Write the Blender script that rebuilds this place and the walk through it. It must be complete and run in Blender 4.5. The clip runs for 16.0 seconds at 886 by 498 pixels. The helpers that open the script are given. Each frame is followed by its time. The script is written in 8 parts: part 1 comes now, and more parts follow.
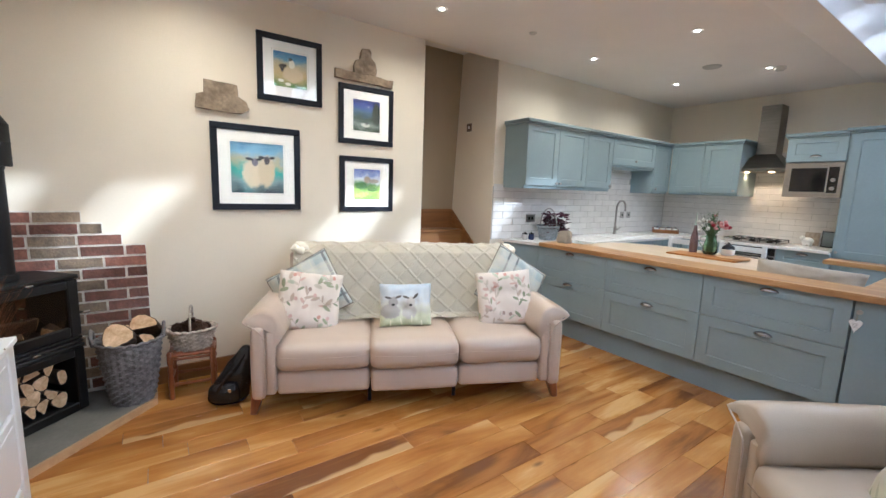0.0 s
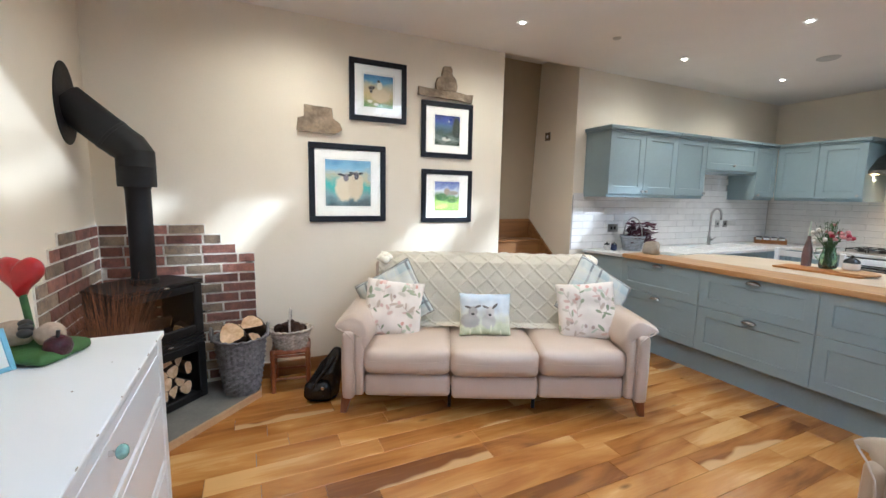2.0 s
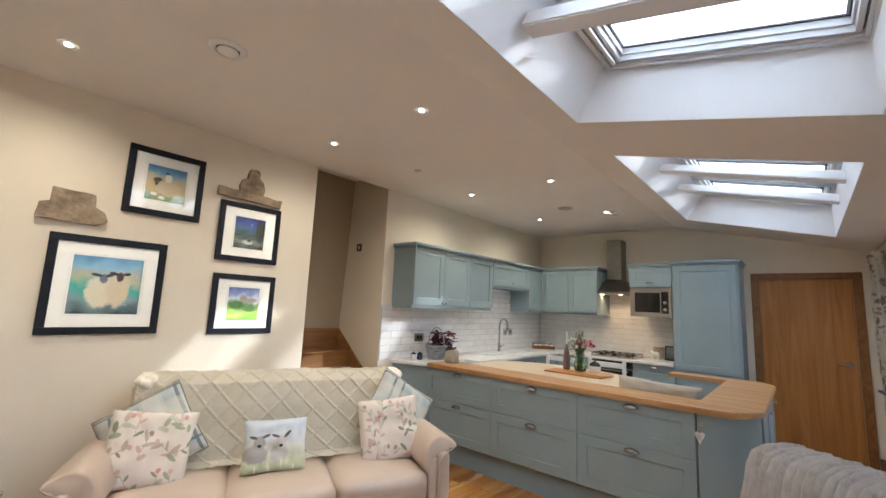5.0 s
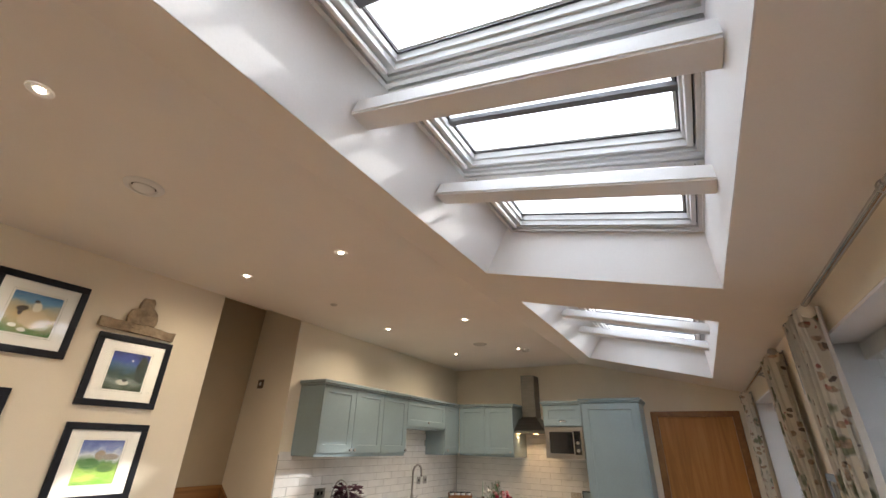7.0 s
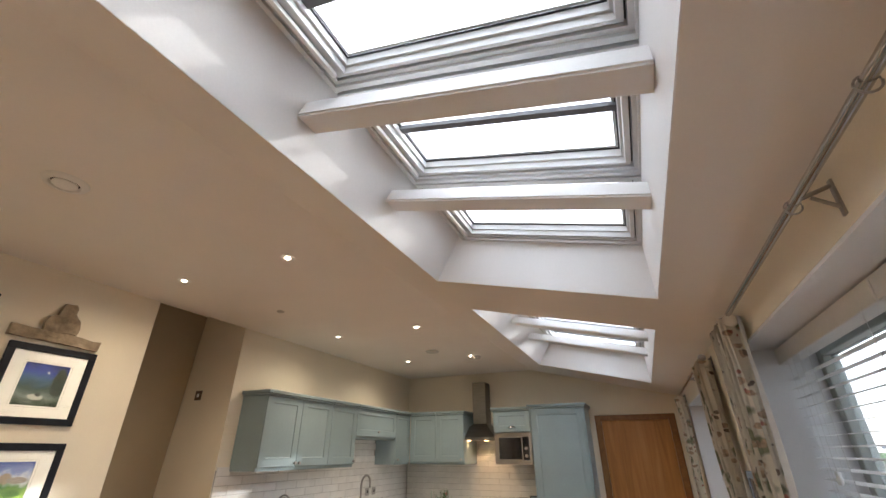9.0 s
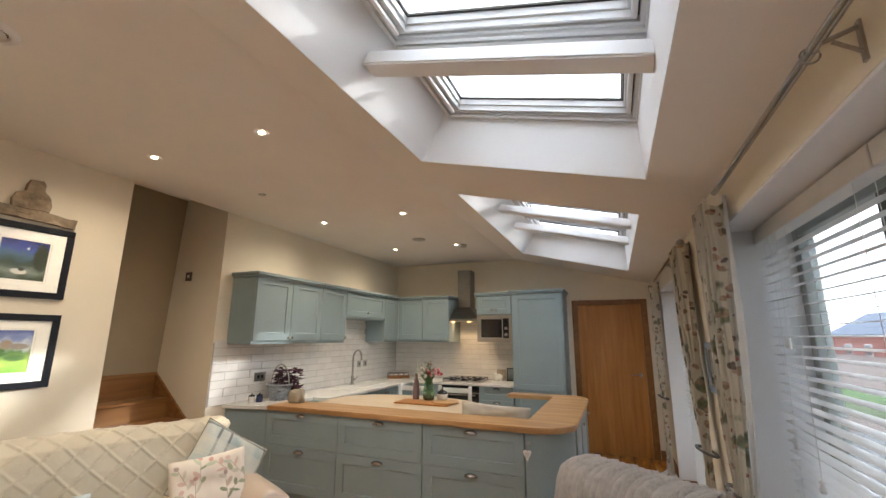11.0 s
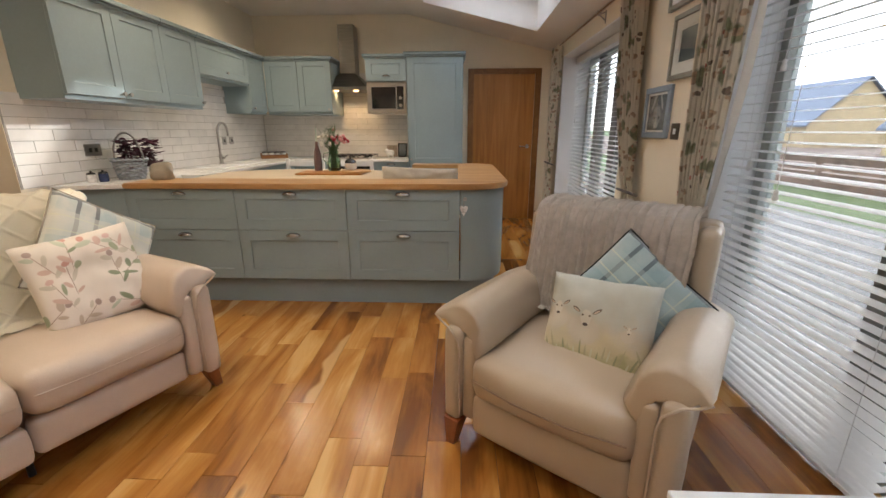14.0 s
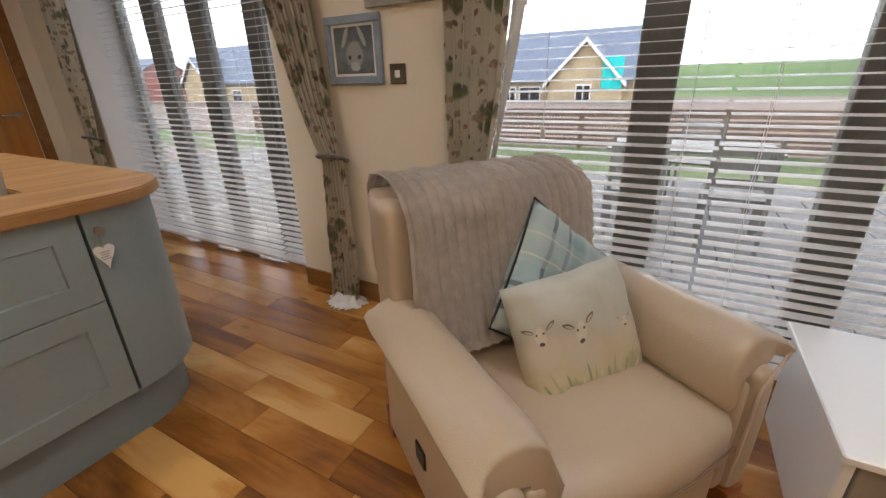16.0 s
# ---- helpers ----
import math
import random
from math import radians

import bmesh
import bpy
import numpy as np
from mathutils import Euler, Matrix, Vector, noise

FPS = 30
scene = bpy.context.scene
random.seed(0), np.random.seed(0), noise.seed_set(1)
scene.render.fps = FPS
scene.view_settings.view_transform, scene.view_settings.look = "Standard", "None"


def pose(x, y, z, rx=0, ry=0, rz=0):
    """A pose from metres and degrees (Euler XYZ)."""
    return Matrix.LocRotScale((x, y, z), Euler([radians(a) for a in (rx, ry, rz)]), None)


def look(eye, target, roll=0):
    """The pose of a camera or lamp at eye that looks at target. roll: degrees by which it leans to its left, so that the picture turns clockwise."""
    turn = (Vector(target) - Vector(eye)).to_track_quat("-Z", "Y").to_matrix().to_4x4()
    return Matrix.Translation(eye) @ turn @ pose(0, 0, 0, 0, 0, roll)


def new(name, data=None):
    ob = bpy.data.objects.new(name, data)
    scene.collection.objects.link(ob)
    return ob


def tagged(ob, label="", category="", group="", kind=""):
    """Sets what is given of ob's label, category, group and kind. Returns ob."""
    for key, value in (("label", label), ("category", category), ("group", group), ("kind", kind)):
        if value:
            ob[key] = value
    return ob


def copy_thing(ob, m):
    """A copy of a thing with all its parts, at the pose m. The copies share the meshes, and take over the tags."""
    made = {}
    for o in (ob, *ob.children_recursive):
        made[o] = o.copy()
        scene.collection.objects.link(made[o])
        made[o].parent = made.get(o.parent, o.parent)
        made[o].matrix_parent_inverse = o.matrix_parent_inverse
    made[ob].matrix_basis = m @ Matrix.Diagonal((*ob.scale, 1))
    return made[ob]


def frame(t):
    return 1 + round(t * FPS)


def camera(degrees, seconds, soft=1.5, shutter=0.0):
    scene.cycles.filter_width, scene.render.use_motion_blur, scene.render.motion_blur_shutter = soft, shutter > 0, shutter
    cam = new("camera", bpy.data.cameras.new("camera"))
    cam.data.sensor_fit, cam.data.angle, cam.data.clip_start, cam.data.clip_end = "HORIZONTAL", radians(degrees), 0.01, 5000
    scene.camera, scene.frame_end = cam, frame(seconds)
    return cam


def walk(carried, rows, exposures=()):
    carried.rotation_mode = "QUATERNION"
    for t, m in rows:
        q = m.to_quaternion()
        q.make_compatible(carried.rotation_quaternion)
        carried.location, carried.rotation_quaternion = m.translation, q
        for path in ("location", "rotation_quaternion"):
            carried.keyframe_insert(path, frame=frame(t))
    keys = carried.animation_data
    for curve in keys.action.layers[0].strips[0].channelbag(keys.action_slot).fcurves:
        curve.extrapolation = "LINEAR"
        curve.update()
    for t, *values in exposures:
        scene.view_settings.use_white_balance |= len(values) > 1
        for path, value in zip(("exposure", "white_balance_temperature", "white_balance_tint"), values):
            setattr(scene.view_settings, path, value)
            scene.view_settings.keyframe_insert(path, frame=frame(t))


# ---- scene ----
cam = camera(94.0, 16.0, soft=1.5)
PATH = [
    (0, (0.494, 0.341, 1.427), (1.632, 1.961, 1.141), 2.0),
    (0.5, (0.471, 0.343, 1.434), (1.516, 2.024, 1.147), 1.9),
    (1, (0.454, 0.338, 1.438), (1.406, 2.073, 1.155), 1.7),
    (1.5, (0.434, 0.335, 1.441), (1.311, 2.111, 1.169), 1.4),
    (2, (0.420, 0.326, 1.446), (1.259, 2.123, 1.192), 1.1),
    (2.5, (0.416, 0.321, 1.455), (1.281, 2.11, 1.225), 0.9),
    (3, (0.441, 0.324, 1.454), (1.41, 2.064, 1.265), 0.9),
    (3.5, (0.478, 0.323, 1.456), (1.604, 1.971, 1.33), 1.1),
    (4, (0.519, 0.314, 1.47), (1.809, 1.841, 1.436), 1.5),
    (4.5, (0.539, 0.311, 1.48), (1.965, 1.709, 1.583), 1.7),
    (7, (0.499, 0.244, 1.613), (2.06, 1.158, 2.466), 1.7),
    (7.5, (0.500, 0.222, 1.630), (2.063, 1.045, 2.565), 1.3),
    (8, (0.499, 0.209, 1.639), (2.076, 0.968, 2.607), 0.8),
    (10.5, (0.595, 0.218, 1.569), (2.374, 0.931, 2.142), 0.2),
    (11, (0.62, 0.215, 1.549), (2.43, 0.956, 1.964), 0.3),
    (11.5, (0.63, 0.226, 1.52), (2.459, 0.995, 1.769), 0.5),
    (12, (0.655, 0.238, 1.469), (2.497, 1.014, 1.524), 0.7),
    (12.5, (0.661, 0.258, 1.417), (2.517, 0.989, 1.276), 0.7),
    (13, (0.682, 0.399, 1.33), (2.545, 1.043, 0.992), 0.9),
    (13.5, (0.755, 0.665, 1.300), (2.655, 1.03, 0.808), 0.6),
    (14, (0.929, 0.884, 1.27), (2.85, 0.961, 0.718), -0.1),
    (14.5, (1.216, 1.079, 1.266), (3.086, 0.715, 0.656), -0.8),
    (15, (1.548, 1.259, 1.253), (3.184, 0.353, 0.544), -1.0),
    (15.5, (1.908, 1.283, 1.20), (3.282, 0.027, 0.469), -1.2),
    (16, (2.23, 1.402, 1.22), (3.131, -0.219, 0.473), -1.4),
]
EXPOSURES = [
    (0, 2.76, 5000, 6), (2, 2.76, 4950, 5), (3.5, 2.76, 4900, 5), (4.5, 2.62, 5200, 6), (7, 2.33, 6100, 9), (8, 2.31, 6100, 9),
    (10.5, 2.38, 6050, 8), (12.5, 2.52, 6200, 7), (14.5, 2.40, 6350, 10), (15.5, 2.38, 6450, 10), (16.0, 2.24, 6500, 12),
]
walk(cam, [(t, look(eye, target, roll)) for t, eye, target, roll in PATH], EXPOSURES)

# ---- world and sun ----
world = bpy.data.worlds.new("sky")
scene.world = world
world.use_nodes = True
wn = world.node_tree.nodes
sky = wn.new("ShaderNodeTexSky")
sky.sky_type, sky.sun_disc = "NISHITA", False
sky.sun_elevation, sky.sun_rotation = radians(45), radians(150)
wn["Background"].inputs["Strength"].default_value = 0.14
haze = wn.new("ShaderNodeMix")
haze.data_type = "RGBA"
cloud = wn.new("ShaderNodeTexNoise")
cloud.inputs["Scale"].default_value, cloud.inputs["Detail"].default_value = 2.2, 6
cover = wn.new("ShaderNodeMapRange")
cover.inputs["From Min"].default_value, cover.inputs["From Max"].default_value = 0.35, 0.6
cover.inputs["To Min"].default_value, cover.inputs["To Max"].default_value = 0.6, 0.97
world.node_tree.links.new(cloud.outputs["Fac"], cover.inputs["Value"])
world.node_tree.links.new(cover.outputs[0], haze.inputs["Factor"])
world.node_tree.links.new(sky.outputs[0], haze.inputs["A"])
haze.inputs["B"].default_value = (8.2, 8.5, 9.0, 1)
world.node_tree.links.new(haze.outputs["Result"], wn["Background"].inputs["Color"])
sun = new("sun", bpy.data.lights.new("sun", "SUN"))
sun.data.energy, sun.data.angle, sun.data.color = 0.55, radians(2.2), (1.0, 0.95, 0.86)
SUN_FROM = Vector((0.715, -1.0, 0.537))
sun.matrix_world = look(SUN_FROM, (0, 0, 0))
sky.sun_elevation = math.asin(SUN_FROM.normalized().z)
sky.sun_rotation = math.atan2(SUN_FROM.x, SUN_FROM.y)

# area lamps added above the two runs of roof windows to brighten the room
for x0, x1 in ((0.52, 2.84), (3.78, 6.10)):
    sl = new("added_fill", bpy.data.lights.new("added_fill", "AREA"))
    sl.data.shape, sl.data.size, sl.data.size_y = "RECTANGLE", x1 - x0, 1.0
    sl.data.energy, sl.data.color = 1.5, (1.0, 0.98, 0.94)
    sl.matrix_world = look(((x0 + x1) / 2, 0.50, 3.16), ((x0 + x1) / 2, 0.74, 2.16))


# ---- materials ----
def material(name, color=(0.8, 0.8, 0.8), rough=0.5, metal=0.0, var=0.06, scale=8.0, bump=0.0, bscale=60.0, rvar=0.08, spec=0.5, coat=0.0, sheen=0.0, rand=0.0, stretch=(1, 1, 1), second=None, mix_at=0.5):
    """A surface with variation at two scales, fine relief and uneven gloss."""
    m = bpy.data.materials.new(name)
    m.use_nodes = True
    n, l = m.node_tree.nodes, m.node_tree.links
    b = n["Principled BSDF"]
    b.inputs["Metallic"].default_value = metal
    b.inputs["Specular IOR Level"].default_value = spec
    b.inputs["Coat Weight"].default_value = coat
    b.inputs["Coat Roughness"].default_value = 0.15
    b.inputs["Sheen Weight"].default_value = sheen
    tc = n.new("ShaderNodeTexCoord")
    mp = n.new("ShaderNodeMapping")
    mp.inputs["Scale"].default_value = stretch
    l.new(tc.outputs["Object"], mp.inputs["Vector"])
    vec = mp.outputs["Vector"]
    if rand:
        oi = n.new("ShaderNodeObjectInfo")
        sc = n.new("ShaderNodeVectorMath")
        sc.operation = "MULTIPLY_ADD"
        l.new(oi.outputs["Random"], sc.inputs[0])
        sc.inputs[1].default_value = (37, 53, 71)
        l.new(vec, sc.inputs[2])
        vec = sc.outputs[0]
    big = n.new("ShaderNodeTexNoise")
    big.inputs["Scale"].default_value = scale
    big.inputs["Detail"].default_value = 5
    fine = n.new("ShaderNodeTexNoise")
    fine.inputs["Scale"].default_value = bscale
    fine.inputs["Detail"].default_value = 4
    l.new(vec, big.inputs["Vector"])
    l.new(vec, fine.inputs["Vector"])
    ramp = n.new("ShaderNodeValToRGB")
    dark = tuple(c * (1 - var * 2.2) for c in color)
    light = tuple(min(1, c * (1 + var * 1.6)) for c in color)
    ramp.color_ramp.elements[0].position, ramp.color_ramp.elements[1].position = 0.3, 0.7
    ramp.color_ramp.elements[0].color = (*(second or dark), 1)
    ramp.color_ramp.elements[1].color = (*light, 1)
    mixv = n.new("ShaderNodeMath")
    mixv.operation = "MULTIPLY_ADD"
    l.new(fine.outputs["Fac"], mixv.inputs[0])
    mixv.inputs[1].default_value = 0.35
    add = n.new("ShaderNodeMath")
    add.operation = "MULTIPLY_ADD"
    l.new(big.outputs["Fac"], add.inputs[0])
    add.inputs[1].default_value = 0.8
    add.inputs[2].default_value = -0.075
    l.new(add.outputs[0], mixv.inputs[2])
    l.new(mixv.outputs[0], ramp.inputs["Fac"])
    out = ramp.outputs["Color"]
    if rand:
        hsv = n.new("ShaderNodeHueSaturation")
        mr = n.new("ShaderNodeMapRange")
        mr.inputs["To Min"].default_value, mr.inputs["To Max"].default_value = 1 - rand, 1 + rand
        l.new(oi.outputs["Random"], mr.inputs["Value"])
        l.new(mr.outputs[0], hsv.inputs["Value"])
        l.new(out, hsv.inputs["Color"])
        out = hsv.outputs["Color"]
    l.new(out, b.inputs["Base Color"])
    rr = n.new("ShaderNodeMapRange")
    rr.inputs["To Min"].default_value, rr.inputs["To Max"].default_value = max(0, rough - rvar), min(1, rough + rvar)
    l.new(big.outputs["Fac"], rr.inputs["Value"])
    l.new(rr.outputs[0], b.inputs["Roughness"])
    if bump:
        bp = n.new("ShaderNodeBump")
        bp.inputs["Strength"].default_value = bump
        bp.inputs["Distance"].default_value = 0.004
        l.new(fine.outputs["Fac"], bp.inputs["Height"])
        l.new(bp.outputs[0], b.inputs["Normal"])
    return m


def glow(name, color, strength):
    m = bpy.data.materials.new(name)
    m.use_nodes = True
    b = m.node_tree.nodes["Principled BSDF"]
    b.inputs["Base Color"].default_value = (*color, 1)
    b.inputs["Emission Color"].default_value = (*color, 1)
    b.inputs["Emission Strength"].default_value = strength
    return m


def glass(name, color=(1, 1, 1), rough=0.0):
    m = bpy.data.materials.new(name)
    m.use_nodes = True
    b = m.node_tree.nodes["Principled BSDF"]
    b.inputs["Base Color"].default_value = (*color, 1)
    b.inputs["Transmission Weight"].default_value = 1
    b.inputs["Roughness"].default_value = rough
    b.inputs["IOR"].default_value = 1.45
    return m


def wood(name, tones, grain=1.0, rough=0.35, rand=0.0, long=(0.6, 9, 9), coat=0.15, knots=False):
    """Wood with its grain along x of the object: streaks, a few tones from piece to piece."""
    m = bpy.data.materials.new(name)
    m.use_nodes = True
    n, l = m.node_tree.nodes, m.node_tree.links
    b = n["Principled BSDF"]
    tc = n.new("ShaderNodeTexCoord")
    oi = n.new("ShaderNodeObjectInfo")
    off = n.new("ShaderNodeVectorMath")
    off.operation = "MULTIPLY_ADD"
    l.new(oi.outputs["Random"], off.inputs[0])
    off.inputs[1].default_value = (31 * (rand > 0), 17 * (rand > 0), 5 * (rand > 0))
    l.new(tc.outputs["Object"], off.inputs[2])
    mp = n.new("ShaderNodeMapping")
    mp.inputs["Scale"].default_value = long
    l.new(off.outputs[0], mp.inputs["Vector"])
    warp = n.new("ShaderNodeTexNoise")
    warp.inputs["Scale"].default_value = 1.6
    warp.inputs["Detail"].default_value = 6
    warp.inputs["Distortion"].default_value = 1.2
    l.new(mp.outputs[0], warp.inputs["Vector"])
    mp2 = n.new("ShaderNodeMapping")
    mp2.inputs["Scale"].default_value = (long[0] * 3, long[1] * 12, long[2] * 12)
    l.new(off.outputs[0], mp2.inputs["Vector"])
    fine = n.new("ShaderNodeTexNoise")
    fine.inputs["Scale"].default_value = 2.5
    fine.inputs["Detail"].default_value = 5
    l.new(mp2.outputs[0], fine.inputs["Vector"])
    ramp = n.new("ShaderNodeValToRGB")
    cr = ramp.color_ramp
    while len(cr.elements) < len(tones):
        cr.elements.new(0.5)
    for i, c in enumerate(tones):
        cr.elements[i].position = 0.28 + 0.46 * i / (len(tones) - 1)
        cr.elements[i].color = (*c, 1)
    s = n.new("ShaderNodeMath")
    s.operation = "MULTIPLY_ADD"
    s.inputs[1].default_value = rand
    l.new(oi.outputs["Random"], s.inputs[0])
    sub = n.new("ShaderNodeMath")
    sub.operation = "SUBTRACT"
    l.new(warp.outputs["Fac"], sub.inputs[0])
    sub.inputs[1].default_value = rand * 0.5
    l.new(sub.outputs[0], s.inputs[2])
    s2 = n.new("ShaderNodeMath")
    s2.operation = "MULTIPLY_ADD"
    l.new(fine.outputs["Fac"], s2.inputs[0])
    s2.inputs[1].default_value = 0.22 * grain
    l.new(s.outputs[0], s2.inputs[2])
    s3 = n.new("ShaderNodeMath")
    s3.operation = "SUBTRACT"
    l.new(s2.outputs[0], s3.inputs[0])
    s3.inputs[1].default_value = 0.11 * grain
    l.new(s3.outputs[0], ramp.inputs["Fac"])
    out = ramp.outputs["Color"]
    if knots:
        mp3 = n.new("ShaderNodeMapping")
        mp3.inputs["Scale"].default_value = (1.9, 5.0, 1)
        l.new(off.outputs[0], mp3.inputs["Vector"])
        vo = n.new("ShaderNodeTexVoronoi")
        vo.inputs["Scale"].default_value = 1.0
        l.new(mp3.outputs[0], vo.inputs["Vector"])
        kr = n.new("ShaderNodeValToRGB")
        kr.color_ramp.elements[0].position, kr.color_ramp.elements[0].color = 0.03, (0.25, 0.25, 0.25, 1)
        kr.color_ramp.elements[1].position, kr.color_ramp.elements[1].color = 0.10, (1, 1, 1, 1)
        l.new(vo.outputs["Distance"], kr.inputs["Fac"])
        mu = n.new("ShaderNodeMix")
        mu.data_type, mu.blend_type = "RGBA", "MULTIPLY"
        mu.inputs["Factor"].default_value = 0.8
        l.new(out, mu.inputs["A"])
        l.new(kr.outputs["Color"], mu.inputs["B"])
        out = mu.outputs["Result"]
        # pale sapwood that wanders in from one edge of some boards
        sy = n.new("ShaderNodeSeparateXYZ")
        l.new(tc.outputs["Object"], sy.inputs[0])
        mp4 = n.new("ShaderNodeMapping")
        mp4.inputs["Scale"].default_value = (1.1, 0.6, 1)
        l.new(off.outputs[0], mp4.inputs["Vector"])
        sn = n.new("ShaderNodeTexNoise")
        sn.inputs["Scale"].default_value, sn.inputs["Detail"].default_value = 1.0, 3
        l.new(mp4.outputs[0], sn.inputs["Vector"])
        e1 = n.new("ShaderNodeMath")
        e1.operation = "MULTIPLY_ADD"
        l.new(sy.outputs["Y"], e1.inputs[0])
        e1.inputs[1].default_value, e1.inputs[2].default_value = 7.0, -1.56
        e2 = n.new("ShaderNodeMath")
        e2.operation = "MULTIPLY_ADD"
        l.new(sn.outputs["Fac"], e2.inputs[0])
        e2.inputs[1].default_value = 4.6
        l.new(e1.outputs[0], e2.inputs[2])
        e3 = n.new("ShaderNodeMapRange")
        e3.inputs["From Min"].default_value, e3.inputs["From Max"].default_value = 0.14, 0.0
        e3.inputs["To Max"].default_value = 0.62
        l.new(e2.outputs[0], e3.inputs["Value"])
        sap = n.new("ShaderNodeMix")
        sap.data_type = "RGBA"
        l.new(e3.outputs[0], sap.inputs["Factor"])
        l.new(out, sap.inputs["A"])
        sap.inputs["B"].default_value = (0.74, 0.48, 0.20, 1)
        out = sap.outputs["Result"]
    l.new(out, b.inputs["Base Color"])
    rr = n.new("ShaderNodeMapRange")
    rr.inputs["To Min"].default_value, rr.inputs["To Max"].default_value = rough - 0.07, rough + 0.12
    l.new(fine.outputs["Fac"], rr.inputs["Value"])
    l.new(rr.outputs[0], b.inputs["Roughness"])
    b.inputs["Coat Weight"].default_value = coat
    b.inputs["Coat Roughness"].default_value = 0.25
    bp = n.new("ShaderNodeBump")
    bp.inputs["Strength"].default_value = 0.12
    bp.inputs["Distance"].default_value = 0.002
    l.new(fine.outputs["Fac"], bp.inputs["Height"])
    l.new(bp.outputs[0], b.inputs["Normal"])
    return m


M_WALL = material("cream wall paint", (0.82, 0.742, 0.605), 0.75, var=0.02, scale=2, bump=0.15, bscale=160)
# the shade of the stair recess is put into this darker wall colour
M_STAIRSHADE = material("stairwell wall paint with shade in colour", (0.40, 0.32, 0.21), 0.75, var=0.03, scale=2, bump=0.15, bscale=160)
M_CEIL = material("matt ceiling paint", (0.82, 0.775, 0.73), 0.8, var=0.015, scale=2, bump=0.1, bscale=160)
M_WHITE = material("white gloss paint", (0.82, 0.82, 0.82), 0.35, var=0.02, scale=3, bump=0.04, bscale=40)
M_REVEAL = material("white reveal paint", (0.82, 0.82, 0.83), 0.55, var=0.02, scale=2, bump=0.1, bscale=120)
# white roof window frames; the shade on their backlit undersides greys the colour
M_UPVC = material("white window paint greyed for shade", (0.60, 0.60, 0.60), 0.35, var=0.02, scale=4)
M_GREYFRAME = material("grey window frame", (0.42, 0.44, 0.42), 0.4, var=0.05, scale=6)
M_BLUE = material("duck egg painted cabinet", (0.275, 0.352, 0.38), 0.42, var=0.03, scale=3, bump=0.04, bscale=50, coat=0.1)
M_BLUEDARK = material("duck egg plinth paint", (0.235, 0.30, 0.325), 0.45, var=0.04, scale=3)
M_CARCASS = material("cabinet carcass", (0.16, 0.2, 0.21), 0.6)
M_QUARTZ = material("white quartz worktop", (0.82, 0.82, 0.80), 0.25, var=0.02, scale=30)
M_TILE = material("white glazed tile", (0.82, 0.80, 0.77), 0.18, var=0.03, scale=9, bump=0.12, bscale=14, rand=0.03)
M_GROUT = material("grey tile grout", (0.42, 0.40, 0.37), 0.9, var=0.06, scale=20, bump=0.3, bscale=200)
M_BRICK = material("old red brick", (0.23, 0.10, 0.07), 0.85, var=0.22, scale=16, bump=0.9, bscale=70, rand=0.4, second=(0.125, 0.062, 0.048))
M_BRICK2 = material("weathered brown brick", (0.27, 0.20, 0.13), 0.85, var=0.22, scale=12, bump=0.9, bscale=70, rand=0.3, second=(0.13, 0.10, 0.08))
M_MORTAR = material("pale lime mortar", (0.80, 0.76, 0.67), 0.95, var=0.1, scale=20, bump=0.9, bscale=120)
M_STONE = material("rough buff stone", (0.33, 0.26, 0.18), 0.9, var=0.2, scale=10, bump=1.0, bscale=45, second=(0.17, 0.13, 0.09))
M_SLATE = material("grey stone hearth slab", (0.19, 0.185, 0.165), 0.7, var=0.1, scale=6, bump=0.2, bscale=60)
M_IRON = material("black cast iron", (0.010, 0.010, 0.011), 0.5, spec=0.3, var=0.1, scale=12, bump=0.25, bscale=140)
M_STEEL = material("brushed stainless steel", (0.42, 0.40, 0.38), 0.3, 1.0, var=0.05, scale=5, stretch=(1, 1, 12))
M_POLISHED = material("polished steel pole", (0.46, 0.44, 0.42), 0.16, 1.0, var=0.03, scale=5)
M_CHROME = material("chrome", (0.75, 0.75, 0.75), 0.12, 1.0, var=0.02)
M_BRASSY = material("bronze switch plate", (0.16, 0.12, 0.09), 0.35, 0.8, var=0.05)
M_BLACK = material("black plastic", (0.015, 0.015, 0.017), 0.3, var=0.1)
M_DARKGLASS = material("dark oven glass", (0.01, 0.01, 0.012), 0.06, var=0.0, coat=0.5)
M_LEATHER = material("cream beige leather", (0.55, 0.44, 0.35), 0.32, var=0.03, scale=5, bump=0.2, bscale=220, rvar=0.04)
M_PIPING = material("pale leather piping", (0.52, 0.42, 0.33), 0.45)
M_SEAM = material("stitched seam", (0.24, 0.17, 0.12), 0.6)
M_LEATHER2 = material("taupe beige leather", (0.44, 0.35, 0.255), 0.32, var=0.02, scale=5, bump=0.2, bscale=220, rvar=0.03)
M_OAKFLOOR = wood("mixed oak boards", [(0.17, 0.060, 0.012), (0.30, 0.116, 0.021), (0.40, 0.170, 0.033), (0.49, 0.235, 0.054), (0.62, 0.36, 0.12)], grain=0.7, rand=0.30, rough=0.20, coat=0.35, long=(0.6, 2.6, 2.6), knots=True)
M_OAKTOP = wood("oiled oak block worktop", [(0.33, 0.165, 0.058), (0.46, 0.255, 0.10), (0.56, 0.345, 0.155)], rand=0.0, rough=0.35, long=(7, 0.7, 7))
M_OAKDOOR = wood("orange oak veneer", [(0.34, 0.135, 0.028), (0.45, 0.19, 0.042), (0.53, 0.25, 0.065)], rough=0.4, long=(8, 8, 0.5))
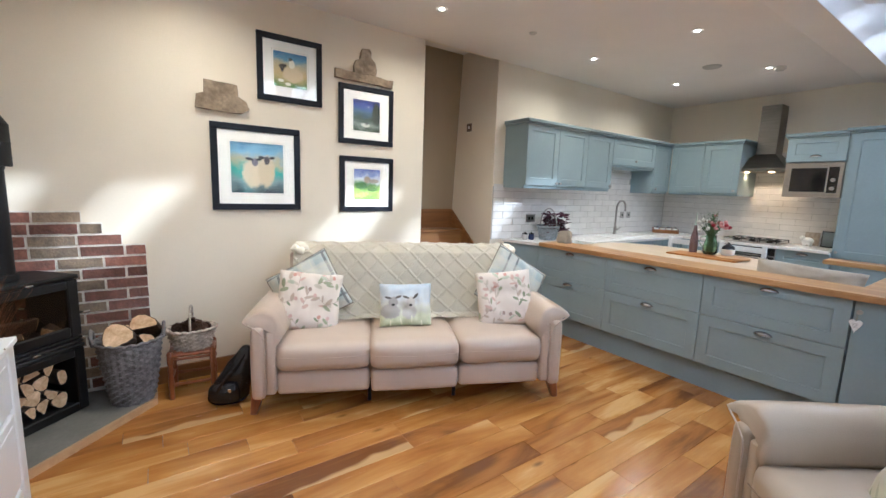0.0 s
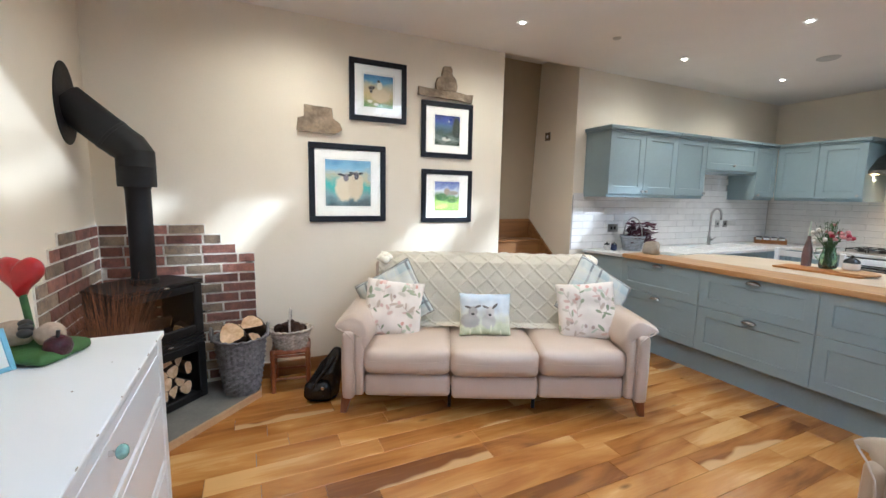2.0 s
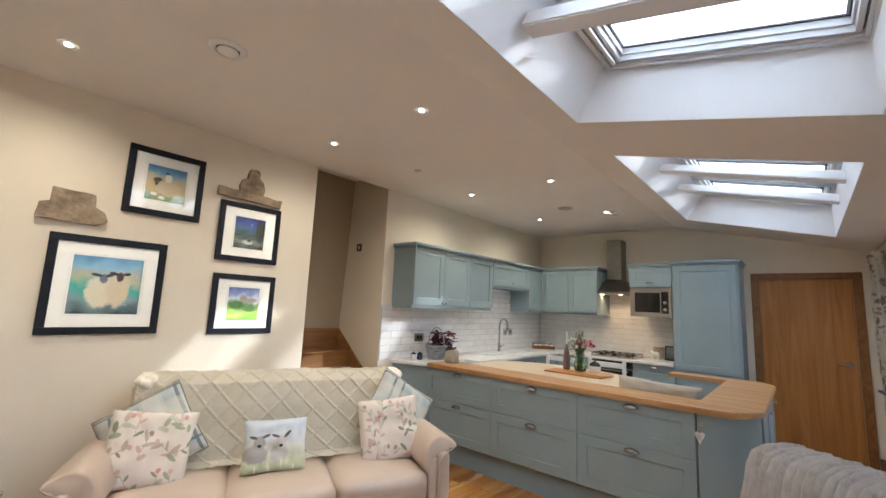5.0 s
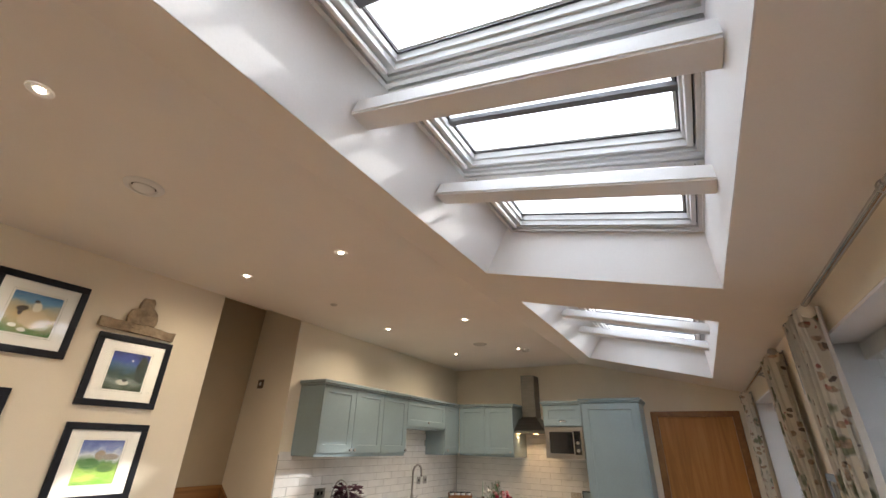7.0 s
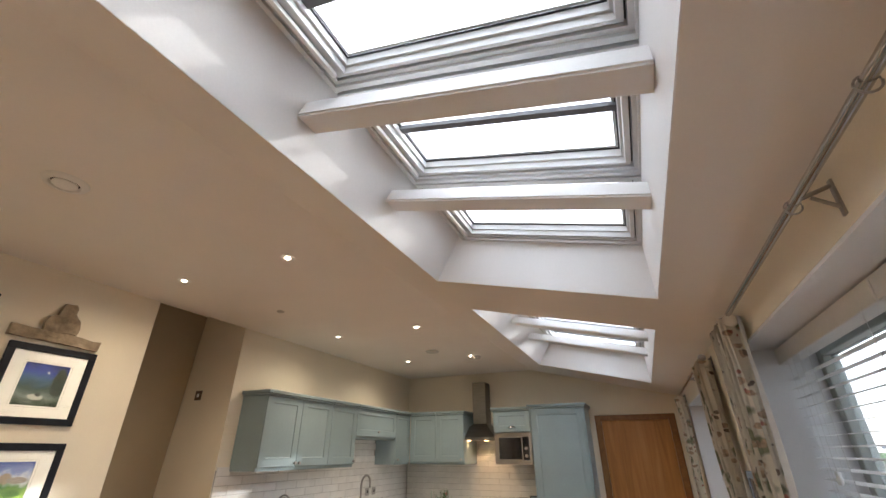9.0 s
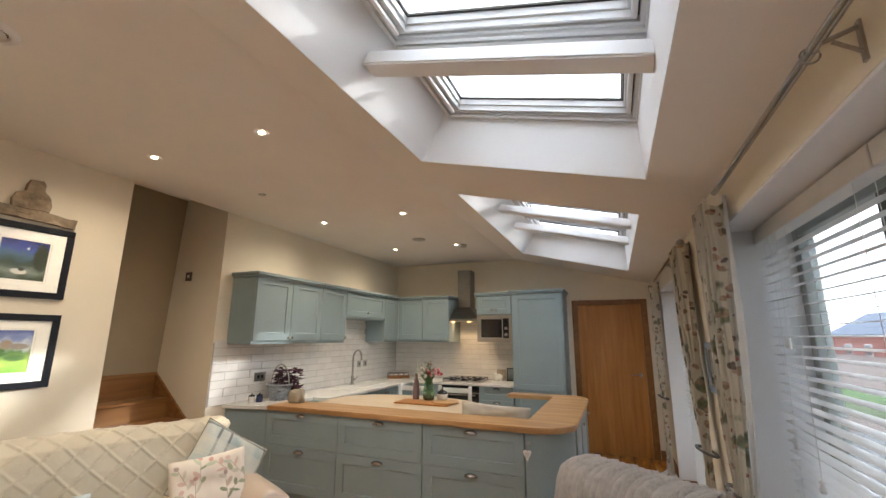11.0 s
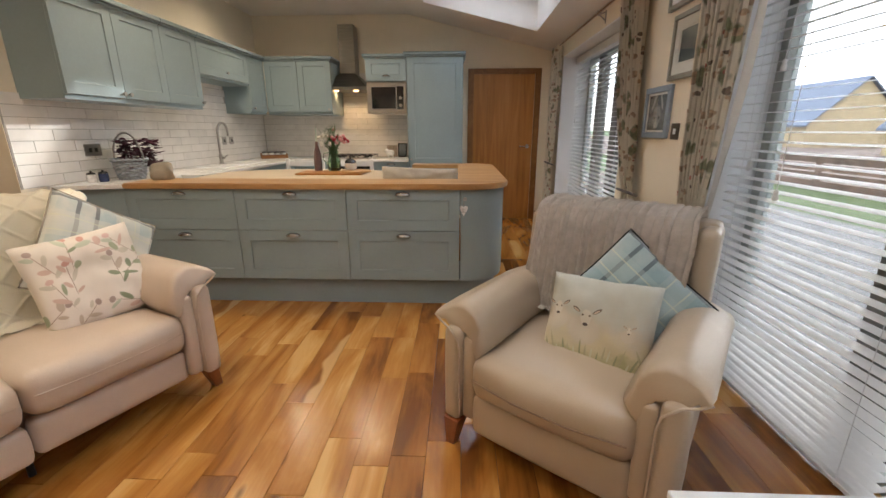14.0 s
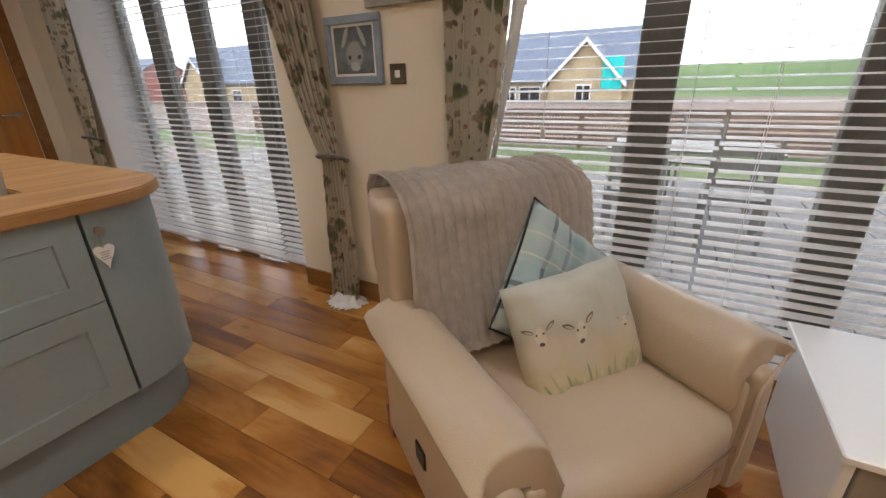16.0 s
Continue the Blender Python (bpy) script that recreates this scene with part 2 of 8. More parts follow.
M_OAKX = wood("orange oak along", [(0.18, 0.075, 0.020), (0.25, 0.11, 0.030), (0.31, 0.15, 0.045)], rough=0.4, long=(0.5, 8, 8))
M_CHERRY = material("reddish varnished wood", (0.24, 0.075, 0.025), 0.3, var=0.2, scale=6, stretch=(4, 4, 0.6), coat=0.3)
M_BARK = material("rough bark", (0.07, 0.045, 0.03), 0.95, var=0.3, scale=14, bump=1.0, bscale=60)
M_LOGEND = material("split log wood", (0.72, 0.54, 0.34), 0.8, var=0.12, scale=12, bump=0.6, bscale=60, second=(0.46, 0.25, 0.11))
M_WICKERG = material("grey wicker", (0.17, 0.16, 0.16), 0.75, var=0.25, scale=30, bump=0.4, bscale=120)
M_WICKERL = material("whitewashed wicker", (0.46, 0.40, 0.33), 0.75, var=0.22, scale=30, bump=0.4, bscale=120)
M_CONE = material("pine cone brown", (0.09, 0.045, 0.028), 0.85, var=0.3, scale=30, bump=0.6, bscale=80)
M_BAG = material("black soft leather", (0.012, 0.012, 0.014), 0.25, var=0.1, scale=14, bump=0.3, bscale=60)
M_FRAMEBLK = material("black stained frame", (0.014, 0.016, 0.024), 0.4, spec=0.25, var=0.15, scale=14)
M_MOUNT = material("white picture mount", (0.80, 0.79, 0.76), 0.7, var=0.01)
M_GLASS = glass("window glass")
# grey added to the pane colour to dim the bright outdoors
M_TINT = glass("double glazed glass dimmed", (0.54, 0.545, 0.55))
M_SLAT = material("white blind slat", (0.74, 0.735, 0.73), 0.4, var=0.03, scale=7)
M_LAMP = glow("lit lamp", (1.0, 0.84, 0.60), 9.0)
M_HOODLAMP = glow("lit hood lamp", (1.0, 0.56, 0.20), 3.5)


# ---- mesh helpers ----
def box(bm, x0, y0, z0, x1, y1, z1, bevel=0.0, seg=1):
    r = bmesh.ops.create_cube(bm, size=1.0, matrix=Matrix.Translation(((x0 + x1) / 2, (y0 + y1) / 2, (z0 + z1) / 2)) @ Matrix.Diagonal((x1 - x0, y1 - y0, z1 - z0, 1)))
    if bevel:
        es = list({e for v in r["verts"] for e in v.link_edges})
        bmesh.ops.bevel(bm, geom=es, offset=bevel, segments=seg, affect="EDGES", profile=0.5)
    return bm


def boxes(*args, bevel=0.0, seg=1):
    bm = bmesh.new()
    for a in args:
        box(bm, *a, bevel=bevel, seg=seg)
    return bm


def cyl(bm, p0, p1, r0, r1=None, seg=20, cap=True):
    p0, p1 = Vector(p0), Vector(p1)
    d = p1 - p0
    m = Matrix.Translation((p0 + p1) / 2) @ d.to_track_quat("Z", "Y").to_matrix().to_4x4()
    bmesh.ops.create_cone(bm, cap_ends=cap, segments=seg, radius1=r0, radius2=r0 if r1 is None else r1, depth=d.length, matrix=m)
    return bm


def cyls(*args, seg=20):
    bm = bmesh.new()
    for a in args:
        cyl(bm, *a, seg=seg)
    return bm


def tube(points, r, seg=10, closed=False):
    """A round bar along points."""
    bm = bmesh.new()
    pts = [Vector(p) for p in points]
    n = len(pts)
    rings = []
    up = Vector((0, 0, 1))
    for i, p in enumerate(pts):
        a = pts[(i - 1) % n] if closed or i else pts[0]
        b = pts[(i + 1) % n] if closed or i < n - 1 else pts[-1]
        d = (b - a).normalized()
        s = d.cross(up)
        if s.length < 1e-3:
            s = d.cross(Vector((0, 1, 0)))
        s.normalize()
        u = s.cross(d)
        rr = r[i] if isinstance(r, (list, tuple)) else r
        rings.append([bm.verts.new(p + (s * math.cos(k * math.tau / seg) + u * math.sin(k * math.tau / seg)) * rr) for k in range(seg)])
    m = n if closed else n - 1
    for i in range(m):
        A, B = rings[i], rings[(i + 1) % n]
        for k in range(seg):
            bm.faces.new((A[k], A[(k + 1) % seg], B[(k + 1) % seg], B[k]))
    if not closed:
        bm.faces.new(rings[0][::-1])
        bm.faces.new(rings[-1])
    bmesh.ops.recalc_face_normals(bm, faces=bm.faces[:])
    return bm


def lathe(profile, seg=24, centre=(0, 0, 0)):
    """Spun about z from (radius, height) pairs."""
    bm = bmesh.new()
    rings = []
    for r, z in profile:
        rings.append([bm.verts.new((centre[0] + max(r, 1e-4) * math.cos(k * math.tau / seg), centre[1] + max(r, 1e-4) * math.sin(k * math.tau / seg), centre[2] + z)) for k in range(seg)])
    for A, B in zip(rings, rings[1:]):
        for k in range(seg):
            bm.faces.new((A[k], A[(k + 1) % seg], B[(k + 1) % seg], B[k]))
    return bm


def prism(outline, z0, z1, bevel=0.0):
    bm = bmesh.new()
    f = bm.faces.new([bm.verts.new((x, y, z0)) for x, y in outline])
    r = bmesh.ops.extrude_face_region(bm, geom=[f])
    vs = [v for v in r["geom"] if isinstance(v, bmesh.types.BMVert)]
    bmesh.ops.translate(bm, verts=vs, vec=(0, 0, z1 - z0))
    bmesh.ops.recalc_face_normals(bm, faces=bm.faces[:])
    if bevel:
        bmesh.ops.bevel(bm, geom=[e for e in bm.edges if abs(e.verts[0].co.z - e.verts[1].co.z) < 1e-6], offset=bevel, segments=2, affect="EDGES")
    return bm


def soft_box(x0, y0, z0, x1, y1, z1, bevel=0.04, puff=0.0, cuts=6, seg=3):
    """A padded block: rounded edges, faces that swell."""
    bm = bmesh.new()
    box(bm, x0, y0, z0, x1, y1, z1)
    bmesh.ops.bevel(bm, geom=bm.edges[:], offset=bevel, segments=seg, affect="EDGES", profile=0.5)
    if puff:
        bmesh.ops.subdivide_edges(bm, edges=[e for e in bm.edges if e.calc_length() > bevel * 1.5], cuts=cuts, use_grid_fill=True)
        c = Vector(((x0 + x1) / 2, (y0 + y1) / 2, (z0 + z1) / 2))
        h = Vector(((x1 - x0) / 2, (y1 - y0) / 2, (z1 - z0) / 2))
        for v in bm.verts:
            q = v.co - c
            a, b2, g = (min(1, abs(q.x / h.x)), min(1, abs(q.y / h.y)), min(1, abs(q.z / h.z)))
            v.co.x += math.copysign(puff * (1 - b2 * b2) * (1 - g * g) * a ** 4, q.x)
            v.co.y += math.copysign(puff * (1 - a * a) * (1 - g * g) * b2 ** 4, q.y)
            v.co.z += math.copysign(puff * (1 - a * a) * (1 - b2 * b2) * g ** 4, q.z)
    return bm


def wobble(bm, amount, scale=3.0, seed=0.0):
    for v in bm.verts:
        v.co += Vector(noise.noise_vector(v.co * scale + Vector((seed, seed * 0.7, 0)))) * amount
    return bm


def part(name, bm, mat, parent=None, label="", smooth=False, at=None, category="", group="", kind=""):
    """Links a bmesh as one mesh object, under a thing or part."""
    me = bpy.data.meshes.new(name)
    if not isinstance(bm, bpy.types.Mesh):
        bm.to_mesh(me)
        bm.free()
        if smooth:
            me.shade_smooth()
            me.set_sharp_from_angle(angle=radians(smooth if smooth > 1 else 50))
        me.materials.append(mat)
    else:
        me = bm
    ob = new(name, me)
    if at is not None:
        ob.matrix_basis = at
    if parent is not None:
        ob.parent = parent
    return tagged(ob, label, category, group, kind)


def thing(name, m, label, category, group=""):
    e = new(name)
    e.empty_display_size = 0.1
    e.matrix_basis = m
    return tagged(e, label, category, group)


def structure(name, bm, mat, label="", smooth=False):
    return part(name, bm, mat, None, label, smooth, kind="structure")


# ---- the room ----
X0, X1, Y0, Y1, ZC = -0.50, 7.05, -0.335, 3.715, 2.76
SLOPE = 0.241
YB = 1.61                      # where the flat ceiling turns down


def zc(y):
    return ZC if y > YB else ZC - (YB - y) * SLOPE


REV = 0.36                     # depth of the window reveals
YG = Y0 - REV                  # face of the glazing
WIN = [(0.95, 3.17), (4.22, 6.32)]
WZ = 2.11
# window wall, in pieces around its openings
structure("wall_south", boxes((X0 - 0.15, YG - 0.02, 0, WIN[0][0], Y0, 2.45), (WIN[0][1], YG - 0.02, 0, WIN[1][0], Y0, 2.45), (WIN[1][1], YG - 0.02, 0, X1 + 0.15, Y0, 2.45), (WIN[0][0], YG - 0.02, WZ, WIN[0][1], Y0, 2.45), (WIN[1][0], YG - 0.02, WZ, WIN[1][1], Y0, 2.45)), M_WALL)
for a, b in WIN:
    for q in ((a - 0.001, YG, 0.0, a + 0.012, Y0 - 0.002, WZ), (b - 0.012, YG, 0.0, b + 0.001, Y0 - 0.002, WZ), (a + 0.012, YG, WZ - 0.012, b - 0.012, Y0 - 0.002, WZ + 0.001)):
        structure("window_reveal", boxes(q), M_REVEAL)
structure("wall_west", boxes((X0 - 0.15, Y0, 0, X0, Y1, 2.9)), M_WALL)
XS0, XS1 = 2.593, 3.486        # stair opening
structure("wall_north", boxes((X0 - 0.15, Y1, 0, XS0, Y1 + 0.12, 2.9), (XS1, Y1, 0, X1 + 0.15, Y1 + 0.12, 2.9)), M_WALL)
structure("wall_stair_east", boxes((XS1, Y1 + 0.12, 0, XS1 + 0.1, 4.44, 4.2)), M_WALL)
# west and back walls of the recess wear the colour darkened for shade
structure("wall_stair_west", boxes((XS0 - 0.1, Y1 + 0.12, 0, XS0, 4.44, 4.2)), M_STAIRSHADE)
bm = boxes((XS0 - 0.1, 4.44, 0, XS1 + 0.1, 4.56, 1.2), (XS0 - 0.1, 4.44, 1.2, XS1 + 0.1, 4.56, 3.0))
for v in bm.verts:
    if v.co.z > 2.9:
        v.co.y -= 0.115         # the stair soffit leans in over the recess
structure("wall_stair_back", bm, M_STAIRSHADE)
structure("ceiling_stair", boxes((XS0 - 0.1, Y1 + 0.12, 2.95, XS1 + 0.1, 6.3, 3.05)), M_CEIL)
structure("lintel_stair", boxes((XS0, Y1 + 0.001, 2.80, XS1, Y1 + 0.12, 3.0)), M_WALL)
structure("wall_east", boxes((X1, Y0, 0, X1 + 0.12, -0.14, 2.9), (X1, 0.70, 0, X1 + 0.12, Y1, 2.9), (X1, -0.14, 2.03, X1 + 0.12, 0.70, 2.9)), M_WALL)
structure("wall_hall", boxes((X1 + 0.6, -1, 0, X1 + 0.7, 2, 2.9)), M_WALL)

# ceiling: flat part, and the slope cut by two openings
SKY = [(0.40, 2.95), (3.64, 6.27)]
SY0, SY1 = 0.0, 1.325
T = 0.14


def sloped(bm, x0, x1, y0, y1, up0=0.0, up1=T, s=SLOPE):
    vs = [bm.verts.new((x, y, zc(y) + u)) for u in (up0, up1) for x, y in ((x0, y0), (x1, y0), (x1, y1), (x0, y1))]
    for f in ((3, 2, 1, 0), (4, 5, 6, 7), (0, 1, 5, 4), (1, 2, 6, 5), (2, 3, 7, 6), (3, 0, 4, 7)):
        bm.faces.new([vs[k] for k in f])


bm = bmesh.new()
box(bm, X0 - 0.15, YB, ZC, X1 + 0.15, Y1 + 0.0, ZC + 0.2)
sloped(bm, X0 - 0.15, X1 + 0.15, Y0 - 0.4, SY0)
sloped(bm, X0 - 0.15, X1 + 0.15, SY1, YB)
for a, b in ((X0 - 0.15, SKY[0][0]), (SKY[0][1], SKY[1][0]), (SKY[1][1], X1 + 0.15)):
    sloped(bm, a, b, SY0, SY1)
structure("ceiling", bm, M_CEIL)
# the shafts of the roof windows: three sides upright, the upper one leaning in
RU = 0.30


def strip(bm, pts, t):
    """A thin wall through four corners, t thick along its normal."""
    v = [Vector(p) for p in pts]
    nrm = (v[1] - v[0]).cross(v[3] - v[0]).normalized() * t
    vs = [bm.verts.new(p) for p in v] + [bm.verts.new(p + nrm) for p in v]
    for f in ((3, 2, 1, 0), (4, 5, 6, 7), (0, 1, 5, 4), (1, 2, 6, 5), (2, 3, 7, 6), (3, 0, 4, 7)):
        bm.faces.new([vs[k] for k in f])


def sp(x, y, u):
    return (x, y, zc(y) + u)


LEAN_Y, LEAN_X = 0.25, 0.10
for i, (a, b) in enumerate(SKY):
    e, yt = 0.004, SY1 - LEAN_Y
    top_u = RU + 0.10
    bm = bmesh.new()
    strip(bm, (sp(a + e, SY0 + e, 0.001), sp(b - e, SY0 + e, 0.001), sp(b - e, SY0 + 0.03, top_u), sp(a + e, SY0 + 0.03, top_u)), 0.03)
    strip(bm, (sp(b - e, SY0 + e, 0.001), sp(b - e, SY1 - e, 0.001), sp(b - LEAN_X, yt, top_u), sp(b - LEAN_X, SY0 + 0.03, top_u)), 0.03)
    strip(bm, (sp(b - e, SY1 - e, 0.001), sp(a + e, SY1 - e, 0.001), sp(a + LEAN_X, yt, top_u), sp(b - LEAN_X, yt, top_u)), 0.03)
    strip(bm, (sp(a + e, SY1 - e, 0.001), sp(a + e, SY0 + e, 0.001), sp(a + LEAN_X, SY0 + 0.03, top_u), sp(a + LEAN_X, yt, top_u)), 0.03)
    bmesh.ops.recalc_face_normals(bm, faces=bm.faces[:])
    structure("skylight_shaft_%d" % (i + 1), bm, M_REVEAL)


def ring_boxes(x0, x1, y0, y1, wx, wy, u0, u1):
    """A rectangular frame in the slope, its sides wx = (low, high) and wy = (low, high) wide, between heights u0 and u1."""
    bm = bmesh.new()
    for q in ((x0, x1, y0, y0 + wy[0]), (x0, x1, y1 - wy[1], y1), (x0, x0 + wx[0], y0 + wy[0], y1 - wy[1]), (x1 - wx[1], x1, y0 + wy[0], y1 - wy[1])):
        sloped(bm, *q, u0, u1)
    return bm


def roof_window(x0, x1, bar=None):
    """A roof window: lining, outer frame with a dark joint, stepped sash, spacer, pane, outside bar and vent flap."""
    w = thing("roof_window", Matrix(), "white centre-pivot roof window with clear glass, closed", "roof window", "roof windows")
    y0, y1 = SY0 + 0.02, SY1 - LEAN_Y + 0.01
    part("casing", ring_boxes(x0 - 0.012, x1 + 0.012, y0 - 0.012, y1 + 0.012, (0.022, 0.022), (0.022, 0.022), RU - 0.016, RU - 0.001), M_UPVC, w)
    part("outer_frame", ring_boxes(x0, x1, y0, y1, (0.026, 0.026), (0.026, 0.030), RU, RU + 0.10), M_UPVC, w)
    part("joint", ring_boxes(x0 + 0.026, x1 - 0.026, y0 + 0.026, y1 - 0.030, (0.008, 0.008), (0.008, 0.008), RU + 0.03, RU + 0.10), M_BLACK, w, "dark joint between sash and frame")
    a, b, c, d = x0 + 0.034, x1 - 0.034, y0 + 0.034, y1 - 0.038
    part("sash", ring_boxes(a, b, c, d, (0.026, 0.014), (0.020, 0.040), RU + 0.008, RU + 0.088), M_UPVC, w)
    a, b, c, d = a + 0.026, b - 0.014, c + 0.020, d - 0.040
    part("sash_step", ring_boxes(a, b, c, d, (0.010, 0.010), (0.010, 0.014), RU + 0.040, RU + 0.088), M_UPVC, w)
    a, b, c, d = a + 0.010, b - 0.010, c + 0.010, d - 0.014
    part("gasket", ring_boxes(a, b, c, d, (0.006, 0.006), (0.006, 0.006), RU + 0.074, RU + 0.078), M_BLACK, w, "black rubber gasket")
    part("spacer", ring_boxes(a + 0.006, b - 0.006, c + 0.006, d - 0.006, (0.010, 0.010), (0.010, 0.010), RU + 0.0785, RU + 0.082), M_GREYFRAME, w, "grey spacer bar")
    bm = bmesh.new()
    sloped(bm, a, b, c, d, RU + 0.083, RU + 0.087)
    p = part("pane", bm, M_GLASS, w)
    p.visible_shadow = False
    bm = bmesh.new()
    xm = (x0 + x1) / 2 if bar is None else bar
    sloped(bm, xm - 0.016, xm + 0.016, c, d, RU + 0.060, RU + 0.082)
    part("glazing_bar", bm, M_POSTDARK, w, "dark grey glazing bar")
    bm = bmesh.new()
    sloped(bm, x0 + 0.06, x1 - 0.06, y1 - 0.052, y1 - 0.034, RU - 0.020, RU - 0.002)
    flap = part("vent_flap", bm, M_WHITE, w)
    for xx in (x0 + 0.2, x1 - 0.2):
        bm = bmesh.new()
        sloped(bm, xx - 0.012, xx + 0.012, y1 - 0.034, y1 - 0.022, RU - 0.020, RU - 0.006)
        part("clip", bm, M_GREYFRAME, flap, "small grey clip")
    # upstand that closes the roof round the window
    part("lining", ring_boxes(x0 - 0.06, x1 + 0.06, y0 - 0.07, y1 + 0.09, (0.059, 0.059), (0.069, 0.089), RU + 0.02, RU + 0.095), M_REVEAL, w)
    return w


M_POSTDARK = material("dark grey glazing bar paint", (0.10, 0.10, 0.11), 0.5, var=0.1)
WINS = [[(2.17, 2.85), (1.48, 2.13), (0.50, 1.44)], [(5.33, 6.12), (4.62, 5.25), (3.76, 4.54)]]
BEAMS = [(2.125, 1.46), (5.29, 4.58)]
for ws, bs in zip(WINS, BEAMS):
    for a, b in ws:
        roof_window(a, b, 1.14 if a == 0.50 else None)
    for x in bs:
        bm = bmesh.new()
        vs = [bm.verts.new(sp(xx, yy, u)) for u, ya in ((0.135, SY1 - 0.095), (0.205, SY1 - 0.135)) for xx, yy in ((x - 0.06, SY0 + 0.008), (x + 0.06, SY0 + 0.008), (x + 0.06, ya), (x - 0.06, ya))]
        for f in ((3, 2, 1, 0), (4, 5, 6, 7), (0, 1, 5, 4), (1, 2, 6, 5), (2, 3, 7, 6), (3, 0, 4, 7)):
            bm.faces.new([vs[k] for k in f])
        bmesh.ops.bevel(bm, geom=bm.edges[:], offset=0.008, segments=2, affect="EDGES")
        structure("roof_beam", bm, M_REVEAL)

# floor
structure("floor_base", boxes((X0 - 0.15, YG - 0.1, -0.12, X1 + 0.8, Y1 + 1.4, -0.014)), M_CARCASS)

# far door
part("door_frame", boxes((X1 - 0.022, -0.22, 0, X1 + 0.0, -0.14, 2.08), (X1 - 0.022, 0.70, 0, X1 + 0.0, 0.78, 2.08), (X1 - 0.022, -0.14, 2.01, X1 + 0.0, 0.70, 2.08), bevel=0.004), M_OAKX, None, kind="structure")
door = thing("door", pose(X1, 0, 0), "oak veneer internal door with three long panels, closed", "door")
part("leaf", boxes((0.01, -0.1395, 0.004, 0.05, 0.6995, 2.0295)), M_OAKDOOR, door)
for y in (-0.13, 0.05, 0.52):
    part("panel", boxes((0.004, y, 0.02, 0.012, y + (0.17 if y != 0.05 else 0.46), 1.99), bevel=0.002), M_OAKDOOR, door)
h = part("handle", cyls(((0.0, -0.07, 1.05), (-0.045, -0.07, 1.05), 0.011), ((-0.045, -0.08, 1.05), (-0.045, 0.045, 1.05), 0.009)), M_CHROME, door, "chrome lever handle", smooth=True)
part("rose", cyls(((0.004, -0.07, 1.05), (-0.008, -0.07, 1.05), 0.026)), M_CHROME, h, smooth=True)


# ---- kitchen ----
M_CUP = material("dark brushed nickel", (0.36, 0.35, 0.34), 0.22, 1.0, var=0.05)


def shaker(bm, w, hgt, t=0.02, rail=0.075):
    """A frame and panel front in the xz plane, its face towards -y, its lower left corner at the origin."""
    box(bm, 0, 0, 0, w, t, hgt)
    front = [f for f in bm.faces if f.normal.y < -0.9]
    bmesh.ops.inset_region(bm, faces=front, thickness=rail, use_even_offset=True)
    bmesh.ops.inset_region(bm, faces=front, thickness=0.004, depth=-0.008, use_even_offset=True)
    edge = [e for e in bm.edges if all(v.co.y < 1e-5 and (min(v.co.x, w - v.co.x) < 1e-5 or min(v.co.z, hgt - v.co.z) < 1e-5) for v in e.verts) and abs(e.calc_length() - w) * abs(e.calc_length() - hgt) < 1e-6]
    bmesh.ops.bevel(bm, geom=edge, offset=0.0018, segments=1, affect="EDGES")
    return bm


def cup_handle(parent, m):
    bm = bmesh.new()
    bmesh.ops.create_uvsphere(bm, u_segments=20, v_segments=10, radius=1.0)
    bmesh.ops.delete(bm, geom=[v for v in bm.verts if v.co.z < -0.05 or v.co.y > 0.05], context="VERTS")
    bmesh.ops.scale(bm, verts=bm.verts, vec=(0.054, 0.028, 0.026))
    bmesh.ops.solidify(bm, geom=bm.faces[:], thickness=0.002)
    return part("handle", bm, M_CUP, parent, "brushed steel cup handle", smooth=True, at=m)


def knob(parent, m):
    return part("knob", cyls(((0, 0, 0), (0, -0.016, 0), 0.006), ((0, -0.014, 0), (0, -0.026, 0), 0.013, 0.015)), M_STEEL, parent, "round steel knob", smooth=True, at=m)


def unit(name, m, w, d, z0, z1, fronts, label, group, mat=None, cornice=False, end=""):
    """A cabinet with its front in the plane y=0 facing -y, from x=0 to w. fronts: (x0, z0, x1, z1, kind, handle x, handle z)."""
    u = thing(name, m, label, "kitchen cabinet", group)
    part("body", boxes((0.001, 0.021, z0, w - 0.001, d, z1)), mat or M_BLUE, u)
    for x0, a, x1, b, kind, hx, hz in fronts:
        f = part("drawer_front" if kind == "drawer" else "door", shaker(bmesh.new(), x1 - x0 - 0.004, b - a - 0.004), M_BLUE, u, at=pose(x0 + 0.002, 0, a + 0.002))
        if kind == "drawer":
            cup_handle(f, pose(hx - x0, -0.001, hz - a))
        elif hx is not None:
            knob(f, pose(hx - x0, 0, hz - a))
    if cornice:
        part("cornice", boxes((-0.03 * ("l" in end), -0.03, z1, w + 0.03 * ("r" in end), d, z1 + 0.035), (-0.015 * ("l" in end), -0.015, z1 - 0.02, w + 0.015 * ("r" in end), d, z1), bevel=0.006), M_BLUEDARK, u)
    return u


FX = 3.80                      # front of the peninsula
WT = 0.875
for k in range(3):
    y = 3.295 - 0.8048 * k
    m = pose(FX, y, 0, 0, 0, -90)
    zm = 0.575
    unit("peninsula_unit", m, 0.8048, 0.56, 0.2, WT, [(0, 0.2, 0.8048, zm, "drawer", 0.40, zm - 0.045), (0, zm, 0.8048, WT, "drawer", 0.40, WT - 0.045)], "grey-blue painted base unit with two deep pan drawers", "pan drawer units")
u = thing("filler_unit", pose(0, 0, 0), "plain grey-blue end panel between the drawers and the wall", "kitchen panel")
